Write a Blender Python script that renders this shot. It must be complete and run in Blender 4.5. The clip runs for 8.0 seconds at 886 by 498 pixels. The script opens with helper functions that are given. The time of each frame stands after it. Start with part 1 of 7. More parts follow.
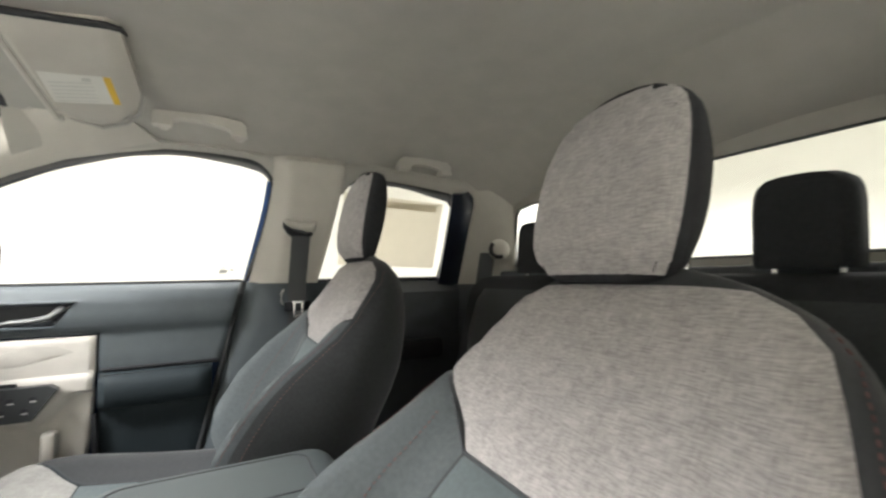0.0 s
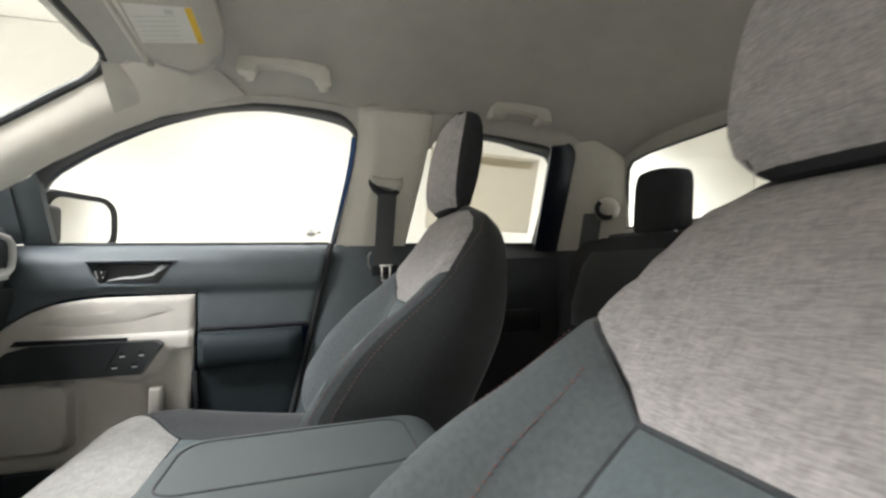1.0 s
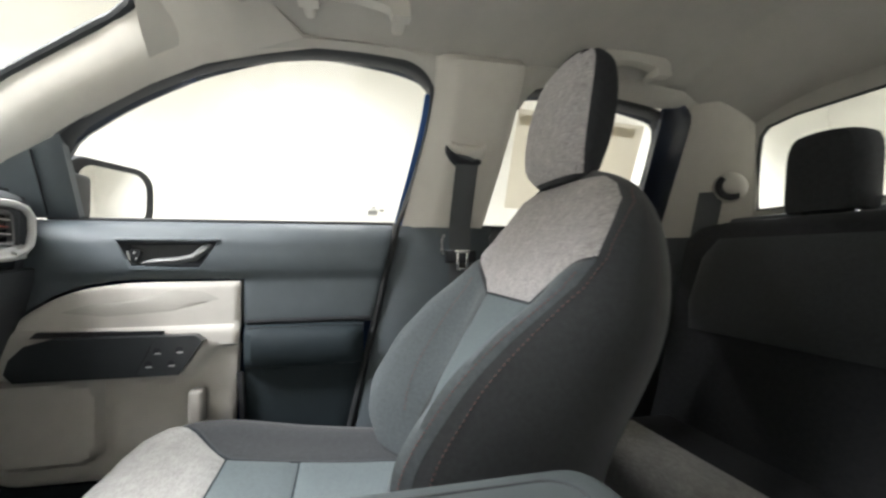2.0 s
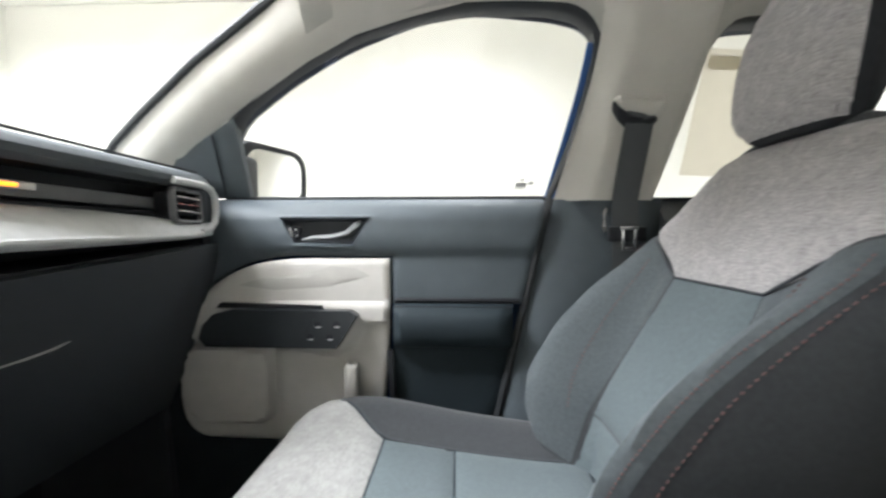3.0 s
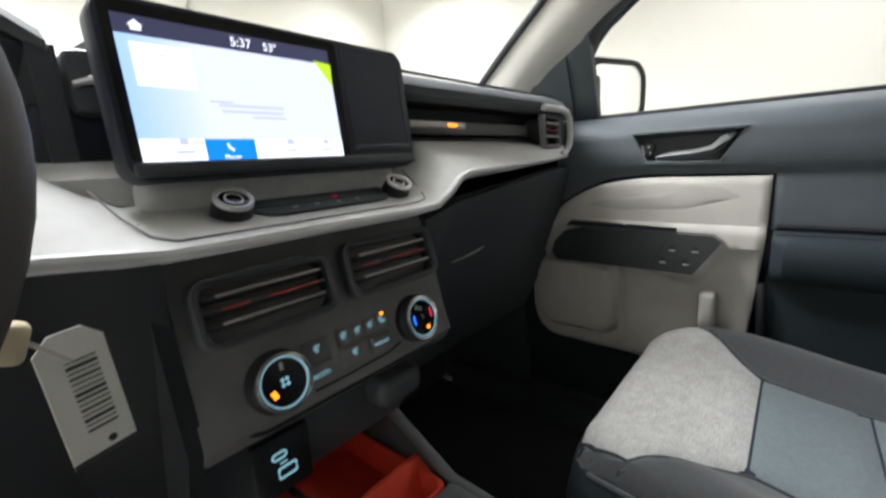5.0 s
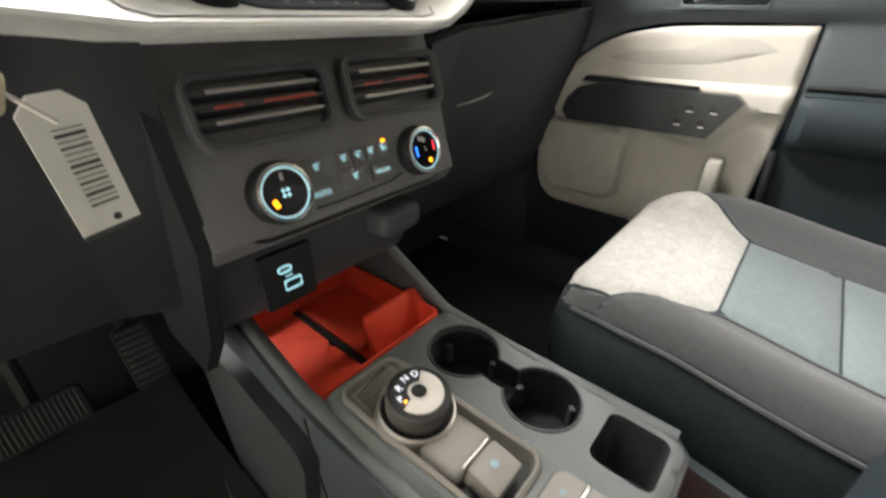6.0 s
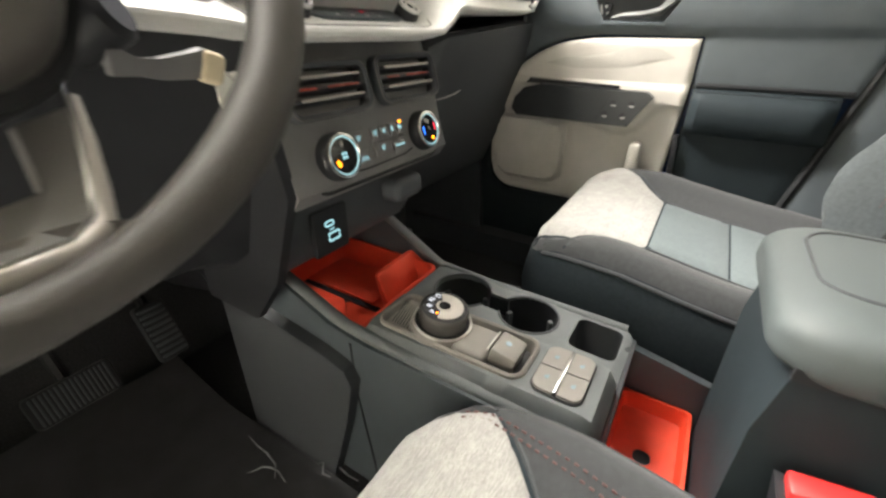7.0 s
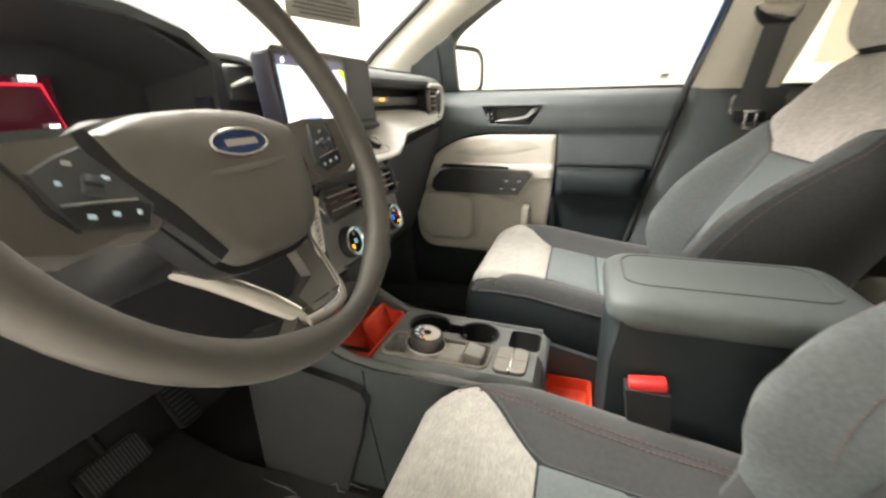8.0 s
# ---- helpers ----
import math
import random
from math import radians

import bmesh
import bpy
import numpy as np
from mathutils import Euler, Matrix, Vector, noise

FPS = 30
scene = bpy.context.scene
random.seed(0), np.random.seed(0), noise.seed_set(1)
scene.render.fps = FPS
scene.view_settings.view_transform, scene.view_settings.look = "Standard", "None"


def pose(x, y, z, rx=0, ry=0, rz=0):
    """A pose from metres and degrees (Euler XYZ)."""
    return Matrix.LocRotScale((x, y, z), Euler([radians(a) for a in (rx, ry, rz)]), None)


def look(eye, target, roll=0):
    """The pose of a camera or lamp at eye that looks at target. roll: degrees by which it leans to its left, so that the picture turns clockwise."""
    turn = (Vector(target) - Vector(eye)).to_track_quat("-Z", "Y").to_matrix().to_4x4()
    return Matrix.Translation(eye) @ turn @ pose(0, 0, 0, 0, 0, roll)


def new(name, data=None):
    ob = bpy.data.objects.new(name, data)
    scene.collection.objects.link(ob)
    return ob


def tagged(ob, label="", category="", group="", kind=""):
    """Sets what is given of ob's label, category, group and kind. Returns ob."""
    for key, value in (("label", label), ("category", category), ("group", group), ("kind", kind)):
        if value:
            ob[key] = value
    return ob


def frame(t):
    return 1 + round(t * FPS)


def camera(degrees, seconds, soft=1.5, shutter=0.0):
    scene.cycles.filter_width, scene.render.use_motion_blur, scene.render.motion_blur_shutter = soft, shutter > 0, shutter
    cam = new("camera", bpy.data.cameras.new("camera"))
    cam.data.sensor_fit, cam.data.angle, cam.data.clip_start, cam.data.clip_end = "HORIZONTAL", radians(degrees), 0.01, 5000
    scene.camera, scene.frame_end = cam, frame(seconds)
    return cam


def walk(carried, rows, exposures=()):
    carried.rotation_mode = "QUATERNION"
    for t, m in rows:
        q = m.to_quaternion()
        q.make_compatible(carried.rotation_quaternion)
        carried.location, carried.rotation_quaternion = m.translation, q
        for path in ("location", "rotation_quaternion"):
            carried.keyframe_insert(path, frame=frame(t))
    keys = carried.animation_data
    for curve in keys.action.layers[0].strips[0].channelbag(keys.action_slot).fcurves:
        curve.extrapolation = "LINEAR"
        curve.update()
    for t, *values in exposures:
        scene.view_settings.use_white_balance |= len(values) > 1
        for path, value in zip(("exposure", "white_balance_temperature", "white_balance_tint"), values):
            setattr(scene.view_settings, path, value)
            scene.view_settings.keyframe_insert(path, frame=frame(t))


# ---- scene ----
cam = camera(93.7, 8.0, soft=2.5, shutter=0.35)
PATH = [
    (0, (-0.6442, 0.0420, 0.7520), (1.2065, -0.9212, 0.8798), -0.99),
    (0.5, (-0.5889, 0.0510, 0.7381), (1.3653, -0.6828, 0.8487), -0.91),
    (1, (-0.4969, 0.0325, 0.6790), (1.5032, -0.5695, 0.7544), -1.07),
    (1.2, (-0.4488, 0.0322, 0.6686), (1.5607, -0.5353, 0.7461), -1.06),
    (2.3, (-0.2127, 0.1377, 0.6655), (1.8387, -0.2600, 0.6511), 0.57),
    (2.5, (-0.1865, 0.1376, 0.6623), (1.8857, -0.1331, 0.6317), 0.49),
    (3, (-0.1709, 0.1888, 0.6629), (1.9171, 0.2641, 0.5927), -0.00),
    (3.5, (-0.1792, 0.2409, 0.6550), (1.8544, 0.7092, 0.5471), -1.04),
    (3.6, (-0.1792, 0.2494, 0.6622), (1.8272, 0.8208, 0.5396), -0.36),
    (4, (-0.2053, 0.2724, 0.6615), (1.6798, 1.1608, 0.5107), -2.16),
    (4.5, (-0.2179, 0.2935, 0.6682), (1.4782, 1.4946, 0.4516), -3.11),
    (4.7, (-0.2210, 0.2958, 0.6743), (1.4040, 1.5808, 0.3968), -3.06),
    (5.8, (-0.2252, 0.3105, 0.6395), (1.1709, 1.5562, -0.2914), -0.40),
    (6, (-0.2315, 0.3007, 0.6271), (1.1521, 1.4937, -0.3879), -0.24),
    (6.5, (-0.2754, 0.2825, 0.6152), (1.1448, 1.3400, -0.4952), 0.29),
    (7, (-0.3903, 0.2808, 0.6256), (1.1856, 1.2460, -0.3501), 0.63),
    (7.5, (-0.5241, 0.2832, 0.6716), (1.2096, 1.1195, -0.1405), 0.15),
    (8, (-0.6380, 0.2647, 0.7181), (1.2336, 0.8700, 0.0133), -1.09),
]
EXPO = [(0.0, 1.30, 6400, 10), (0.5, 1.10, 6350, 10), (1.2, 1.02, 6300, 10), (2.5, 1.27, 6100, 10), (3.3, 1.15, 5950, 10), (4.0, 0.78, 5950, 10), (4.5, 0.50, 6000, 10), (5.5, 1.05, 6400, 10), (6.0, 1.58, 6750, 10), (6.4, 1.70, 6850, 10), (7.0, 1.72, 6900, 10), (8.0, 1.64, 7200, 10)]
walk(cam, [(t, look(eye, target, roll)) for t, eye, target, roll in PATH], EXPO)

# ---------------------------------------------------------------- light
world = bpy.data.worlds.new("world")
scene.world = world
world.use_nodes = True
wbg = world.node_tree.nodes["Background"]
wsky = world.node_tree.nodes.new("ShaderNodeTexSky")
wsky.sky_type, wsky.sun_disc, wsky.sun_elevation = "NISHITA", False, radians(40)
world.node_tree.links.new(wsky.outputs[0], wbg.inputs[0])
wbg.inputs[1].default_value = 0.05


def ceiling_or_fill_lamp(x, y, z, sx, sy, power, spread=130):
    data = bpy.data.lights.new("ceiling_or_fill_lamp", "AREA")
    data.shape, data.size, data.size_y, data.energy, data.color = "RECTANGLE", sx, sy, power, (1.0, 0.98, 0.95)
    data.spread = radians(spread)
    ob = new("ceiling_or_fill_lamp", data)
    ob.location = (x, y, z)
    return ob


CEIL, GROUND = 2.22, -0.45
# Added unseen lamps, placed and powered to balance wall and cab light.
for lx, ly, pw in ((-0.20, 2.05, 56), (1.05, 2.05, 28), (0.0, 1.40, 22), (0.95, 1.40, 11), (-0.8, -2.9, 34), (1.8, 0.2, 11), (1.7, -2.7, 30)):
    ceiling_or_fill_lamp(lx, ly, CEIL - 0.06, 0.55, 0.8, pw)
ceiling_or_fill_lamp(2.05, 2.55, CEIL - 0.06, 0.30, 0.75, 11)
# Added unseen pair: lights the west wall so it bounces into the cab.
for ly in (-0.9, 0.7):
    ceiling_or_fill_lamp(-2.75, ly, CEIL - 0.06, 0.55, 0.9, 36, 80)


# ---------------------------------------------------------------- materials
def material(name, colour, rough=0.6, metal=0.0, vary=0.12, scale=40.0, bump=0.15, bump_scale=600.0, stretch=(1, 1, 1), spec=0.5, fine=0.0, fine_scale=(300, 300, 300), sheen=0.0, emit=0.0):
    m = bpy.data.materials.new(name)
    m.use_nodes = True
    nt = m.node_tree
    b = nt.nodes["Principled BSDF"]
    tc = nt.nodes.new("ShaderNodeTexCoord")
    mp = nt.nodes.new("ShaderNodeMapping")
    mp.inputs["Scale"].default_value = stretch
    nt.links.new(tc.outputs["Object"], mp.inputs[0])
    n1 = nt.nodes.new("ShaderNodeTexNoise")
    n1.inputs["Scale"].default_value, n1.inputs["Detail"].default_value = scale, 5.0
    nt.links.new(mp.outputs[0], n1.inputs[0])
    ramp = nt.nodes.new("ShaderNodeValToRGB")
    e = ramp.color_ramp.elements
    e[0].position, e[1].position = 0.3, 0.7
    e[0].color = (*[c * (1 - vary) for c in colour], 1)
    e[1].color = (*[min(1, c * (1 + vary)) for c in colour], 1)
    nt.links.new(n1.outputs[0], ramp.inputs[0])
    out = ramp.outputs[0]
    n2 = nt.nodes.new("ShaderNodeTexNoise")
    n2.inputs["Scale"].default_value, n2.inputs["Detail"].default_value = bump_scale, 2.0
    nt.links.new(mp.outputs[0], n2.inputs[0])
    height = n2.outputs[0]
    if fine > 0:
        # woven threads: streaks along two directions
        streaks = []
        for sc in (fine_scale, (fine_scale[2], fine_scale[1], fine_scale[0])):
            mq = nt.nodes.new("ShaderNodeMapping")
            mq.inputs["Scale"].default_value = sc
            nt.links.new(tc.outputs["Object"], mq.inputs[0])
            nq = nt.nodes.new("ShaderNodeTexNoise")
            nq.inputs["Scale"].default_value, nq.inputs["Detail"].default_value = 1.0, 3.0
            nt.links.new(mq.outputs[0], nq.inputs[0])
            streaks.append(nq.outputs[0])
        add = nt.nodes.new("ShaderNodeMath")
        add.operation = "MULTIPLY_ADD"
        nt.links.new(streaks[1], add.inputs[0])
        add.inputs[1].default_value = 0.6
        nt.links.new(streaks[0], add.inputs[2])
        rng = nt.nodes.new("ShaderNodeMapRange")
        rng.inputs[1].default_value, rng.inputs[2].default_value = 0.62, 0.98
        rng.inputs[3].default_value, rng.inputs[4].default_value = 1 - fine, 1 + fine
        nt.links.new(add.outputs[0], rng.inputs[0])
        mul = nt.nodes.new("ShaderNodeVectorMath")
        mul.operation = "SCALE"
        nt.links.new(out, mul.inputs[0])
        nt.links.new(rng.outputs[0], mul.inputs["Scale"])
        out = mul.outputs[0]
        height = add.outputs[0]
    nt.links.new(out, b.inputs["Base Color"])
    rr = nt.nodes.new("ShaderNodeMapRange")
    rr.inputs[3].default_value, rr.inputs[4].default_value = max(0.02, rough - 0.06), min(1.0, rough + 0.06)
    nt.links.new(n1.outputs[0], rr.inputs[0])
    nt.links.new(rr.outputs[0], b.inputs["Roughness"])
    b.inputs["Metallic"].default_value = metal
    b.inputs["Specular IOR Level"].default_value = spec
    if sheen:
        b.inputs["Sheen Weight"].default_value, b.inputs["Sheen Roughness"].default_value = sheen, 0.5
    if bump:
        bp = nt.nodes.new("ShaderNodeBump")
        bp.inputs["Strength"].default_value, bp.inputs["Distance"].default_value = bump, 0.001
        nt.links.new(height, bp.inputs["Height"])
        nt.links.new(bp.outputs[0], b.inputs["Normal"])
    if emit:
        nt.links.new(out, b.inputs["Emission Color"])
        b.inputs["Emission Strength"].default_value = emit
    return m


def glass(name, tint=(1, 1, 1), gloss=0.06):
    m = bpy.data.materials.new(name)
    m.use_nodes = True
    nt = m.node_tree
    nt.nodes.clear()
    o = nt.nodes.new("ShaderNodeOutputMaterial")
    mix = nt.nodes.new("ShaderNodeMixShader")
    tr = nt.nodes.new("ShaderNodeBsdfTransparent")
    gl = nt.nodes.new("ShaderNodeBsdfGlossy")
    tr.inputs[0].default_value = (*tint, 1)
    gl.inputs["Roughness"].default_value = 0.02
    mix.inputs[0].default_value = gloss
    nt.links.new(tr.outputs[0], mix.inputs[1])
    nt.links.new(gl.outputs[0], mix.inputs[2])
    nt.links.new(mix.outputs[0], o.inputs[0])
    return m


def glow(name, colour, strength):
    m = bpy.data.materials.new(name)
    m.use_nodes = True
    b = m.node_tree.nodes["Principled BSDF"]
    b.inputs["Base Color"].default_value = (*[c * 0.3 for c in colour], 1)
    b.inputs["Emission Color"].default_value = (*colour, 1)
    b.inputs["Emission Strength"].default_value = strength
    b.inputs["Roughness"].default_value = 0.25
    return m


M = {}
M["wall"] = material("white_wall_paint", (0.72, 0.705, 0.655), 0.7, vary=0.02, scale=2, bump=0.05, bump_scale=60)
M["concrete"] = material("pale_concrete", (0.55, 0.54, 0.51), 0.5, vary=0.10, scale=3, bump=0.1, bump_scale=80)
M["light"] = material("heather_light_fabric", (0.40, 0.380, 0.376), 0.95, vary=0.10, scale=55, bump=0.55, fine=0.21, fine_scale=(95, 95, 760), spec=0.15, sheen=0.15)
M["light2"] = material("heather_light_fabric_flat", (0.33, 0.325, 0.312), 0.95, vary=0.10, scale=55, bump=0.5, fine=0.16, fine_scale=(90, 640, 640), spec=0.15, sheen=0.15)
M["blue"] = material("slate_grey_fabric", (0.106, 0.128, 0.134), 0.9, vary=0.10, scale=180, bump=0.35, bump_scale=1500, spec=0.2, sheen=0.10)
M["dark"] = material("charcoal_fabric", (0.044, 0.047, 0.050), 0.9, vary=0.12, scale=160, bump=0.35, bump_scale=1400, spec=0.2, sheen=0.2)
M["black"] = material("black_fabric", (0.030, 0.031, 0.034), 0.85, vary=0.15, scale=120, bump=0.3, bump_scale=1200, spec=0.2)
M["slate"] = material("slate_grey_plastic", (0.068, 0.082, 0.092), 0.55, vary=0.06, scale=30, bump=0.25, bump_scale=1600, spec=0.4)
# Lighter copy of the slate plastic: light on the console top put into colour.
M["console"] = material("lit_slate_plastic", (0.118, 0.130, 0.134), 0.55, vary=0.06, scale=30, bump=0.3, bump_scale=1500, spec=0.4)
M["taupe"] = material("taupe_soft_switch_plastic", (0.215, 0.202, 0.188), 0.5, vary=0.06, scale=40, bump=0.25, bump_scale=1500, spec=0.4)
M["slate_dash"] = material("slate_grey_dash_pad", (0.112, 0.122, 0.128), 0.85, vary=0.06, scale=30, bump=0.3, bump_scale=1400, spec=0.18)
# Black plastic with the screen's bluish haze put into its colour.
M["housing"] = material("haze_tinted_black_plastic", (0.026, 0.029, 0.046), 0.45, vary=0.06, scale=30, bump=0.1, bump_scale=1500, spec=0.4)
M["char"] = material("charcoal_plastic", (0.056, 0.061, 0.068), 0.55, vary=0.08, scale=30, bump=0.25, bump_scale=1600, spec=0.4)
M["blk"] = material("black_plastic", (0.019, 0.020, 0.023), 0.5, vary=0.1, scale=30, bump=0.1, bump_scale=1500, spec=0.28)
M["gloss"] = material("gloss_black_panel", (0.008, 0.008, 0.010), 0.12, vary=0.05, scale=10, bump=0.0)
M["beige"] = material("warm_grey_plastic", (0.47, 0.452, 0.418), 0.6, vary=0.04, scale=25, bump=0.25, bump_scale=1500, spec=0.35)
M["pull"] = material("satin_black_plastic", (0.019, 0.022, 0.025), 0.33, vary=0.1, scale=30, bump=0.1, bump_scale=1500, spec=0.5)
M["rim_grip"] = material("black_wheel_rim_grip", (0.062, 0.058, 0.055), 0.5, vary=0.06, scale=60, bump=0.3, bump_scale=1300, spec=0.4)
# Darker copy of warm grey plastic, for shade lines and the visor pivot.
M["beige_dark"] = material("darker_warm_grey_plastic", (0.39, 0.374, 0.343), 0.55, vary=0.05, scale=25, bump=0.2, bump_scale=1500, spec=0.35)
M["shelf"] = material("pale_grey_soft_trim", (0.60, 0.60, 0.59), 0.6, vary=0.05, scale=60, bump=0.3, bump_scale=1500, spec=0.35)
M["liner"] = material("warm_grey_headliner_felt", (0.44, 0.425, 0.385), 0.95, vary=0.05, scale=14, bump=0.35, bump_scale=900, spec=0.1)
M["pillar"] = material("warm_grey_pillar_trim", (0.52, 0.497, 0.447), 0.75, vary=0.04, scale=20, bump=0.2, bump_scale=1200, spec=0.25)
M["leather"] = material("grey_leatherette", (0.074, 0.088, 0.091), 0.58, vary=0.06, scale=60, bump=0.16, bump_scale=1500, spec=0.4)
M["wheel"] = material("charcoal_wheel_grip", (0.098, 0.091, 0.086), 0.52, vary=0.06, scale=60, bump=0.3, bump_scale=1300, spec=0.4)
M["red"] = material("orange_red_rubber", (0.72, 0.066, 0.030), 0.55, vary=0.08, scale=40, bump=0.2, bump_scale=900, spec=0.35)
M["redbtn"] = material("red_button_plastic", (0.65, 0.03, 0.03), 0.4, vary=0.05, scale=40, bump=0.0)
M["carpet"] = material("black_carpet", (0.058, 0.058, 0.062), 0.95, vary=0.3, scale=300, bump=0.8, bump_scale=900, spec=0.1)
M["mat"] = material("clear_film_over_carpet", (0.042, 0.042, 0.045), 0.32, vary=0.2, scale=20, bump=0.4, bump_scale=30, spec=0.5)
M["chrome"] = material("satin_chrome", (0.62, 0.62, 0.62), 0.22, metal=1.0, vary=0.03, bump=0.0)
M["blade"] = material("dull_silver_blade", (0.23, 0.218, 0.207), 0.5, metal=0.35, vary=0.05, bump=0.0)
M["spoke"] = material("dark_grey_spoke_plastic", (0.105, 0.102, 0.098), 0.45, vary=0.05, scale=40, bump=0.15, bump_scale=1400)
M["satin"] = material("satin_silver", (0.50, 0.475, 0.455), 0.38, metal=0.8, vary=0.05, bump=0.0)
M["rim_silver"] = material("silver_knob_rim", (0.60, 0.59, 0.58), 0.30, metal=0.5, vary=0.04, bump=0.0)
M["handle"] = material("warm_grey_handle_plastic", (0.52, 0.50, 0.45), 0.6, vary=0.03, scale=25, bump=0.15, bump_scale=1200, spec=0.35)
M["lever"] = material("grey_lever_plastic", (0.115, 0.120, 0.120), 0.45, metal=0.0, vary=0.05, bump=0.1, bump_scale=1200)
M["paint"] = material("dark_blue_paint", (0.012, 0.030, 0.085), 0.25, vary=0.05, scale=20, bump=0.0)
# Brighter copy of the truck's blue paint, with the outside light in it.
M["blue_edge"] = material("lit_blue_paint", (0.016, 0.075, 0.24), 0.3, vary=0.05, scale=20, bump=0.0)
M["navy"] = material("navy_painted_frame", (0.005, 0.009, 0.022), 0.35, vary=0.05, scale=20, bump=0.0)
M["stackp"] = material("dark_grey_soft_plastic", (0.172, 0.170, 0.172), 0.5, vary=0.08, scale=30, bump=0.25, bump_scale=1600, spec=0.45)
M["belt"] = material("grey_seat_belt_webbing", (0.075, 0.080, 0.082), 0.75, vary=0.1, scale=200, bump=0.5, bump_scale=900, stretch=(1, 1, 4))
M["seal"] = material("black_rubber_seal", (0.018, 0.020, 0.022), 0.6, vary=0.1, scale=30, bump=0.1)
M["stitch"] = material("dull_red_stitching", (0.135, 0.068, 0.064), 0.8, vary=0.2, scale=300, bump=0.0)
M["thread"] = material("grey_stitching", (0.05, 0.055, 0.06), 0.8, vary=0.2, scale=300, bump=0.0)
M["paper"] = material("white_paper", (0.72, 0.71, 0.66), 0.7, vary=0.03, scale=20, bump=0.05)
M["greypaper"] = material("grey_printed_paper", (0.33, 0.32, 0.30), 0.7, vary=0.05, scale=20, bump=0.05)
M["bluepaper"] = material("blue_printed_paper", (0.03, 0.09, 0.30), 0.6, vary=0.05, scale=20, bump=0.05)
M["faintprint"] = material("faint_grey_print", (0.56, 0.56, 0.52), 0.7, vary=0.05, bump=0.0)
M["ink"] = material("dark_ink", (0.05, 0.05, 0.05), 0.7, vary=0.05, bump=0.0)
M["yellow"] = material("yellow_print", (0.75, 0.50, 0.06), 0.7, vary=0.05, bump=0.0)
M["yellowed"] = material("yellowed_plastic", (0.55, 0.47, 0.33), 0.5, vary=0.1, scale=60, bump=0.1)
M["badge"] = material("blue_badge_enamel", (0.01, 0.03, 0.10), 0.2, vary=0.05, bump=0.0)
M["glass"] = glass("window_glass", (0.97, 0.985, 0.98), 0.035)
M["mirror"] = material("mirror_silver", (0.8, 0.8, 0.8), 0.02, metal=1.0, vary=0.0, bump=0.0)
M["vinyl"] = material("window_sticker_back", (0.42, 0.40, 0.35), 0.7, vary=0.06, scale=30, bump=0.05)
M["silver"] = material("silver_painted_plate", (0.44, 0.415, 0.385), 0.45, spec=0.4, metal=0.3, vary=0.05, scale=60, bump=0.1, bump_scale=900)
M["film"] = material("clear_film_crease", (0.30, 0.31, 0.32), 0.25, vary=0.3, scale=60, bump=0.3, bump_scale=200, spec=0.8)
nt = M["vinyl"].node_tree
tr, mx = nt.nodes.new("ShaderNodeBsdfTranslucent"), nt.nodes.new("ShaderNodeMixShader")
tr.inputs[0].default_value, mx.inputs[0].default_value = (0.62, 0.58, 0.48, 1), 0.6
nt.links.new(nt.nodes["Principled BSDF"].outputs[0], mx.inputs[1])
nt.links.new(tr.outputs[0], mx.inputs[2])
nt.links.new(mx.outputs[0], nt.nodes["Material Output"].inputs[0])
M["scr_blue"] = glow("display_pale_blue", (0.50, 0.55, 0.74), 1.0)
nt = M["scr_blue"].node_tree
tcn, sep, rmp = nt.nodes.new("ShaderNodeTexCoord"), nt.nodes.new("ShaderNodeSeparateXYZ"), nt.nodes.new("ShaderNodeValToRGB")
nt.links.new(tcn.outputs["Generated"], sep.inputs[0])
nt.links.new(sep.outputs[0], rmp.inputs[0])
rmp.color_ramp.elements[0].color, rmp.color_ramp.elements[1].color = (0.30, 0.46, 0.78, 1), (0.60, 0.62, 0.80, 1)
rmp.color_ramp.elements[1].position = 0.30
nt.links.new(rmp.outputs[0], nt.nodes["Principled BSDF"].inputs["Emission Color"])
M["scr_white"] = glow("display_white", (0.92, 0.94, 1.0), 0.95)
M["scr_bar"] = glow("display_status_bar", (0.045, 0.045, 0.085), 0.8)
M["scr_btn"] = glow("display_blue_button", (0.01, 0.20, 0.72), 1.0)
M["scr_grey"] = glow("display_grey_text", (0.45, 0.48, 0.55), 0.8)
M["scr_faint"] = glow("display_faint_text", (0.50, 0.53, 0.66), 0.85)
M["scr_green"] = glow("display_green_corner", (0.42, 0.62, 0.02), 1.0)
M["cyan"] = glow("cyan_backlight", (0.30, 0.58, 0.66), 0.42)
M["icon"] = glow("pale_blue_icon", (0.42, 0.56, 0.62), 0.22)
M["amber"] = glow("amber_indicator", (1.0, 0.26, 0.01), 1.6)
M["led_red"] = glow("red_light", (0.75, 0.03, 0.06), 0.55)
M["led_blue"] = glow("blue_light", (0.02, 0.15, 0.9), 1.0)
M["clus_red"] = glow("cluster_dark_red", (0.045, 0.006, 0.012), 0.35)
M["vent_red"] = material("copper_red_vent_accent", (0.42, 0.07, 0.05), 0.35, vary=0.1, bump=0.0)


# ---------------------------------------------------------------- mesh helpers
def thing(name, loc, label, category, group="", kind=""):
    return_ob = new(name)
    return_ob.location = loc
    return_ob.empty_display_size = 0.05
    return tagged(return_ob, label, category, group, kind)


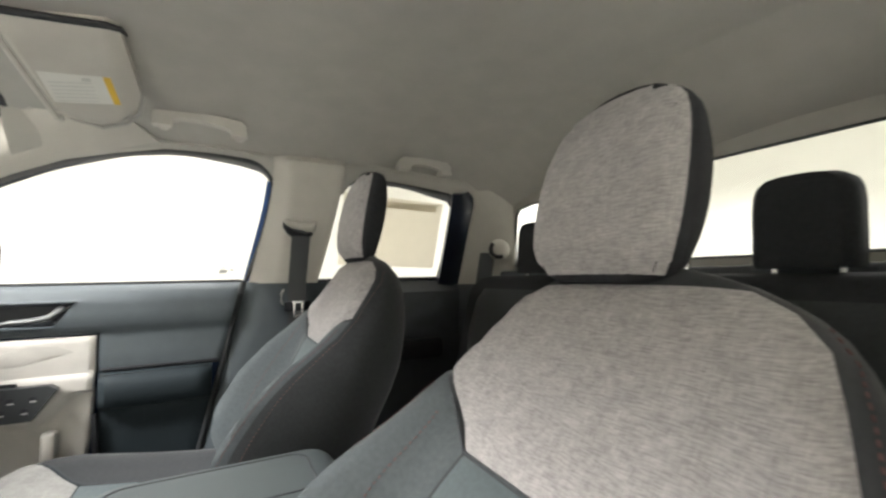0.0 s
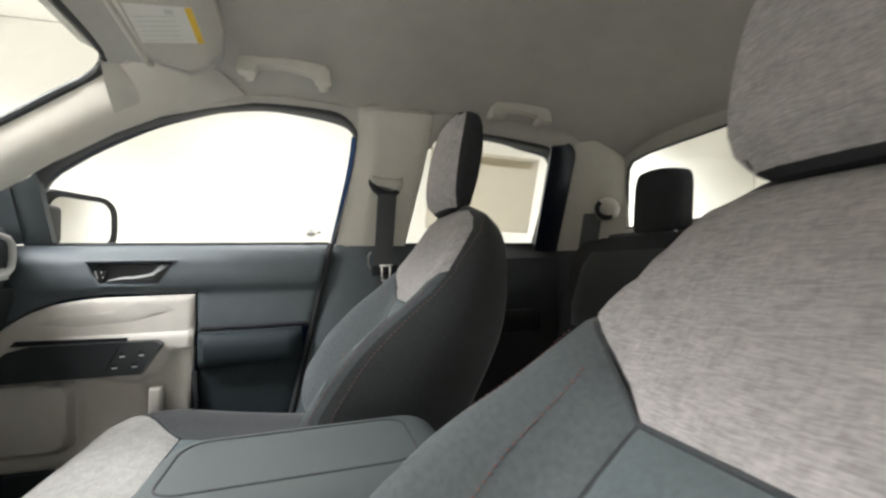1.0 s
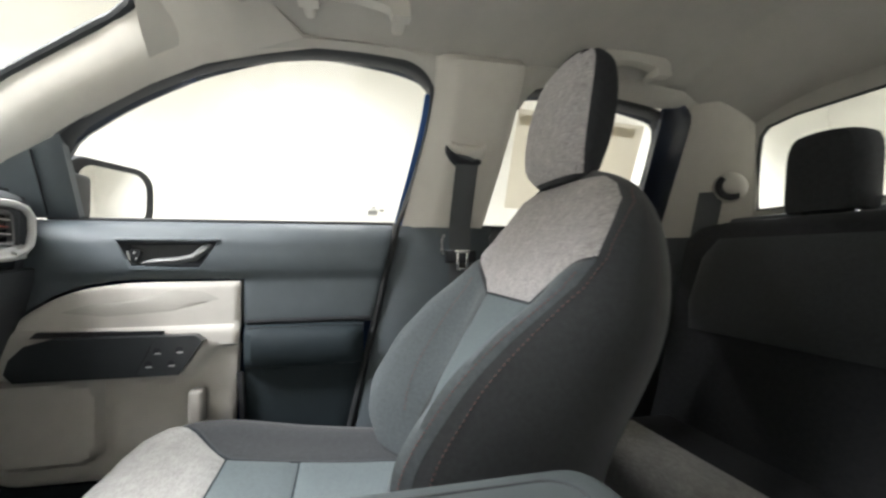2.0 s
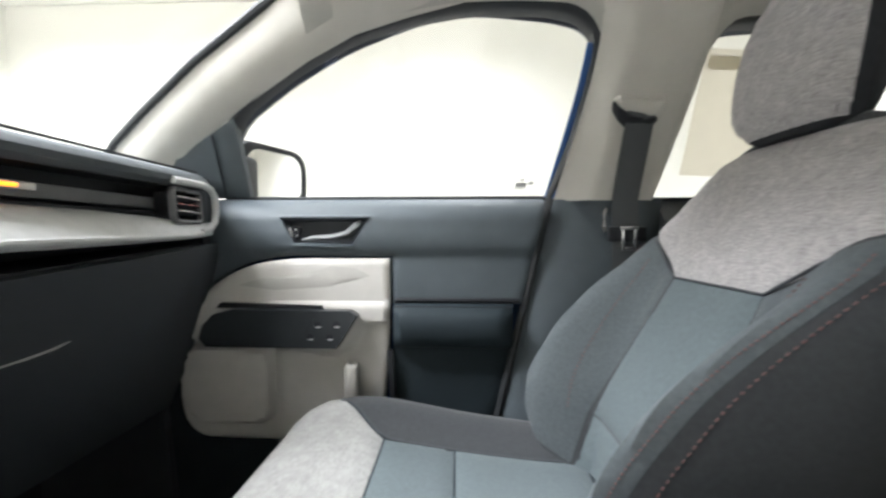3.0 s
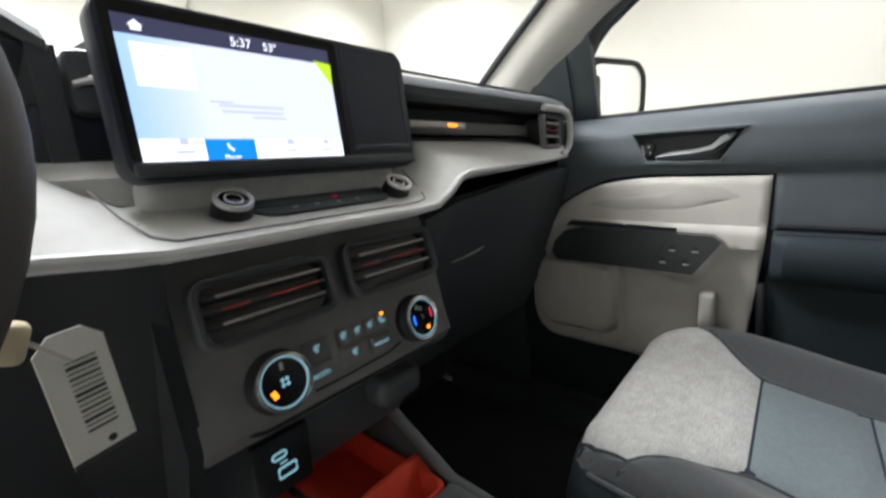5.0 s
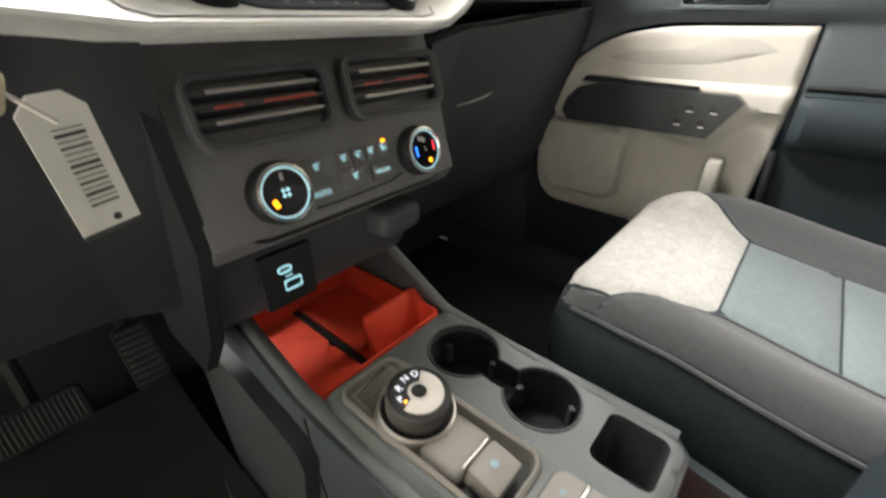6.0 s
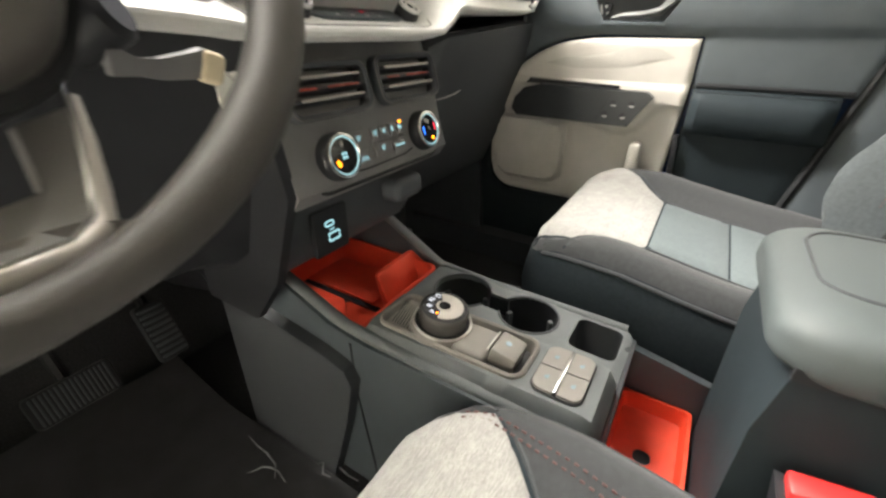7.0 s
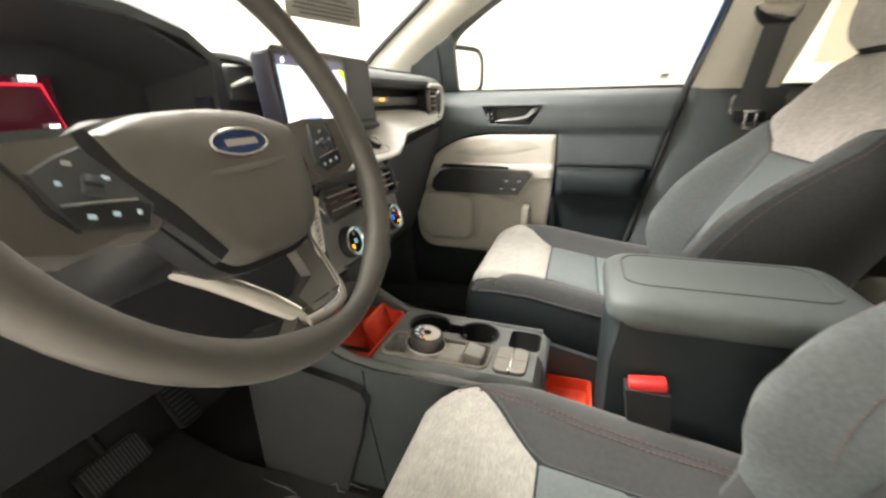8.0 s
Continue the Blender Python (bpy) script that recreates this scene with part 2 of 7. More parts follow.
def part(name, bm, mat, parent=None, label="", smooth=True, angle=40):
    me = bpy.data.meshes.new(name)
    bmesh.ops.recalc_face_normals(bm, faces=bm.faces)
    for f in bm.faces:
        f.smooth = smooth
    if smooth:
        lim = radians(angle)
        for ed in bm.edges:
            if len(ed.link_faces) == 2 and ed.calc_face_angle(0) > lim:
                ed.smooth = False
    bm.to_mesh(me)
    bm.free()
    me.materials.append(mat)
    ob = new(name, me)
    if parent is not None:
        ob.parent = parent
        root = parent
        off = Vector((0, 0, 0))
        while root is not None:
            off += root.location
            root = root.parent
        ob.location = -off
    return tagged(ob, label)


def single(name, bm, mat, label, category, group="", kind="", smooth=True):
    return tagged(part(name, bm, mat, None, "", smooth), label, category, group, kind)


def rbox(c, s, r=0.004, seg=2, m=None):
    bm = bmesh.new()
    bmesh.ops.create_cube(bm, size=1.0)
    bmesh.ops.scale(bm, vec=s, verts=bm.verts)
    if r > 0:
        bmesh.ops.bevel(bm, geom=bm.edges[:], offset=min(r, min(s) * 0.49), segments=seg, affect="EDGES", profile=0.5)
    if m is not None:
        bmesh.ops.transform(bm, matrix=m, verts=bm.verts)
    bmesh.ops.translate(bm, vec=c, verts=bm.verts)
    return bm


def join(*bms):
    out = bms[0]
    for b in bms[1:]:
        me = bpy.data.meshes.new("tmp")
        b.to_mesh(me)
        b.free()
        out.from_mesh(me)
        bpy.data.meshes.remove(me)
    return out


def prism(pts, axis, lo, hi, r=0.0, seg=2):
    """A polygon, pushed along an axis: axis x takes (y, z) points, y takes (x, z), z takes (x, y)."""
    def at(p, h):
        return {"x": (h, p[0], p[1]), "y": (p[0], h, p[1]), "z": (p[0], p[1], h)}[axis]
    bm = bmesh.new()
    a = [bm.verts.new(at(p, lo)) for p in pts]
    b = [bm.verts.new(at(p, hi)) for p in pts]
    bm.faces.new(a)
    bm.faces.new(b[::-1])
    for i in range(len(pts)):
        j = (i + 1) % len(pts)
        bm.faces.new((a[j], a[i], b[i], b[j]))
    if r > 0:
        ed = [e for e in bm.edges if e.calc_face_angle(0) > radians(25)]
        bmesh.ops.bevel(bm, geom=ed, offset=r, segments=seg, affect="EDGES", profile=0.5)
    return bm


def rrect(w, h, r, n=4, cx=0.0, cy=0.0):
    out = []
    for qx, qy, a0 in ((1, 1, 0), (-1, 1, 90), (-1, -1, 180), (1, -1, 270)):
        for i in range(n + 1):
            a = radians(a0 + 90 * i / n)
            out.append((cx + qx * (w / 2 - r) + r * math.cos(a), cy + qy * (h / 2 - r) + r * math.sin(a)))
    return out


def tube(path, radius, n=8, closed=False, flat=1.0, up=(0, 0, 1)):
    bm = bmesh.new()
    path = [Vector(p) for p in path]
    k = len(path)
    rings = []
    for i, p in enumerate(path):
        a = path[(i - 1) % k] if closed or i > 0 else p
        b = path[(i + 1) % k] if closed or i < k - 1 else p
        t = (b - a).normalized()
        s = t.cross(Vector(up))
        if s.length < 1e-4:
            s = t.cross(Vector((0, 1, 0)))
        s.normalize()
        v = s.cross(t).normalized()
        r = radius[i] if isinstance(radius, (list, tuple)) else radius
        rings.append([bm.verts.new(p + s * (r * math.cos(2 * math.pi * j / n)) + v * (r * flat * math.sin(2 * math.pi * j / n))) for j in range(n)])
    for i in range(k if closed else k - 1):
        a, b = rings[i], rings[(i + 1) % k]
        for j in range(n):
            bm.faces.new((a[j], a[(j + 1) % n], b[(j + 1) % n], b[j]))
    if not closed:
        bm.faces.new(rings[0][::-1])
        bm.faces.new(rings[-1])
    return bm


def loft(rings, caps=True):
    bm = bmesh.new()
    vs = [[bm.verts.new(p) for p in r] for r in rings]
    n = len(vs[0])
    for a, b in zip(vs, vs[1:]):
        for j in range(n):
            bm.faces.new((a[j], a[(j + 1) % n], b[(j + 1) % n], b[j]))
    if caps:
        bm.faces.new(vs[0][::-1])
        bm.faces.new(vs[-1])
    return bm


def lathe(profile, m, n=28, caps=True):
    """A turned body: (radius, height) pairs round the local z of m."""
    bm = loft([[m @ Vector((r * math.cos(2 * math.pi * j / n), r * math.sin(2 * math.pi * j / n), h)) for j in range(n)] for r, h in profile], caps)
    return bm


def inside(p, poly):
    c = False
    for i in range(len(poly)):
        a, b = poly[i], poly[i - 1]
        if (a[1] > p[1]) != (b[1] > p[1]) and p[0] < (b[0] - a[0]) * (p[1] - a[1]) / (b[1] - a[1]) + a[0]:
            c = not c
    return c


def edge_dist(p, poly):
    best = 9.0
    for i in range(len(poly)):
        a, b = Vector(poly[i - 1]), Vector(poly[i])
        d = b - a
        t = max(0, min(1, (Vector(p) - a).dot(d) / max(d.length_squared, 1e-12)))
        best = min(best, (Vector(p) - a - d * t).length)
    return best


def panel(poly, func, step=0.02, height=0.0, roll=0.012, holes=(), depth=0.0):
    """A sheet over a polygon in (u, v), laid on the surface func(u, v, out); it bulges to height, rolled down at its rim; depth gives it a skirt."""
    us, vs = [p[0] for p in poly], [p[1] for p in poly]
    bm = bmesh.new()
    nu, nv = max(1, round((max(us) - min(us)) / step)), max(1, round((max(vs) - min(vs)) / step))
    grid = [[bm.verts.new((min(us) + (max(us) - min(us)) * i / nu, min(vs) + (max(vs) - min(vs)) * j / nv, 0)) for j in range(nv + 1)] for i in range(nu + 1)]
    for i in range(nu):
        for j in range(nv):
            bm.faces.new((grid[i][j], grid[i + 1][j], grid[i + 1][j + 1], grid[i][j + 1]))
    for shape in (poly, *holes):
        for i in range(len(shape)):
            a, b = Vector((*shape[i - 1], 0)), Vector((*shape[i], 0))
            d = (b - a).normalized()
            mid, half = (a + b) / 2, (b - a).length / 2 + step
            near = [f for f in bm.faces if abs((f.calc_center_median() - mid).dot(d)) < half + step and abs((f.calc_center_median() - mid).dot(Vector((-d.y, d.x, 0)))) < 2 * step]
            geom = near + list({e for f in near for e in f.edges}) + list({v for f in near for v in f.verts})
            bmesh.ops.bisect_plane(bm, geom=geom, dist=1e-6, plane_co=a, plane_no=Vector((-d.y, d.x, 0)))
    bad = []
    for f in bm.faces:
        c = f.calc_center_median()
        if not inside((c.x, c.y), poly) or any(inside((c.x, c.y), h) for h in holes):
            bad.append(f)
    bmesh.ops.delete(bm, geom=bad, context="FACES")
    for v in list(bm.verts):
        if not v.link_faces:
            bm.verts.remove(v)
    for v in bm.verts:
        u, w = v.co.x, v.co.y
        k = 0.0
        if height:
            d = min(1.0, edge_dist((u, w), poly) / roll) if roll > 0 else 1.0
            k = height * math.sqrt(max(0.0, 1 - (1 - d) ** 2))
        v.co = func(u, w, k)
        v.index = 0
    if depth:
        ext = bmesh.ops.extrude_edge_only(bm, edges=[e for e in bm.edges if e.is_boundary])
        nv = [g for g in ext["geom"] if isinstance(g, bmesh.types.BMVert)]
        bm.normal_update()
        # skirt along the surface's inward direction
        o0 = func(poly[0][0], poly[0][1], 0.0)
        o1 = func(poly[0][0], poly[0][1], -depth)
        for v in nv:
            v.co += o1 - o0
    return bm


def lerp_tab(tab, x):
    if x <= tab[0][0]:
        return tab[0][1]
    for (a, fa), (b, fb) in zip(tab, tab[1:]):
        if x <= b:
            t = (x - a) / (b - a)
            return fa + (fb - fa) * t
    return tab[-1][1]


def smooth_tab(tab, x):
    if x <= tab[0][0]:
        return tab[0][1]
    for i in range(len(tab) - 1):
        (a, fa), (b, fb) = tab[i], tab[i + 1]
        if x <= b:
            t = (x - a) / (b - a)
            ma = (fb - tab[i - 1][1]) / (b - tab[i - 1][0]) if i > 0 else (fb - fa) / (b - a)
            mb = (tab[i + 2][1] - fa) / (tab[i + 2][0] - a) if i + 2 < len(tab) else (fb - fa) / (b - a)
            h = b - a
            return (2 * t ** 3 - 3 * t ** 2 + 1) * fa + (t ** 3 - 2 * t ** 2 + t) * h * ma + (-2 * t ** 3 + 3 * t ** 2) * fb + (t ** 3 - t ** 2) * h * mb
    return tab[-1][1]


def sheet(func, us, vs):
    bm = bmesh.new()
    g = [[bm.verts.new(func(u, v)) for v in vs] for u in us]
    for i in range(len(us) - 1):
        for j in range(len(vs) - 1):
            bm.faces.new((g[i][j], g[i + 1][j], g[i + 1][j + 1], g[i][j + 1]))
    return bm


def span(a, b, n):
    return [a + (b - a) * i / n for i in range(n + 1)]


def mirror_x(bm):
    for v in bm.verts:
        v.co.x = -v.co.x
    bmesh.ops.reverse_faces(bm, faces=bm.faces)
    return bm


def solid(bm, thick):
    bmesh.ops.recalc_face_normals(bm, faces=bm.faces)
    bmesh.ops.solidify(bm, geom=bm.faces[:] + bm.edges[:] + bm.verts[:], thickness=thick)
    return bm


def text(name, body, size, m, mat, parent=None, align="CENTER"):
    cu = bpy.data.curves.new(name, "FONT")
    cu.body, cu.size, cu.align_x, cu.align_y, cu.extrude = body, size, align, "CENTER", 0.0002
    me_ob = bpy.data.objects.new("tmp_text", cu)
    scene.collection.objects.link(me_ob)
    dg = bpy.context.evaluated_depsgraph_get()
    me = bpy.data.meshes.new_from_object(me_ob.evaluated_get(dg))
    bpy.data.objects.remove(me_ob)
    bpy.data.curves.remove(cu)
    bm = bmesh.new()
    bm.from_mesh(me)
    bpy.data.meshes.remove(me)
    bmesh.ops.transform(bm, matrix=m, verts=bm.verts)
    return part(name, bm, mat, parent, "", False)

M["side"] = material("dark_grey_side_fabric", (0.024, 0.031, 0.036), 0.95, vary=0.12, scale=170, bump=0.35, bump_scale=1400, spec=0.08)
M["slate2"] = material("dark_slate_padding", (0.020, 0.028, 0.033), 0.65, vary=0.06, scale=40, bump=0.3, bump_scale=1200, spec=0.22)
M["bolster"] = material("grey_side_fabric", (0.086, 0.098, 0.104), 0.9, vary=0.12, scale=170, bump=0.35, bump_scale=1400, spec=0.2, sheen=0.10)

# ---------------------------------------------------------------- the room round the truck
X0, X1, Y0, Y1 = -3.3, 2.6, -4.2, 3.27
single("ground", rbox(((X0 + X1) / 2, (Y0 + Y1) / 2, GROUND - 0.06), (X1 - X0 + 0.4, Y1 - Y0 + 0.4, 0.12), 0), M["concrete"], "smooth pale grey concrete workshop floor", "floor", kind="structure", smooth=False)
for nm, c, s in (("wall_east", (X1 + 0.06, (Y0 + Y1) / 2, 0.885), (0.12, Y1 - Y0, 2.67)), ("wall_west", (X0 - 0.06, (Y0 + Y1) / 2, 0.885), (0.12, Y1 - Y0, 2.67)),
                 ("wall_north", ((X0 + X1) / 2, Y1 + 0.06, 0.885), (X1 - X0 + 0.24, 0.12, 2.67)), ("wall_south", ((X0 + X1) / 2, Y0 - 0.06, 0.885), (X1 - X0 + 0.24, 0.12, 2.67))):
    single(nm, rbox(c, s, 0), M["wall"], "plain white painted room wall", "wall", kind="structure", smooth=False)
single("ceiling", rbox(((X0 + X1) / 2, (Y0 + Y1) / 2, CEIL + 0.06), (X1 - X0 + 0.24, Y1 - Y0 + 0.24, 0.11), 0), M["wall"], "plain white room ceiling", "ceiling", kind="structure", smooth=False)
conduit = tube([(0.98, Y1 - 0.016, GROUND), (0.98, Y1 - 0.016, CEIL)], 0.016, 10)
single("conduit_pipe", conduit, M["shelf"], "thin grey conduit pipe running up the white wall", "pipe")


# ---------------------------------------------------------------- cabin shell
def win_x(z):
    return 0.75 - 0.42 * (z - 0.742)


FRONT_WIN = [(0.700, 0.742), (0.643, 0.900), (0.515, 0.976), (0.387, 1.032), (0.274, 1.060), (0.149, 1.074), (0.040, 1.072), (-0.020, 1.062), (-0.050, 1.044), (-0.063, 1.018), (-0.050, 0.935), (-0.007, 0.742)]
REAR_WIN = [(-0.210, 0.742), (-0.255, 0.940), (-0.270, 1.005), (-0.295, 1.040), (-0.340, 1.046), (-0.443, 1.042), (-0.610, 1.026), (-0.648, 1.018), (-0.668, 0.998), (-0.674, 0.955), (-0.670, 0.742)]



def rounded(poly, sharp, times=2):
    """Cut the corners of an outline, but for the sharp ones."""
    for _ in range(times):
        out = []
        for i, p in enumerate(poly):
            a, b = poly[i - 1], poly[(i + 1) % len(poly)]
            if p in sharp:
                out.append(p)
            else:
                out += [(p[0] * 0.8 + a[0] * 0.2, p[1] * 0.8 + a[1] * 0.2), (p[0] * 0.8 + b[0] * 0.2, p[1] * 0.8 + b[1] * 0.2)]
        poly = out
    return poly


FRONT_WIN = rounded(FRONT_WIN, (FRONT_WIN[0], FRONT_WIN[-1]))
REAR_WIN = rounded(REAR_WIN, (REAR_WIN[0], REAR_WIN[-1]))


def liner_z(x, y):
    ax = abs(x) / 0.60
    z = 1.190 - 0.090 * ax ** 4 * (1 - 0.5 * max(0.0, min(1.0, (y - 0.15) / 0.3)))
    if y > 0.08:
        z -= 0.17 * (y - 0.08) ** 1.35 * (1 - 0.45 * ax ** 2)
    if y < -0.20:
        z -= 0.14 * min(0.50, -0.20 - y) ** 2 * (1 - 0.4 * ax)
    if y < -0.70:
        z -= 0.90 * (-0.70 - y) * (1 - 0.3 * ax)
    return z


def roof_edge(y):
    """Half width of the headliner at y."""
    return smooth_tab([(-0.89, 0.595), (-0.74, 0.60), (-0.5, 0.60), (0.0, 0.602), (0.2, 0.598), (0.35, 0.575), (0.48, 0.53)], y)


def headliner():
    ys = span(-0.882, -0.715, 6) + [-0.705, -0.698, -0.688] + span(-0.66, 0.455, 26)
    us = span(-1, 1, 30)
    bm = sheet(lambda u, y: Vector((u * roof_edge(y), y, liner_z(u * roof_edge(y), y))), us, ys)
    solid(bm, 0.012)
    return bm


tagged(part("ceiling_headliner", headliner(), M["liner"]), "warm grey felt headliner of the truck cab", "headliner", kind="structure")
roof = sheet(lambda u, y: Vector((u * (roof_edge(y) + 0.05), y, liner_z(u * roof_edge(y), y) + 0.05)), span(-1, 1, 16), span(-0.88, 0.46, 16))
tagged(part("roof_panel", solid(roof, 0.012), M["paint"]), "dark blue painted steel roof panel of the truck", "roof", kind="structure")

floor_pan = single("floor", rbox((0, 0.1, -0.03), (1.36, 2.2, 0.06), 0.01), M["carpet"], "black carpeted floor of the truck cab", "floor", kind="structure")
single("firewall", rbox((0, 1.13, 0.36), (1.70, 0.06, 0.80), 0.01), M["carpet"], "black carpeted toe board below the dashboard", "firewall", kind="structure")
single("wall_rear", rbox((0, -0.935, 0.36), (1.30, 0.05, 0.80), 0.01), M["char"], "dark grey rear wall of the truck cab", "wall", kind="structure")


def a_pillar(sgn):
    """Warm grey pillar trim: from the dash end up to the headliner, rounded across."""
    low = [(0.705, 0.800, 0.790), (0.700, 0.784, 0.820), (0.676, 0.681, 0.884), (0.652, 0.579, 0.943), (0.630, 0.479, 0.996), (0.612, 0.381, 1.037), (0.604, 0.284, 1.062), (0.596, 0.180, 1.083)]
    high = [(0.720, 0.955, 0.825), (0.690, 0.910, 0.851), (0.657, 0.826, 0.901), (0.616, 0.690, 0.985), (0.596, 0.555, 1.070), (0.574, 0.490, 1.112), (0.520, 0.440, 1.140), (0.500, 0.300, 1.165)]
    rows = []
    for a, b in zip(low, high):
        a, b = Vector(a), Vector(b)
        row = []
        for i in range(9):
            t = i / 8
            p = a.lerp(b, t)
            bulge = math.sin(math.pi * t) * 0.018
            p += Vector((-0.75, -0.35, -0.55)).normalized() * bulge
            row.append(p)
        row.append(b + Vector((0.03, 0.02, 0.012)))
        rows.append(row)
    bm = bmesh.new()
    g = [[bm.verts.new((sgn * p.x, p.y, p.z)) for p in r] for r in rows]
    for i in range(len(g) - 1):
        for j in range(len(g[0]) - 1):
            bm.faces.new((g[i][j], g[i + 1][j], g[i + 1][j + 1], g[i][j + 1]))
    bmesh.ops.subdivide_edges(bm, edges=bm.edges[:], cuts=1, smooth=0.6, use_grid_fill=True)
    ob = part("trim_a_pillar", solid(bm, 0.010), M["pillar"])
    tagged(ob, "warm grey moulded windscreen pillar trim", "pillar trim", "pillar trims", "structure")
    rim = [*high[:5], (0.588, 0.516, 1.090), (0.572, 0.483, 1.108), (0.548, 0.462, 1.120), (0.515, 0.450, 1.125), (0.45, 0.447, 1.128), (0.30, 0.447, 1.134), (0.0, 0.449, 1.138)]
    edge = tube([(sgn * p[0], p[1] + 0.006, p[2] + 0.006) for p in rim], [0.009] * 4 + [0.010, 0.010, 0.011, 0.011, 0.009, 0.008, 0.008, 0.008], 8)
    tri = [(0.596, 0.535, 1.086), (0.586, 0.512, 1.101), (0.570, 0.487, 1.116), (0.546, 0.469, 1.130), (0.512, 0.460, 1.137), (0.48, 0.452, 1.139)]
    web = bmesh.new()
    va = [web.verts.new((sgn * x, y, z)) for x, y, z in tri]
    vb = [web.verts.new((sgn * x, y, z)) for x, y, z in ((0.604, 0.500, 1.072), (0.606, 0.460, 1.082), (0.590, 0.430, 1.095), (0.560, 0.420, 1.115), (0.52, 0.415, 1.130), (0.48, 0.415, 1.143))]
    for i in range(5):
        web.faces.new((va[i], va[i + 1], vb[i + 1], vb[i]))
    tagged(part("trim_windscreen_corner", solid(web, 0.006), M["pillar"]), "warm grey rounded corner between pillar trim and headliner", "trim", "windscreen corners", "structure")
    tagged(part("trim_windscreen_seal", edge, M["seal"]), "black rubber seal along the windscreen edge", "seal", "windscreen seals", "structure")


def cant_rail(sgn):
    """Strip of headliner between roof edge and the tops of the side windows."""
    ys = span(-0.80, 0.47, 72)
    def f(y, t):
        top = Vector((roof_edge(y) - 0.002, y, liner_z(roof_edge(y), y) + 0.001))
        if y > -0.10:
            zt = smooth_tab([(-0.1, 1.012), (-0.078, 1.030), (-0.064, 1.052), (-0.040, 1.072), (-0.005, 1.084), (0.15, 1.089), (0.27, 1.076), (0.39, 1.050), (0.47, 1.020)], y)
        else:
            zt = smooth_tab([(-0.86, 0.985), (-0.7, 1.028), (-0.45, 1.056), (-0.34, 1.058), (-0.305, 1.052), (-0.283, 1.032), (-0.268, 1.005), (-0.22, 1.000), (-0.1, 1.012)], y)
        low = Vector((win_x(zt) - 0.012, y, zt))
        p = top.lerp(low, t)
        p.x -= 0.012 * math.sin(math.pi * t)
        p.x *= sgn
        return p
    bm = sheet(f, ys, span(0, 1, 5))
    tagged(part("trim_cant_rail", solid(bm, 0.008), M["liner"]), "warm grey headliner edge above the side windows", "headliner edge", "headliner edges", "structure")


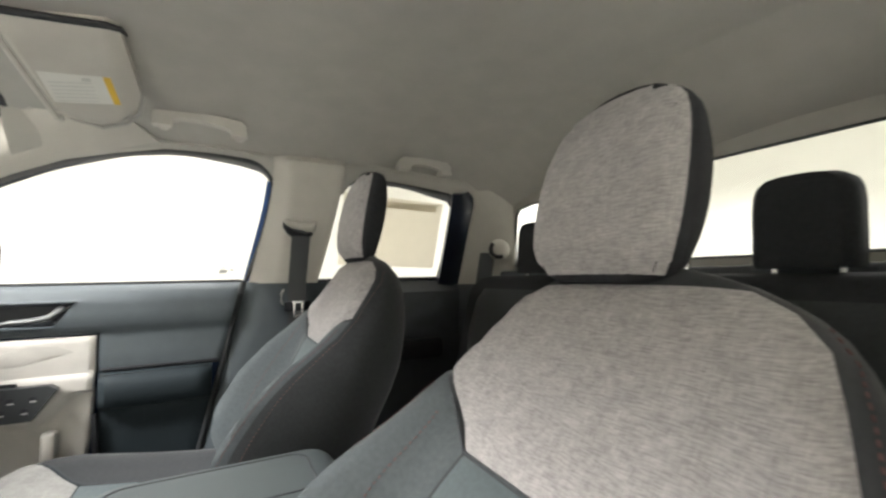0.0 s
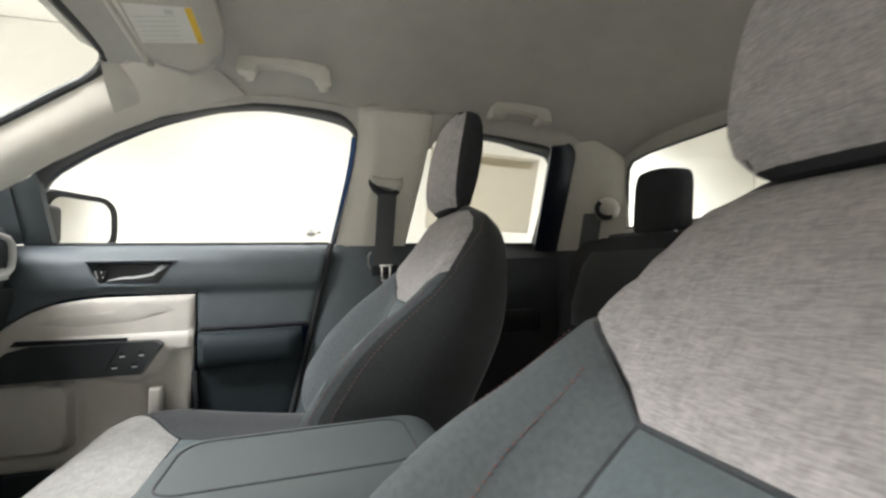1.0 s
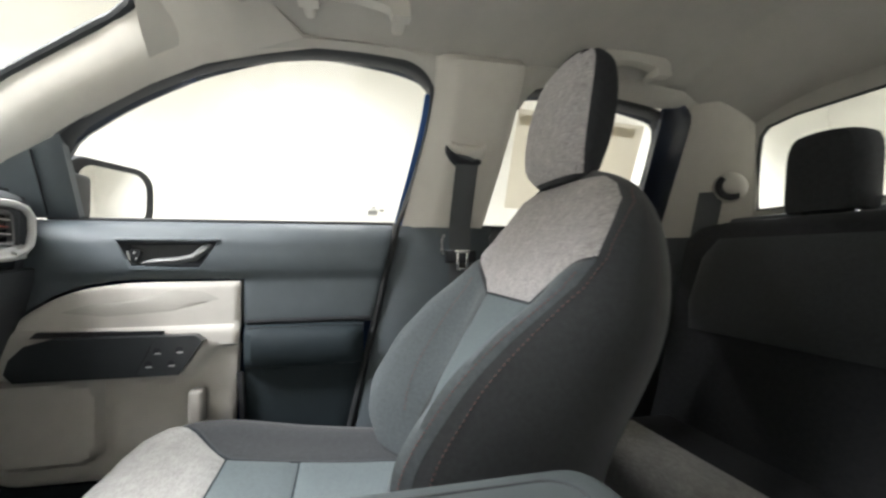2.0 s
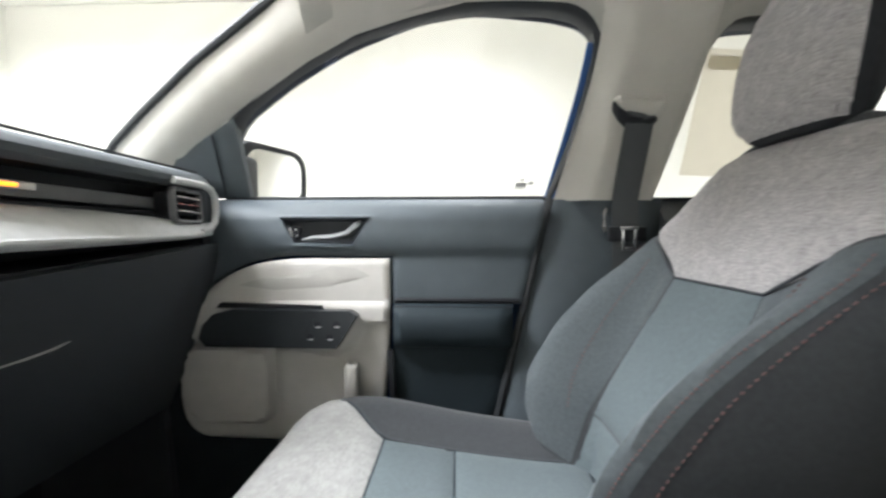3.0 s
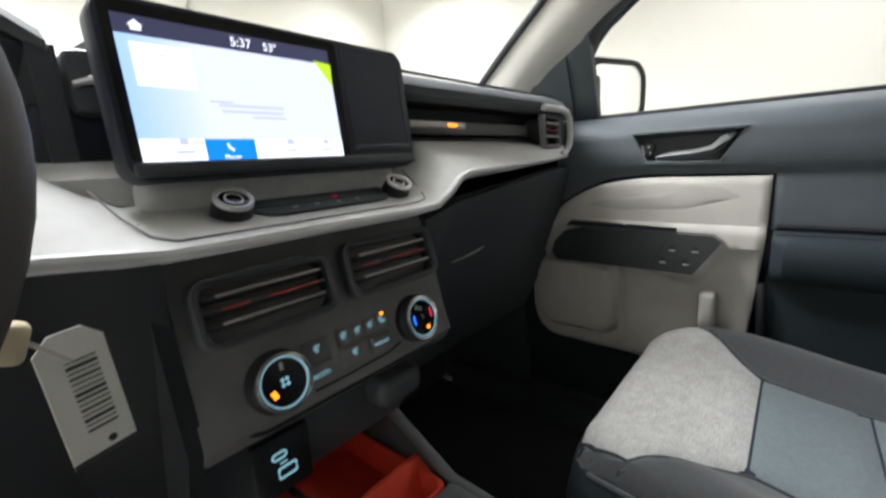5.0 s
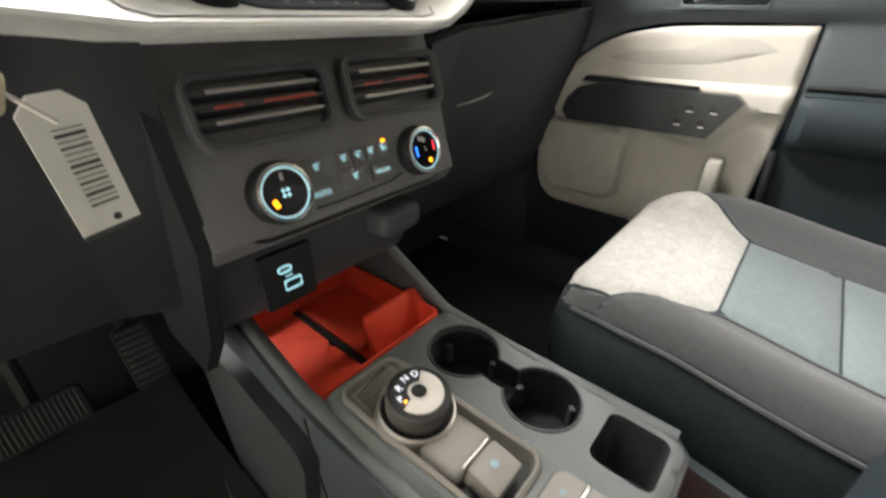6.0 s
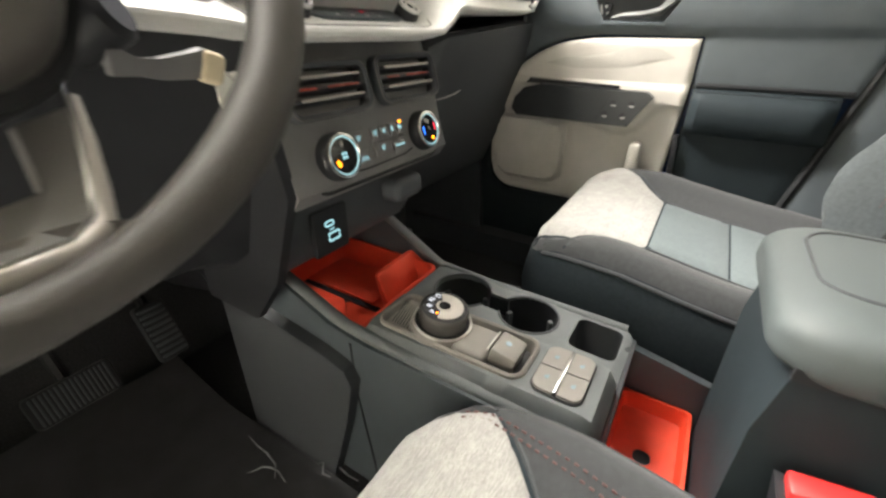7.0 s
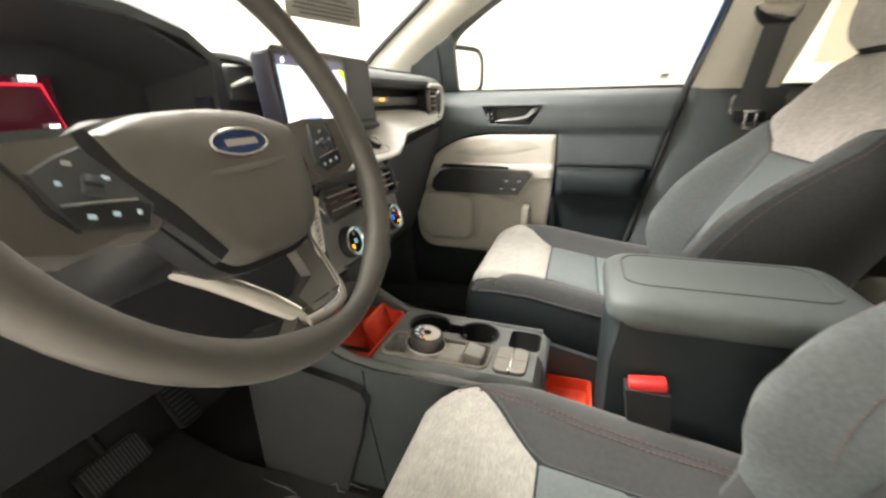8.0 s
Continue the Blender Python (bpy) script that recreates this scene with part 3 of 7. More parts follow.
def b_pillar(sgn):
    ob = thing("trim_b_pillar", (sgn * 0.66, -0.11, 0.1), "warm grey centre pillar trim over a dark lower pillar", "pillar trim", "centre pillars", "structure")
    def f(u, z):
        front = smooth_tab([(0.735, -0.016), (0.93, -0.060), (1.02, -0.072), (1.085, -0.070)], z)
        rear = smooth_tab([(0.735, -0.206), (0.93, -0.243), (1.04, -0.258), (1.085, -0.262)], z)
        y = front + (rear - front) * u
        uf = lerp_tab([(0.737, 0.36), (1.06, 0.21)], z)
        lift = 0.034 * lerp_tab([(0.0, 0.0), (0.04, 0.06), (uf - 0.03, 0.80), (uf + 0.012, 0.97), (uf + 0.04, 1.0), (0.955, 1.0), (0.975, 0.94), (0.99, 0.7), (1.0, 0.0)], u)
        lift *= lerp_tab([(1.0, 1.0), (1.062, 0.97), (1.072, 0.86), (1.090, 0.1)], z)
        return Vector((sgn * (win_x(z) - 0.018 - lift), y, z))
    bm = sheet(f, [0, 0.04, 0.10, 0.17, 0.20, 0.22, 0.25, 0.29, 0.33, 0.36, 0.40, 0.5, 0.6, 0.7, 0.8, 0.9, 0.955, 0.975, 0.99, 1], span(0.737, 1.055, 9) + [1.062, 1.067, 1.072, 1.080, 1.090])
    part("upper_trim", solid(bm, 0.008), M["pillar"], ob)
    def g(u, z):
        yf = 0.001 + (0.733 - z) * 0.232 - 0.010
        y = yf + (-0.24 - yf) * u
        lift = 0.02 * min(1, 4.0 * u, 5 * (1 - u)) ** 0.6 if 0 < u < 1 else 0
        return Vector((sgn * (lerp_tab([(0.0, 0.70), (0.55, 0.715), (0.737, 0.738)], z) - lift), y, z))
    bm = sheet(g, [0, 0.03, 0.08, 0.2, 0.4, 0.6, 0.8, 0.92, 0.97, 1], span(0.02, 0.737, 10))
    part("lower_trim", solid(bm, 0.008), M["slate"], ob, "slate grey lower pillar panel")
    # height adjuster plate and belt guide
    def pl(u, z, k):
        return Vector((sgn * (win_x(z) - 0.050 - k), u, z))
    plate = [(-0.108, 0.988), (-0.104, 0.870), (-0.206, 0.870), (-0.218, 0.985), (-0.212, 0.993), (-0.114, 0.995)]
    part("adjuster_plate", panel(plate, pl, 0.02, 0.0045, 0.005, depth=0.010), M["pillar"], ob)
    part("plate_gap", tube([pl(a, b, 0.0022) for a, b in plate], 0.0014, 6, True), M["beige_dark"], ob)
    guide = [(-0.106, 0.922), (-0.100, 0.916), (-0.104, 0.900), (-0.130, 0.884), (-0.165, 0.876), (-0.188, 0.880), (-0.196, 0.898), (-0.196, 0.914), (-0.190, 0.920), (-0.176, 0.914), (-0.124, 0.918)]
    part("belt_guide", panel(guide, lambda u, z, k: Vector((sgn * (win_x(z) - 0.055 - k), u, z)), 0.008, 0.024, 0.022, depth=0.02), M["pillar"], ob)
    slot = [(-0.099, 0.910), (-0.107, 0.902), (-0.132, 0.888), (-0.160, 0.881), (-0.182, 0.884), (-0.184, 0.876), (-0.172, 0.866), (-0.125, 0.868), (-0.110, 0.880), (-0.100, 0.896)]
    part("guide_slot", panel(slot, lambda u, z, k: Vector((sgn * (win_x(z) - 0.066 - k), u, z)), 0.008, 0.012, 0.012, depth=0.014), M["blk"], ob, "black belt slot")


def seat_belt(sgn):
    ob = thing("seat_belt", (sgn * 0.67, -0.14, 0.1), "grey webbing seat belt with a bright metal latch tongue", "seat belt", "front seat belts")
    rows = []
    for z in span(0.18, 0.892, 18):
        yc = -0.150 + (0.90 - z) * 0.015
        x = (win_x(z) - 0.072) if z > 0.74 else lerp_tab([(0.1, 0.655), (0.62, 0.672), (0.74, 0.680)], z)
        rows.append([(sgn * (x + dx), yc + hw, z) for dx, hw in ((0, -0.026), (-0.0015, 0.0), (0, 0.026), (0.0015, 0.026), (0.0005, 0), (0.0015, -0.026))])
    part("webbing", loft(rows), M["belt"], ob)
    part("stop_button", rbox((sgn * 0.668, -0.147, 0.665), (0.012, 0.074, 0.03), 0.004), M["blk"], ob)
    tongue = join(rbox((sgn * 0.660, -0.160, 0.655), (0.004, 0.006, 0.045), 0.001), rbox((sgn * 0.660, -0.137, 0.655), (0.004, 0.006, 0.045), 0.001),
                  rbox((sgn * 0.660, -0.1485, 0.677), (0.004, 0.036, 0.008), 0.001), rbox((sgn * 0.660, -0.1485, 0.636), (0.004, 0.022, 0.007), 0.001))
    part("latch_tongue", tongue, M["chrome"], ob, "bright metal latch tongue")
    part("latch_hook", tube([(sgn * 0.675, -0.108, 0.715), (sgn * 0.662, -0.100, 0.705), (sgn * 0.662, -0.100, 0.680), (sgn * 0.675, -0.106, 0.672)], 0.003, 6), M["satin"], ob)


def c_pillar(sgn):
    ob = thing("trim_c_pillar", (sgn * 0.6, -0.76, 0.7), "warm grey rear pillar trim with a seat belt outlet", "pillar trim", "rear pillars", "structure")
    def f(u, z):
        a = Vector((win_x(z) - 0.020, -0.728, z))
        b = Vector((0.640 - 0.35 * (z - 0.74), -0.790, z))
        c = Vector((0.548 + 0.02 * (1 - z), -0.862, z))
        p = (1 - u) ** 2 * a + 2 * u * (1 - u) * b + u * u * c
        p.x *= sgn
        return p
    bm = sheet(f, span(0, 1, 10), span(0.70, 1.045, 8))
    part("upper_trim", solid(bm, 0.010), M["pillar"], ob)
    bm = sheet(lambda u, z: Vector((sgn * (0.74 - 0.16 * u), -0.70 - 0.16 * u, z)), span(0, 1, 4), span(0.02, 0.715, 6))
    part("lower_trim", solid(bm, 0.010), M["char"], ob, "dark lower pillar panel")
    m = pose(sgn * 0.568, -0.812, 0.836, 90, 0, sgn * -128)
    part("belt_outlet", lathe([(0.001, 0.026), (0.012, 0.026), (0.024, 0.022), (0.032, 0.013), (0.037, 0.001), (0.038, -0.02)], m, 28), M["pillar"], ob, "round belt outlet cap")
    crescent = [(0.034 * math.cos(radians(a)), 0.034 * math.sin(radians(a))) for a in range(130, 306, 12)] + [(0.020 * math.cos(radians(a)) + 0.004, 0.020 * math.sin(radians(a))) for a in range(300, 134, -15)]
    part("outlet_slot", loft([[m @ Vector((sgn * a, b, z)) for a, b in crescent] for z in (0.008, 0.0235)]), M["blk"], ob, "black slot")
    rows = [[(sgn * (0.590 + 0.16 * (0.83 - z) + dx), -0.780 + 0.10 * (0.83 - z) + hw, z) for dx, hw in ((-0.016, -0.022), (-0.002, 0), (0.014, 0.022), (0.016, 0.022), (0.001, 0), (-0.014, -0.022))] for z in span(0.45, 0.826, 10)]
    part("belt", loft(rows), M["belt"], ob, "grey seat belt webbing")


def window(name, poly, sgn, label):
    def f(u, z, k):
        return Vector((sgn * (win_x(z) + 0.012 - k), u, z))
    ob = thing(name, (sgn * 0.75, sum(p[0] for p in poly) / len(poly), 0.74), label, "window", "", "structure")
    pane = part("pane", panel(poly, f, 0.1), M["glass"], ob, smooth=False)
    pane.visible_shadow = False
    pts = []
    for i in range(len(poly)):
        a, b = poly[i], poly[(i + 1) % len(poly)]
        for t in (0, 0.34, 0.67):
            pts.append((a[0] + (b[0] - a[0]) * t, a[1] + (b[1] - a[1]) * t))
    cx, cz = sum(p[0] for p in poly) / len(poly), sum(p[1] for p in poly) / len(poly)
    # dark sash between the glass and the trim
    inner, outer = [], []
    for p in poly:
        d = Vector((p[0] - cx, p[1] - cz)).normalized()
        e = 0.010 if p[1] > 0.76 else 0.0
        inner.append(Vector((sgn * (win_x(p[1]) - 0.002), p[0] + d.x * e, p[1] + d.y * e)))
        wdt = 0.032 if p[1] > 0.76 else 0.004
        outer.append(Vector((sgn * (win_x(p[1] + d.y * wdt) - 0.012), p[0] + d.x * wdt, p[1] + d.y * wdt)))
    bm = bmesh.new()
    n = len(poly)
    mids = [(a.lerp(b, 0.5) + Vector((-sgn * 0.005, 0, 0))) for a, b in zip(inner, outer)]
    deep = [a + Vector((sgn * 0.03, 0, 0)) for a in inner]
    rr = [[bm.verts.new(p) for p in r] for r in (deep, inner, mids, outer)]
    for a, b in zip(rr, rr[1:]):
        for i in range(n):
            bm.faces.new((a[i], a[(i + 1) % n], b[(i + 1) % n], b[i]))
    part("window_frame", solid(bm, 0.003), M["seal"], ob, "black window surround")
    grow = []
    for y, z in pts:
        g = Vector((y - cx, z - cz)).normalized() * 0.024
        grow.append((sgn * (win_x(z) + 0.030), y + g.x, z + (g.y if z > 0.76 else -0.016)))
    out = tube(grow, 0.014, 8, True)
    part("outer_frame", out, M["navy"], ob, "dark navy painted outer frame")
    return ob


for sg in (1, -1):
    a_pillar(sg)
    cant_rail(sg)
    b_pillar(sg)
    c_pillar(sg)
window("window_1", FRONT_WIN, 1, "clear front passenger door window in a black surround")
window("window_2", REAR_WIN, 1, "clear rear door window with a paper sticker on it")
window("window_3", REAR_WIN, -1, "clear rear door window on the open door's side")
seat_belt(1)
bm = sheet(lambda t, z: Vector((win_x(z) + 0.016, smooth_tab([(0.742, -0.007), (0.935, -0.050), (1.018, -0.063)], z) - 0.016 + 0.022 * t, z)), [0, 0.5, 1], span(0.744, 1.03, 8))
tagged(part("trim_door_edge", solid(bm, 0.006), M["blue_edge"]), "blue painted edge beside the front window, outside light in its colour", "door edge", "", "structure")

# navy edge of the rear door behind its window
for sg in (1, -1):
    bm = sheet(lambda t, z: Vector((sg * (win_x(z) - 0.016 - 0.008 * math.sin(math.pi * t)), -0.652 - (0.086 - 0.040 * max(0.0, (z - 0.995) / 0.04) ** 2) * t, z)), span(0, 1, 6), [0.70, 0.78, 0.86, 0.94, 0.99, 1.005, 1.018, 1.028, 1.035])
    tagged(part("trim_rear_door_edge", solid(bm, 0.02), M["navy"]), "dark navy painted edge of the rear door frame", "door frame", "rear door edges", "structure")

# rear window
rw = [(-0.545, 0.775), (0.545, 0.775), (0.542, 0.900), (0.534, 0.955), (0.515, 0.976), (0.450, 0.986), (0.20, 0.988), (-0.20, 0.988), (-0.450, 0.986), (-0.515, 0.976), (-0.534, 0.955), (-0.542, 0.900)]
rear_win = thing("window_4", (0, -0.87, 0.775), "wide clear rear window of the cab", "window", "", "structure")
pane = part("pane", prism(rw, "y", -0.876, -0.872), M["glass"], rear_win, smooth=False)
pane.visible_shadow = False
part("window_frame", tube([(x, -0.868, z) for x, z in rw], 0.006, 8, True), M["seal"], rear_win, "black rubber surround")
ring = bmesh.new()
outer = [(-0.66, 0.74), (0.66, 0.74), (0.62, 0.92), (0.59, 0.985), (0.56, 1.01), (0.46, 1.020), (0.2, 1.025), (-0.2, 1.025), (-0.46, 1.020), (-0.56, 1.01), (-0.59, 0.985), (-0.62, 0.92)]
va = [ring.verts.new((x, -0.872, z)) for x, z in rw]
vb = [ring.verts.new((x, -0.868, z)) for x, z in outer]
for i in range(len(va)):
    j = (i + 1) % len(va)
    ring.faces.new((va[i], va[j], vb[j], vb[i]))
part("header", solid(ring, 0.012), M["liner"], rear_win)

# windscreen
ws = [(-0.76, 0.0), (0.76, 0.0), (0.72, 0.35), (0.655, 0.63), (0.61, 0.84), (0.56, 0.96), (0.48, 1.0), (-0.48, 1.0), (-0.56, 0.96), (-0.61, 0.84), (-0.655, 0.63), (-0.72, 0.35)]
scr = thing("window_5", (0, 1.1, 0.8), "clear raked windscreen", "window", "", "structure")
bm = panel(ws, lambda u, v, k: Vector((u, 1.12 - 0.67 * v + 0.10 * (0.3 - u * u) * (1 - 0.5 * v), 0.80 + 0.345 * v)), 0.12)
pane = part("pane", bm, M["glass"], scr, smooth=True)
pane.visible_shadow = False
bm = sheet(lambda x, t: Vector((x, 0.455 + 0.03 * t, 1.135 + 0.015 * t + 0.02 * (0.25 - x * x))), span(-0.5, 0.5, 10), [0, 1])
part("header", solid(bm, 0.01), M["liner"], scr, "warm grey windscreen header")


# ---------------------------------------------------------------- passenger door
def door_x(y, z):
    x = lerp_tab([(0.05, 0.705), (0.20, 0.700), (0.43, 0.694), (0.56, 0.693), (0.618, 0.697), (0.634, 0.687), (0.66, 0.684), (0.70, 0.689), (0.722, 0.705), (0.735, 0.722), (0.742, 0.738)], z)
    return x


def on_door(u, z, k):
    return Vector((door_x(u, z) - k, u, z))


def rear_edge(z):
    return 0.001 + (0.742 - z) * 0.232


door = thing("door_1", (0.72, 0.4, 0.05), "closed passenger door with slate grey and warm grey trim", "door", "", "structure")
HANDLE = [(0.560, 0.700), (0.532, 0.643), (0.408, 0.640), (0.372, 0.700)]
upper_poly = [(rear_edge(0.742) + 0.004, 0.742), (rear_edge(0.52) + 0.004, 0.52), (0.326, 0.52), (0.326, 0.618), (0.533, 0.6195), (0.577, 0.616), (0.620, 0.608), (0.668, 0.588), (0.709, 0.562), (0.745, 0.528), (0.770, 0.495), (0.86, 0.49), (0.86, 0.742)]
part("upper_trim", panel(upper_poly, on_door, 0.010, 0.004, 0.012, holes=[HANDLE], depth=0.02), M["slate"], door, "slate grey upper door trim")
low_poly = [(rear_edge(0.44) + 0.004, 0.435), (rear_edge(0.06) + 0.004, 0.06), (0.86, 0.06), (0.86, 0.50), (0.780, 0.50), (0.796, 0.45), (0.800, 0.30), (0.786, 0.245), (0.735, 0.212), (0.350, 0.212), (0.330, 0.300), (0.326, 0.435)]
part("lower_trim", panel(low_poly, lambda u, z, k: on_door(u, z, k - 0.012), 0.02, 0.004, 0.012, depth=0.02), M["slate2"], door, "dark slate lower door trim")
part("pad_gap", tube([(0.690, y, 0.527) for y in span(0.062, 0.318, 8)], 0.005, 8), M["blk"], door, "black gap above the elbow rest")
beige_poly = rounded([(0.331, 0.614), (0.533, 0.614), (0.615, 0.603), (0.665, 0.583), (0.705, 0.557), (0.740, 0.523), (0.765, 0.490), (0.783, 0.448), (0.789, 0.380), (0.787, 0.300), (0.775, 0.255), (0.750, 0.232), (0.720, 0.224), (0.362, 0.222), (0.345, 0.300), (0.336, 0.430), (0.330, 0.520)], ((0.331, 0.614), (0.362, 0.222)), 1)
LIP = [(0.320, 0.630), (0.320, 0.482), (0.365, 0.481), (0.386, 0.470), (0.400, 0.452), (0.420, 0.424), (0.450, 0.410), (0.600, 0.440), (0.810, 0.440), (0.810, 0.630)]
PAD = [(0.734, 0.428), (0.6024, 0.421), (0.590, 0.414), (0.586, 0.400), (0.586, 0.290), (0.592, 0.276), (0.610, 0.266), (0.735, 0.264), (0.760, 0.285), (0.768, 0.330), (0.768, 0.392), (0.758, 0.420)]


def ease(p, poly, w):
    """0 outside an outline, 1 inside it, over a soft width w."""
    t = max(0.0, min(1.0, 0.5 + (1 if inside(p, poly) else -1) * edge_dist(p, poly) / w))
    return t * t * (3 - 2 * t)


def on_centre(u, z, k):
    t = max(0.0, min(1.0, (z - 0.517) / 0.006))
    d = 0.0 if inside((u, z), PAD) else edge_dist((u, z), PAD)
    valley = 0.009 * math.exp(-((d - 0.010) / 0.008) ** 2) if d > 0 else 0.0
    return on_door(u, z, k + ease((u, z), LIP, 0.010) * (0.015 - 0.009 * t) + 0.015 * ease((u, z), PAD, 0.006) - valley)


part("centre_panel", panel(beige_poly, on_centre, 0.008, 0.006, 0.010, depth=0.02), M["beige"], door, "warm grey moulded centre panel")
# The wave's shade is put into a darker sheet on the panel.
wave_shade = [(0.650, 0.558), (0.600, 0.572), (0.558, 0.574), (0.505, 0.582), (0.452, 0.599), (0.400, 0.594), (0.370, 0.578), (0.410, 0.568), (0.460, 0.555), (0.573, 0.548)]
part("wave_shade", panel(wave_shade, lambda u, z, k: on_centre(u, z, k + 0.0062), 0.012, 0.0008, 0.012, depth=0.002), M["beige_dark"], door, "wave shape with its shade as darker grey")
# recessed inside handle
rec = bmesh.new()
inn = [(0.548, 0.692), (0.528, 0.652), (0.416, 0.650), (0.388, 0.692)]
va = [rec.verts.new(on_door(u, z, 0.001)) for u, z in HANDLE]
vb = [rec.verts.new(on_door(u, z, 0) + Vector((0.028, 0, 0))) for u, z in inn]
for i in range(4):
    rec.faces.new((va[i - 1], va[i], vb[i], vb[i - 1]))
rec.faces.new(vb)
part("handle_recess", rec, M["char"], door, "charcoal recess", smooth=False)
rim = tube([on_door(u, z, 0.003) for u, z in HANDLE], 0.0045, 8, True)
part("recess_rim", rim, M["slate"], door)
hb = tube([(0.705, 0.395, 0.690), (0.692, 0.404, 0.680), (0.688, 0.420, 0.664), (0.687, 0.450, 0.658), (0.688, 0.490, 0.656), (0.695, 0.515, 0.652)], [0.011, 0.014, 0.0135, 0.012, 0.011, 0.006], 14, flat=0.6)
part("door_handle", hb, M["lever"], door, "satin grey pull handle")
part("lock_switch", rbox((0.700, 0.532, 0.668), (0.012, 0.020, 0.028), 0.003, 2, pose(0, 0, 0, 18)), M["blk"], door, "black lock switch")
part("switch_mark", rbox((0.6920, 0.5400, 0.668), (0.003, 0.003, 0.020), 0.0008, 1, pose(0, 0, 0, -14, 0, 18)), M["rim_silver"], door)
for dy, dz in ((0.5300, 0.674), (0.5265, 0.662)):
    part("switch_dot", rbox((0.6920, dy, dz), (0.002, 0.0034, 0.0040), 0.0008, 1), M["rim_silver"], door)
# dark pull block with four screws
pull = [(0.716, 0.452), (0.709, 0.478), (0.686, 0.502), (0.645, 0.5125), (0.405, 0.510), (0.391, 0.499), (0.433, 0.434), (0.702, 0.436)]
bm = prism(pull, "x", 0.648, 0.690, 0.009, 4)
part("pull_block", bm, M["pull"], door, "dark pull block")
part("pull_split", tube([(0.6484, 0.478, 0.502), (0.6476, 0.480, 0.496), (0.6476, 0.505, 0.444), (0.6484, 0.506, 0.440)], 0.0009, 6), M["blk"], door)
shelf = [(0.690, 0.512), (0.470, 0.508), (0.468, 0.518), (0.680, 0.523)]
part("pocket_lip", prism(shelf, "x", 0.668, 0.690, 0.003, 2), M["blk"], door)
for sy, sz in ((0.4705, 0.474), (0.432, 0.4745), (0.4855, 0.449), (0.446, 0.449)):
    hexa = lathe([(0.0065, 0.002), (0.0065, 0.0), (0.004, -0.0005), (0.0035, -0.004), (0.0005, -0.004)], pose(0.6495, sy, sz + 0.009, 0, -90, 0), 12)
    part("screw_cup", hexa, M["blk"], door)
    part("screw", rbox((0.6478, sy - 0.001, sz + 0.004), (0.002, 0.0105, 0.0024), 0.0005, 1), M["rim_silver"], door, "bright screw edge")
# pad, lever and rim on the lower panel
part("grip_lever", rbox((0.674, 0.4075, 0.361), (0.034, 0.028, 0.076), 0.009, 3), M["beige"], door, "warm grey grip lever")
# padded elbow rest behind the centre panel
rows = []
for y in span(rear_edge(0.47) + 0.012, 0.322, 14):
    e = min(1, (y - rear_edge(0.47) - 0.006) / 0.03, (0.326 - y) / 0.02)
    e = math.sqrt(max(0.05, e))
    prof = [(0.0, 0.522), (0.012, 0.519), (0.030, 0.510), (0.040, 0.496), (0.042, 0.478), (0.038, 0.458), (0.030, 0.440), (0.016, 0.430), (0.0, 0.428)]
    rows.append([(0.694 - d * e, y, z) for d, z in prof] + [(0.705, y, 0.43), (0.705, y, 0.522)])
part("elbow_pad", loft(rows), M["slate2"], door, "padded slate grey elbow rest")
part("pad_seam", tube([(0.675, y, 0.516) for y in span(0.075, 0.318, 8)], 0.0012, 6), M["blk"], door)
# Narrow black strip at the rear edge of the centre panel.
part("panel_edge_strip", rbox((0.692, 0.328, 0.372), (0.016, 0.012, 0.100), 0.004, 2, pose(0, 0, 0, -4)), M["blk"], door)
# outer skin and sail panel
skin = prism([(rear_edge(0.742) - 0.03, 0.742), (rear_edge(0.0) - 0.03, -0.05), (1.02, -0.05), (1.02, 0.742)], "x", 0.79, 0.83, 0.012)
part("outer_skin", skin, M["paint"], door, "dark blue painted outer skin")
sail = [(0.646, 0.745), (0.646, 0.902), (0.700, 0.872), (0.810, 0.815), (0.86, 0.78), (0.86, 0.745)]
part("sail_panel", panel(sail, lambda u, z, k: Vector((win_x(z) - 0.016 - k, u, z)), 0.02, 0.006, 0.008, depth=0.02), M["slate"], door, "dark mirror corner panel")
part("sail_seam", tube([(win_x(z) - 0.025, 0.695, z) for z in span(0.75, 0.868, 4)], 0.002, 6), M["blk"], door)
part("belt_seal", tube([(0.742, y, 0.744) for y in span(0.002, 0.70, 10)], 0.004, 8), M["seal"], door)
part("door_gap", tube([(0.700, rear_edge(z) - 0.003, z) for z in span(0.06, 0.74, 10)], 0.008, 8), M["seal"], door, "black rubber door seal")
# rear doors, only their inner panels
for sg in (1, -1):
    rd = thing("door_2", (sg * 0.72, -0.45, 0.05), "dark rear door trim below the rear side window", "door", "rear doors", "structure")
    bm = panel([(-0.235, 0.742), (-0.22, 0.05), (-0.72, 0.05), (-0.72, 0.742)], lambda u, z, k: Vector((sg * (door_x(u, z) - k + 0.01), u, z)), 0.05, 0.004, 0.012, depth=0.02)
    part("inner_panel", bm, M["char"], rd)
    bm = rbox((sg * 0.672, -0.45, 0.50), (0.06, 0.36, 0.07), 0.02, 3)
    part("armrest", bm, M["blk"], rd)
    part("outer_skin", prism([(-0.22, 0.742), (-0.22, -0.05), (-0.95, -0.05), (-0.95, 0.742)], "x", min(sg * 0.79, sg * 0.83), max(sg * 0.79, sg * 0.83), 0.012), M["paint"], rd)

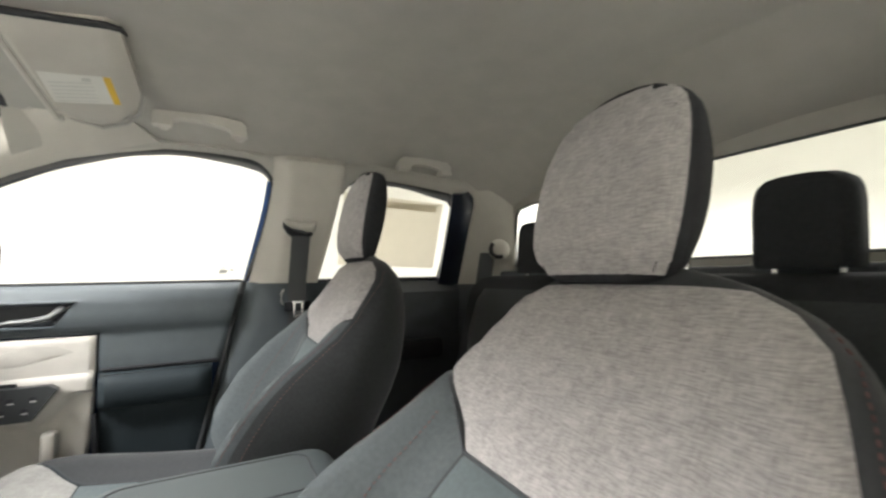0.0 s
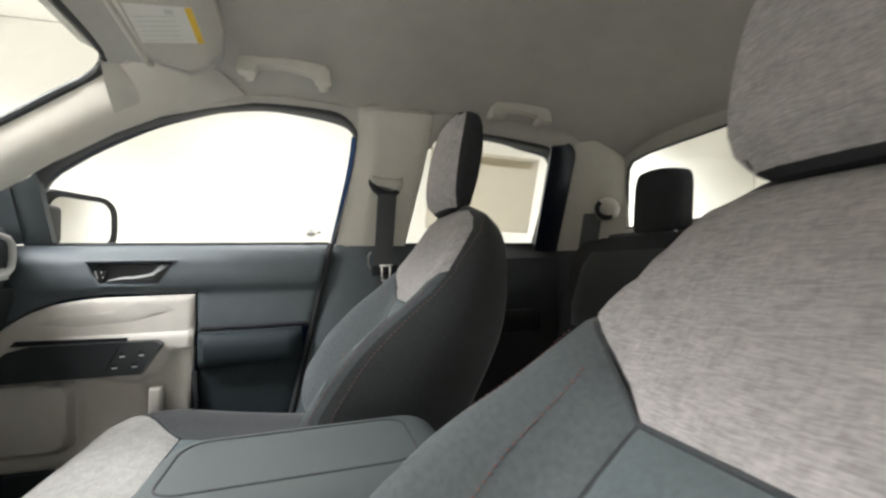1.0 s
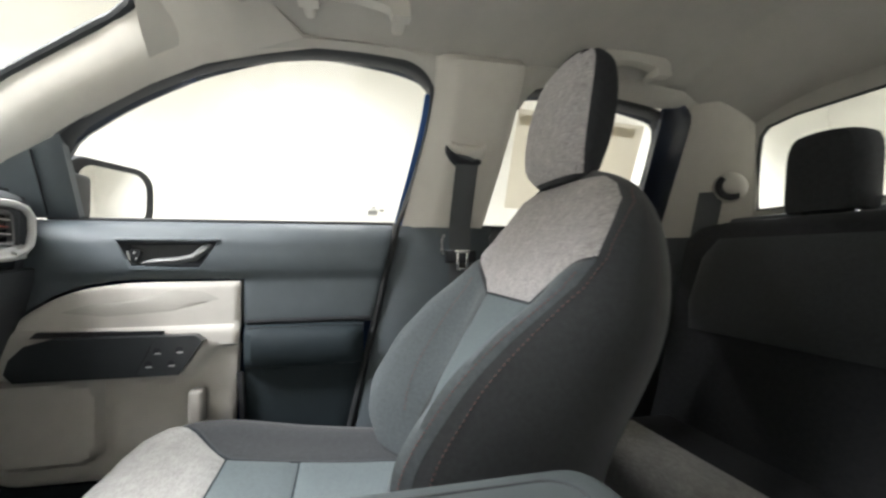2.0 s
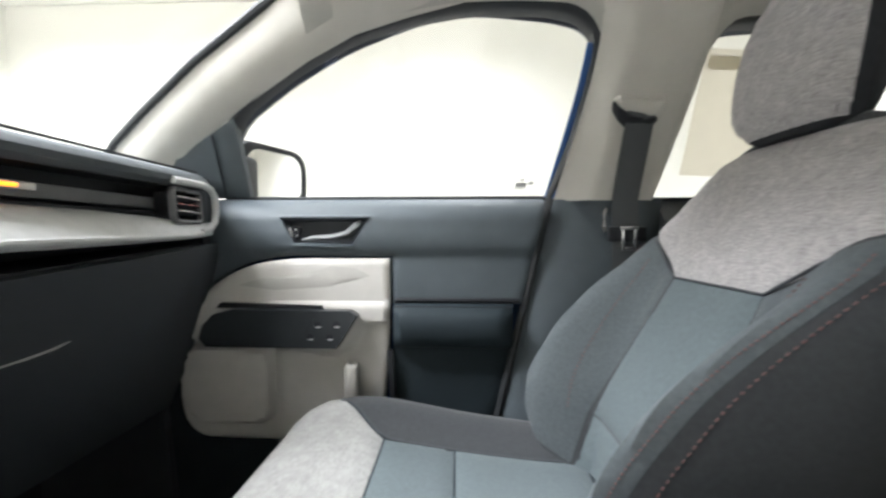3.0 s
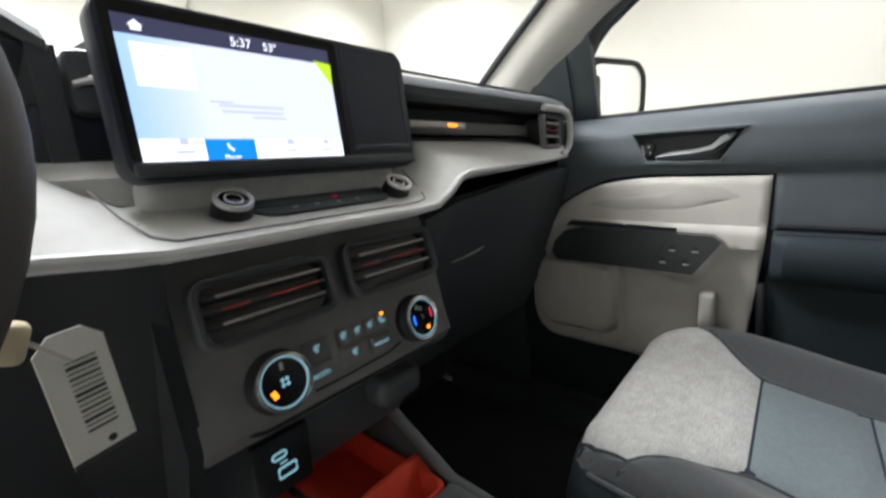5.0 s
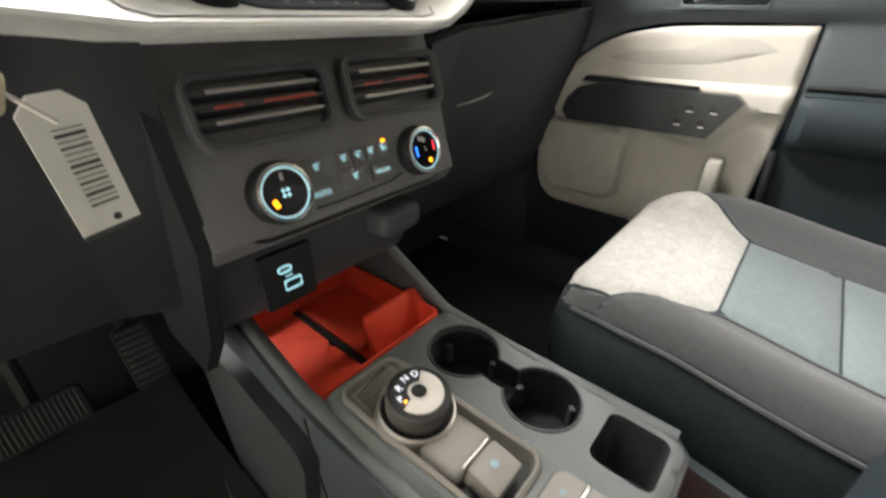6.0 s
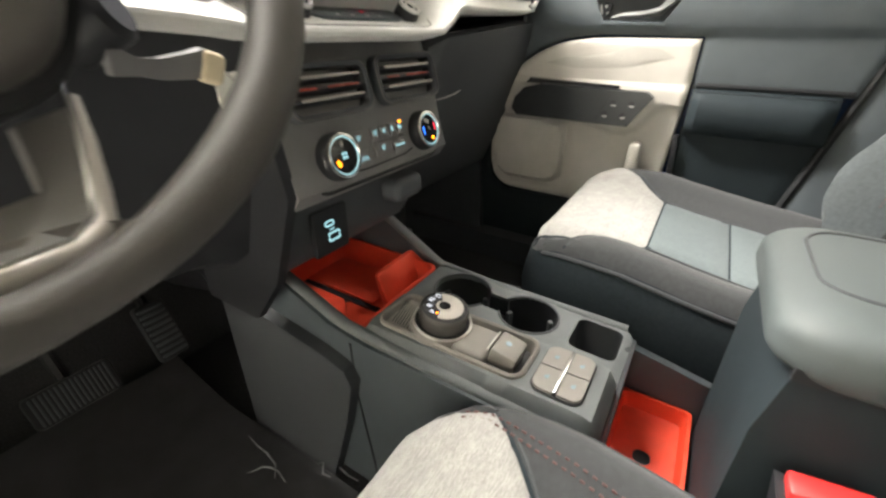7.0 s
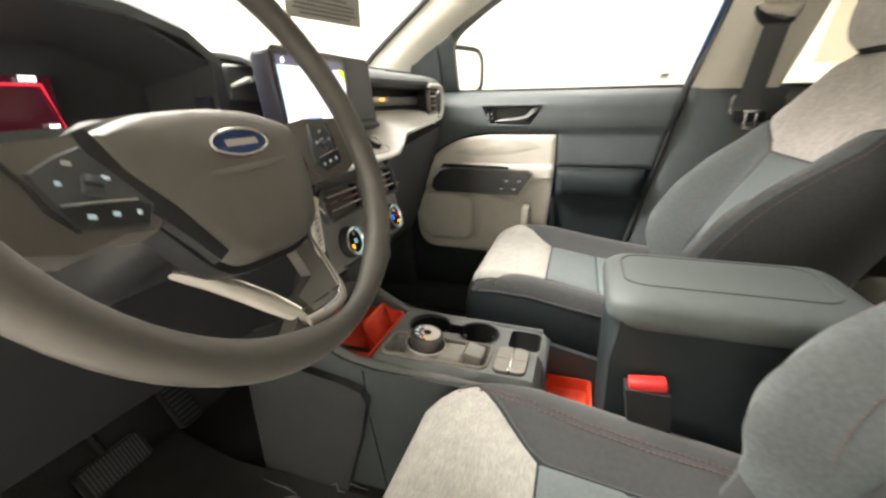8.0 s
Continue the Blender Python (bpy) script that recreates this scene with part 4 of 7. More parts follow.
# door mirror, outside
mir = thing("door_mirror", (0.80, 0.66, 0.73), "black door mirror reflecting the pale room", "mirror")
MM = pose(0.915, 0.672, 0.815, 0, 0, -22)
rows = []
for d, k in ((0.0, 1.0), (0.012, 1.06), (0.04, 1.0), (0.07, 0.80), (0.085, 0.5)):
    rows.append([MM @ Vector((u * k, d, v * k)) for u, v in rrect(0.236, 0.158, 0.052, 5)])
part("housing", loft(rows), M["blk"], mir)
part("mirror_glass", loft([[MM @ Vector((u, -0.004, v)) for u, v in rrect(0.182, 0.128, 0.040, 5)], [MM @ Vector((u, 0.001, v)) for u, v in rrect(0.182, 0.128, 0.040, 5)]]), M["mirror"], mir, "reflecting mirror glass", smooth=False)
part("arm", rbox((0.80, 0.705, 0.800), (0.09, 0.05, 0.10), 0.012, 3), M["blk"], mir)


# ---------------------------------------------------------------- seats
def back_y(z):
    return smooth_tab([(0.22, 0.055), (0.33, 0.0), (0.45, -0.066), (0.60, -0.148), (0.72, -0.212), (0.80, -0.255)], z)


def back_w(z):
    return smooth_tab([(0.24, 0.180), (0.33, 0.196), (0.45, 0.214), (0.55, 0.228), (0.62, 0.234), (0.68, 0.222), (0.73, 0.198), (0.765, 0.174), (0.785, 0.148), (0.798, 0.112), (0.806, 0.070)], z)


def back_p(t, z):
    t = abs(t)
    k = smooth_tab([(0.25, 0.75), (0.33, 0.95), (0.40, 1.0), (0.47, 0.94), (0.54, 0.70), (0.60, 0.40), (0.67, 0.13), (0.73, 0.02), (0.77, 0.0)], z)
    b = smooth_tab([(0.0, 0.0), (0.46, 0.0), (0.56, 0.006), (0.68, 0.050), (0.77, 0.086), (0.85, 0.098), (0.91, 0.080), (0.96, 0.042), (1.0, -0.012)], t)
    flat = smooth_tab([(0.0, 0.004), (0.5, 0.003), (0.8, -0.003), (0.93, -0.014), (1.0, -0.036)], t)
    return b * k + flat * (1 - k)


NB = Vector((0, 0.887, 0.462))


def on_back(u, z, k):
    w = back_w(z)
    t = max(-1.0, min(1.0, u / w))
    return Vector((u, back_y(z), z)) + NB * (back_p(t, z) + k)


def cush_z(y):
    return smooth_tab([(-0.12, 0.275), (-0.02, 0.282), (0.10, 0.293), (0.2, 0.306), (0.31, 0.325), (0.40, 0.339), (0.445, 0.336), (0.470, 0.322), (0.486, 0.297), (0.492, 0.27)], y)


def cush_w(y):
    return smooth_tab([(-0.12, 0.21), (0.0, 0.235), (0.2, 0.250), (0.36, 0.248), (0.43, 0.232), (0.465, 0.205), (0.482, 0.180), (0.492, 0.165)], y)


def cush_p(t, y):
    t = abs(t)
    k = lerp_tab([(-0.1, 1.0), (0.33, 1.0), (0.42, 0.55), (0.48, 0.15)], y)
    b = smooth_tab([(0.0, 0.0), (0.46, 0.0), (0.58, 0.006), (0.74, 0.026), (0.86, 0.026), (0.95, 0.006), (1.0, -0.030)], t)
    flat = smooth_tab([(0.0, 0.004), (0.6, 0.002), (0.85, -0.006), (1.0, -0.036)], t)
    return b * k + flat * (1 - k)


def on_cush(u, y, k):
    w = cush_w(y)
    t = max(-1.0, min(1.0, u / w))
    tilt = max(0.0, min(1.0, (y - 0.44) / 0.05))
    return Vector((u, y + k * tilt, cush_z(y) + cush_p(t, y) + k))


def dashes(path, r):
    """Short separate stitches along every other step of a path."""
    return join(*[tube(path[i:i + 2], r, 5) for i in range(0, len(path) - 1, 2)])


def shift(bm, d):
    bmesh.ops.translate(bm, vec=d, verts=bm.verts)
    return bm


def build_seat(cx, label, cushion_off, back_off, recline, head_x=0.0, fill=((0.3, 0.0), (0.7, 0.0))):
    """A front seat; the cushion slides by cushion_off, backrest and headrest by back_off, and they lean back by recline degrees; fill pads the backrest forward by height."""
    d = Vector((cx, *cushion_off))
    lean_m = Matrix.Translation((cx, 0.0 + back_off[0], 0.30 + back_off[1])) @ pose(0, 0, 0, recline, 0, 0) @ Matrix.Translation((0, 0, -0.30))

    def lean(bm, extra=None):
        if extra is not None:
            bmesh.ops.translate(bm, vec=extra, verts=bm.verts)
        bmesh.ops.transform(bm, matrix=lean_m, verts=bm.verts)
        for v in bm.verts:
            v.co.y += smooth_tab(fill, v.co.z)
        return bm

    ob = thing("front_seat", (cx, 0.15, 0.0), label, "car seat", "front seats")
    # backrest shell
    ts = [-1 + 2 * i / 44 for i in range(45)]
    rows = []
    for z in [0.24, 0.26, 0.28, 0.30] + span(0.32, 0.73, 26) + [0.75, 0.768, 0.782, 0.792, 0.800, 0.805]:
        w = back_w(z)
        T = smooth_tab([(0.24, 0.12), (0.40, 0.155), (0.60, 0.150), (0.72, 0.115), (0.775, 0.080), (0.80, 0.040), (0.806, 0.025)], z)
        row = [on_back(t * w, z, 0) for t in ts]
        base = Vector((0, back_y(z), z))
        for a in (0.995, 0.97, 0.90, 0.75, 0.4, 0.0, -0.4, -0.75, -0.90, -0.97, -0.995):
            n = -0.036 - (T - 0.036) * min(1.0, (1 - abs(a)) * 7) ** 0.6
            row.append(base + Vector((a * w * 1.0, 0, 0)) + NB * min(n, -0.037))
        rows.append(row)
    part("backrest", lean(loft(rows)), M["dark"], ob, "charcoal backrest shell")
    top = [(-0.120, 0.785), (0.120, 0.785), (0.150, 0.772), (0.172, 0.750), (0.188, 0.712), (0.205, 0.665), (0.094, 0.598), (-0.094, 0.598), (-0.205, 0.665), (-0.188, 0.712), (-0.172, 0.750), (-0.150, 0.772)]
    part("shoulder_panel", lean(panel(top, on_back, 0.016, 0.007, 0.014)), M["light"], ob, "light heather grey woven shoulder panel")
    mid = [(-0.093, 0.595), (0.093, 0.595), (0.114, 0.372), (-0.114, 0.372)]
    part("centre_panel", lean(panel(mid, on_back, 0.016, 0.005, 0.012)), M["blue"], ob, "slate grey centre panel")
    low = [(-0.114, 0.369), (0.114, 0.369), (0.119, 0.27), (-0.119, 0.27)]
    part("lumbar_panel", lean(panel(low, on_back, 0.016, 0.005, 0.012)), M["blue"], ob)
    for s in (1, -1):
        bol = [(s * 0.096, 0.595), (s * 0.208, 0.661), (s * 0.213, 0.625), (s * 0.206, 0.55), (s * 0.195, 0.45), (s * 0.182, 0.35), (s * 0.172, 0.28), (s * 0.122, 0.27), (s * 0.118, 0.372)]
        part("side_bolster", lean(panel(bol[::s], lambda u, z, k: on_back(u, z, k + 0.0008), 0.010, 0.0035, 0.012)), M["bolster"], ob)
        edge_u = [(0.28, 0.174), (0.35, 0.184), (0.45, 0.197), (0.55, 0.208), (0.625, 0.215), (0.665, 0.210), (0.712, 0.194), (0.750, 0.178), (0.776, 0.156)]
        part("stitching", lean(dashes([on_back(s * (lerp_tab(edge_u, z) - 0.056), z, 0.0052) for z in span(0.36, 0.615, 90)], 0.0009)), M["stitch"], ob, "dull red stitches")
        for e, lift in ((0.0035, 0.0012), (-0.006, 0.0048)):
            part("stitching", lean(dashes([on_back(s * (e + lerp_tab(edge_u, z)), z, lift if e > 0 or z < 0.62 else 0.0072) for z in span(0.28, 0.775 if e > 0 else 0.64, 150)], 0.0009)), M["stitch"], ob, "dull red stitches")
    part("shoulder_seam", lean(tube([on_back(u, v, 0.001) for u, v in [(-0.205, 0.663), (-0.155, 0.630), (-0.094, 0.5965), (0, 0.5965), (0.094, 0.5965), (0.155, 0.630), (0.205, 0.663)]], 0.002, 6)), M["thread"], ob)
    # cushion
    rows = []
    for y in span(-0.10, 0.44, 20) + [0.455, 0.466, 0.476, 0.484, 0.490]:
        w = cush_w(y)
        row = [on_cush(t * w, y, 0) for t in ts]
        zb = 0.155
        for a, f in ((1.0, 0.5), (0.99, 0.95), (0.9, 1.0), (0, 1.0), (-0.9, 1.0), (-0.99, 0.95), (-1.0, 0.5)):
            zt = cush_z(y) - 0.04
            row.append(Vector((a * w * 1.005, y - 0.012 * f, zt + (zb - zt) * f)))
        rows.append(row)
    part("cushion", shift(loft(rows), d), M["side"], ob, "dark grey seat cushion body")
    ins = [(-0.116, 0.312), (0.116, 0.312), (0.203, 0.408), (0.190, 0.445), (0.165, 0.472), (0.10, 0.484), (-0.10, 0.484), (-0.165, 0.472), (-0.190, 0.445), (-0.203, 0.408)]
    part("front_panel", shift(panel(ins, on_cush, 0.016, 0.006, 0.014), d), M["light2"], ob, "light heather grey woven front panel")
    cen = [(-0.115, 0.309), (0.115, 0.309), (0.122, 0.195), (-0.122, 0.195)]
    part("cushion_centre", shift(panel(cen, on_cush, 0.016, 0.005, 0.012), d), M["blue"], ob, "slate grey cushion centre")
    cen = [(-0.122, 0.192), (0.122, 0.192), (0.124, -0.02), (-0.124, -0.02)]
    part("cushion_rear", shift(panel(cen, on_cush, 0.016, 0.005, 0.012), d), M["blue"], ob)
    for s in (1, -1):
        cb = [(s * 0.127, -0.03), (s * 0.120, 0.309), (s * 0.207, 0.408), (s * 0.194, 0.446), (s * 0.169, 0.474), (s * 0.178, 0.474), (s * cush_w(0.46) * 0.945, 0.46), (s * cush_w(0.44) * 0.945, 0.44), (s * cush_w(0.40) * 0.945, 0.400), (s * cush_w(0.34) * 0.945, 0.34), (s * cush_w(0.24) * 0.945, 0.24), (s * cush_w(0.12) * 0.945, 0.12), (s * cush_w(0.0) * 0.945, 0.0), (s * cush_w(-0.03) * 0.945, -0.03)]
        part("cushion_bolster", shift(panel(cb[::s], on_cush, 0.014, 0.004, 0.010), d), M["dark"], ob)
        seam = [on_cush(s * lerp_tab([(-0.02, 0.126), (0.31, 0.118), (0.41, 0.216)], y), y, 0.001) for y in span(-0.02, 0.41, 20)]
        part("stitched_seam", shift(tube(seam, 0.0018, 6), d), M["thread"], ob)
        seam = [on_cush(s * (cush_w(y) * 0.955), y, 0.0015) for y in span(-0.04, 0.446, 28)]
        part("piping", shift(tube(seam, 0.003, 6), d), M["thread"], ob, "dark piping")
        for off in (0.0, 0.008) if cx < 0 else ():
            run_ = [on_cush(s * (lerp_tab([(0.0, 0.176), (0.26, 0.182), (0.36, 0.190), (0.41, 0.196), (0.44, 0.188)], y) - off), y, 0.0046) for y in span(0.02, 0.435, 110)]
            part("stitching", shift(dashes(run_, 0.0010), d), M["stitch"], ob, "dull red stitches")
    # head restraint
    hz = Vector((-head_x, 0, -0.001))
    def rise(z):
        return 0.79 + (z - 0.79) * 1.13
    def hy(z):
        return smooth_tab([(0.785, -0.228), (0.82, -0.216), (0.88, -0.222), (0.95, -0.242), (0.99, -0.263)], z)
    def hw(z):
        return smooth_tab([(0.787, 0.062), (0.793, 0.078), (0.806, 0.090), (0.835, 0.100), (0.880, 0.102), (0.925, 0.096), (0.955, 0.085), (0.973, 0.068), (0.982, 0.052), (0.985, 0.040)], z)
    def ht(z):
        return smooth_tab([(0.787, 0.015), (0.80, 0.030), (0.84, 0.046), (0.90, 0.050), (0.95, 0.040), (0.975, 0.026), (0.985, 0.012)], z)
    def hp(t):
        return smooth_tab([(0, 0.0), (0.6, -0.003), (0.85, -0.008), (0.95, -0.014), (1.0, -0.026)], abs(t))
    def on_head(u, z, k):
        return Vector((u, hy(z) + hp(max(-1, min(1, u / hw(z)))) + k, rise(z)))
    rows = []
    ts2 = [-1 + 2 * i / 16 for i in range(17)]
    for z in [0.787, 0.790, 0.796, 0.804] + span(0.815, 0.94, 8) + [0.955, 0.968, 0.977, 0.983, 0.985]:
        row = [on_head(t * hw(z), z, 0) for t in ts2]
        for a in (1.0, 0.97, 0.88, 0.6, 0, -0.6, -0.88, -0.97, -1.0):
            row.append(Vector((a * hw(z), hy(z) - 0.020 - (ht(z) - 0.0) * min(1, (1 - abs(a)) * 9 + 0.10) ** 0.5, rise(z))))
        rows.append(row)
    hd = part("headrest", lean(loft(rows), -hz), M["black"], ob, "dark fabric headrest body")
    face = [(u, z) for u, z in ([(-hw(z) * 0.97, z) for z in span(0.794, 0.980, 16)] + [(hw(z) * 0.97, z) for z in span(0.980, 0.794, 16)])]
    part("headrest_face", lean(panel(face, on_head, 0.014, 0.006, 0.012), -hz), M["light"], hd, "light heather grey woven face")
    for s in (1, -1):
        part("headrest_post", lean(tube([(s * 0.05, -0.262, 0.74), (s * 0.05, -0.275, 0.84)], 0.0055, 10)), M["chrome"], hd, "bright steel post")
        part("post_sleeve", lean(tube([(s * 0.05, -0.268, 0.775), (s * 0.05, -0.271, 0.800)], [0.016, 0.012], 12)), M["blk"], hd)
    # base
    part("seat_base", rbox((cx, 0.16, 0.10), (0.40, 0.46, 0.12), 0.02), M["blk"], ob, "black seat base")
    return ob


build_seat(0.385, "passenger seat in slate fabric with light heather grey panels", (0, 0), (0, 0), 0, 0.0, [(0.29, -0.055), (0.33, -0.036), (0.38, -0.012), (0.43, 0.0), (0.5, 0.0)])
build_seat(-0.345, "driver seat in slate fabric with light heather grey panels", (-0.032, -0.033), (-0.018, -0.015), 7, 0.026, [(0.33, -0.020), (0.39, 0.012), (0.45, 0.028), (0.52, 0.028), (0.58, 0.008), (0.64, 0.0)])


# ---------------------------------------------------------------- dashboard
def strip(stations, thick=0.006, sub=3):
    """A moulding lofted along x through profiles [(x, [(y, z), ...])]."""
    xs = []
    for (xa, pa), (xb, pb) in zip(stations, stations[1:]):
        for i in range(sub):
            t = i / sub
            xs.append((xa + (xb - xa) * t, [(a[0] + (b[0] - a[0]) * t, a[1] + (b[1] - a[1]) * t) for a, b in zip(pa, pb)]))
    xs.append(stations[-1])
    bm = bmesh.new()
    g = [[bm.verts.new((x, y, z)) for y, z in p] for x, p in xs]
    for i in range(len(g) - 1):
        for j in range(len(g[0]) - 1):
            bm.faces.new((g[i][j], g[i + 1][j], g[i + 1][j + 1], g[i][j + 1]))
    return solid(bm, thick) if thick else bm


dash = thing("dashboard", (0, 0.8, 0.3), "slate and pale grey dashboard with a wide display", "dashboard")
lip = [(1.16, 0.795), (0.95, 0.800), (0.80, 0.797), (0.72, 0.790), (0.690, 0.783), (0.672, 0.775), (0.665, 0.766), (0.668, 0.757), (0.680, 0.750)]
def lipped(dy, dz):
    return [(y + dy, z + dz) if y < 0.9 else (y, z) for y, z in lip]
part("top_pad", strip([(-0.12, lipped(0.03, -0.004)), (0.14, lipped(0.0, -0.004)), (0.40, lipped(0.004, -0.002)), (0.58, lipped(0.010, 0.0)), (0.635, lipped(0.016, 0.0)), (0.655, lipped(0.03, -0.004)), (0.70, lipped(0.06, -0.008))]), M["slate_dash"], dash, "slate grey soft top pad")
part("top_seam", tube([(x, 0.700 + 0.012 * x, 0.7865) for x in span(0.14, 0.64, 8)], 0.0022, 6), M["blk"], dash)
slotp = [(0.690, 0.752), (0.735, 0.750), (0.740, 0.728), (0.738, 0.703), (0.70, 0.698)]
part("slot_recess", strip([(0.10, slotp), (0.66, slotp)], 0.004, 4), M["blk"], dash, "black recessed slot")
part("slot_bar", rbox((0.34, 0.716, 0.7175), (0.42, 0.018, 0.020), 0.004), M["stackp"], dash)
# Strip stands for a reflective label; its orange glint is made to glow.
part("slot_strip", rbox((0.258, 0.7055, 0.7215), (0.125, 0.004, 0.010), 0.0015), M["satin"], dash, "satin strip in place of a reflective label")
part("slot_strip_glow", rbox((0.287, 0.7035, 0.7215), (0.022, 0.003, 0.005), 0.001), M["amber"], dash, "small glowing amber mark")
# pale band that sweeps from the door to the shelf under the display
def band(y0, z0, y1, z1, bulge=0.006, y2=None, z2=None):
    pts = []
    for i in range(7):
        t = i / 6
        pts.append((y0 + (y1 - y0) * t - bulge * math.sin(math.pi * t), z0 + (z1 - z0) * t + bulge * math.sin(math.pi * t)))
    pts.append((y1 + 0.004, z1 - 0.006))
    pts.append((y1 + 0.018, z1 - 0.010))
    return pts
part("pale_band", strip([(-0.250, band(0.705, 0.690, 0.606, 0.635)), (-0.225, band(0.703, 0.689, 0.604, 0.633)), (-0.200, band(0.701, 0.685, 0.602, 0.631)), (-0.180, band(0.700, 0.676, 0.600, 0.629, 0.005)), (-0.160, band(0.700, 0.662, 0.599, 0.626, 0.004)), (-0.140, band(0.700, 0.651, 0.598, 0.624, 0.003)),
                         (0.09, band(0.700, 0.648, 0.598, 0.623, 0.003)), (0.120, band(0.700, 0.652, 0.598, 0.625, 0.003)), (0.148, band(0.700, 0.672, 0.600, 0.636)), (0.172, band(0.702, 0.699, 0.606, 0.650)), (0.20, band(0.704, 0.700, 0.613, 0.655)),
                         (0.40, band(0.704, 0.698, 0.645, 0.659)), (0.56, band(0.704, 0.692, 0.668, 0.664)), (0.63, band(0.704, 0.690, 0.676, 0.668)), (0.66, band(0.712, 0.690, 0.69, 0.672))], 0.005), M["shelf"], dash, "pale grey sweeping band")
edge = [(-0.25, 0.605, 0.634), (-0.20, 0.601, 0.630), (-0.165, 0.598, 0.626), (-0.14, 0.597, 0.623), (0.09, 0.597, 0.622), (0.120, 0.597, 0.624), (0.145, 0.599, 0.635), (0.172, 0.605, 0.649), (0.20, 0.612, 0.654), (0.40, 0.644, 0.658), (0.56, 0.667, 0.663), (0.63, 0.675, 0.667)]
part("band_edge", tube(edge, 0.0045, 8), M["shelf"], dash)
part("band_seam", tube([(-0.160, 0.668, 0.664), (-0.152, 0.640, 0.646), (-0.142, 0.618, 0.633), (-0.130, 0.609, 0.629), (0.10, 0.609, 0.629), (0.118, 0.613, 0.631), (0.128, 0.630, 0.640), (0.136, 0.665, 0.662)], 0.0007, 6), M["stackp"], dash)
part("display_foot", rbox((-0.001, 0.684, 0.654), (0.258, 0.034, 0.036), 0.012, 4), M["shelf"], dash)
# rounded end of the band round the outer vent
endp = [(x, 0.672 + 0.02 * max(0, x - 0.6), z) for x, z in ((0.52, 0.757), (0.60, 0.757), (0.628, 0.752), (0.642, 0.738), (0.645, 0.71), (0.640, 0.688), (0.625, 0.675), (0.60, 0.669))]
part("band_end", tube(endp, 0.0065, 10, up=(0, 1, 0)), M["shelf"], dash)
part("band_end_infill", rbox((0.626, 0.712, 0.712), (0.04, 0.05, 0.085), 0.012, 3), M["char"], dash)


def air_vent(name, m, w, h, r, slats, parent, frame_mat, label="", accent=True, bright=True):
    """A vent in the local x, y plane of m, looking along local z."""
    v = part(name, loft([[m @ Vector((a, b, z)) for a, b in rrect(w * k, h * k, r * k, 5)] for k, z in ((0.98, 0.001), (0.93, -0.012), (0.90, -0.034), (0.02, -0.035))], False), M["blk"], parent, label)
    ring_o = [[m @ Vector((a, b, z)) for a, b in rrect(w + g, h + g, r + g / 2, 6)] for g, z in ((-0.004, -0.004), (-0.003, 0.004), (0.003, 0.006), (0.009, 0.003), (0.010, -0.006))]
    part("vent_frame", loft(ring_o, False), frame_mat, v)
    if slats == 3 and w > 0.1:
        part("vent_rim", tube([m @ Vector((a, b, 0.0045)) for a, b in rrect(w + 0.007, h + 0.007, r + 0.0035, 6)], 0.0009, 6, True), M["spoke"], v, "thin grey rim")
    for i in range(slats):
        y = h * 0.5 * (1 - 2 * (i + 1) / (slats + 1)) * 0.92
        part("slat", rbox(m @ Vector((0, y, -0.0065)), (w * 0.93, 0.0032, 0.018), 0.001, 1, m.to_3x3().to_4x4() @ pose(0, 0, 0, -14)), M["char"], v)
        for k, (xa, xb) in enumerate(((-0.36, -0.16), (-0.02, 0.20), (0.20, 0.40))):
            if i == slats // 2 and accent:
                part("slat_edge", rbox(m @ Vector((w * (xa + xb) / 2, y + 0.002, 0.0028)), (w * (xb - xa), 0.0024, 0.002), 0.0008, 1, m.to_3x3().to_4x4()), M["vent_red"], v, "copper red slat edge")
        if i != slats // 2 and bright:
            part("slat_edge", rbox(m @ Vector((w * 0.02, y + 0.002, 0.0040)), (w * 0.80, 0.0026, 0.003), 0.0006, 1, m.to_3x3().to_4x4()), M["satin"], v, "bright slat edge")
    return v


def facing(x, y, z, back):
    """A pose whose local z looks at the rear of the cab and up by 'back' degrees."""
    return pose(x, y, z, 90 - back, 0, 0)


air_vent("side_vent", facing(0.566, 0.679, 0.715, 4) @ pose(0, 0, 0, 0, 8, 0), 0.092, 0.054, 0.010, 3, dash, M["stackp"], "outer air vent with bright slat edges")
STK = pose(0, 0.595, 0.508, 90 - 16.7, 0, 0)
VNT = STK @ pose(0, 0, -0.004)


def stack(x, b, d=0.0):
    return STK @ Vector((x, b, d))


# centre stack body
side_p = [(0.660, 0.628), (0.640, 0.616), (0.616, 0.545), (0.606, 0.505), (0.597, 0.478), (0.608, 0.462), (0.660, 0.440), (0.72, 0.40), (0.76, 0.40), (0.76, 0.628)]
part("centre_housing", prism(side_p, "x", -0.142, 0.130, 0.006, 2), M["stackp"], dash, "dark grey centre housing")
air_vent("centre_vent", VNT @ pose(-0.071, 0.066, 0.004), 0.108, 0.045, 0.010, 3, dash, M["char"], "centre air vent with copper accents")
air_vent("centre_vent", VNT @ pose(0.063, 0.068, 0.004), 0.112, 0.047, 0.010, 3, dash, M["char"], "centre air vent with copper accents")
STK = STK @ pose(0, 0, -0.019)
plate = loft([[stack(a, b, z) for a, b in rrect(0.232, 0.062, 0.022, 6, -0.002, -0.001)] for z in (-0.004, 0.004, 0.0075)])
part("climate_panel", plate, M["stackp"], dash, "charcoal climate control panel")
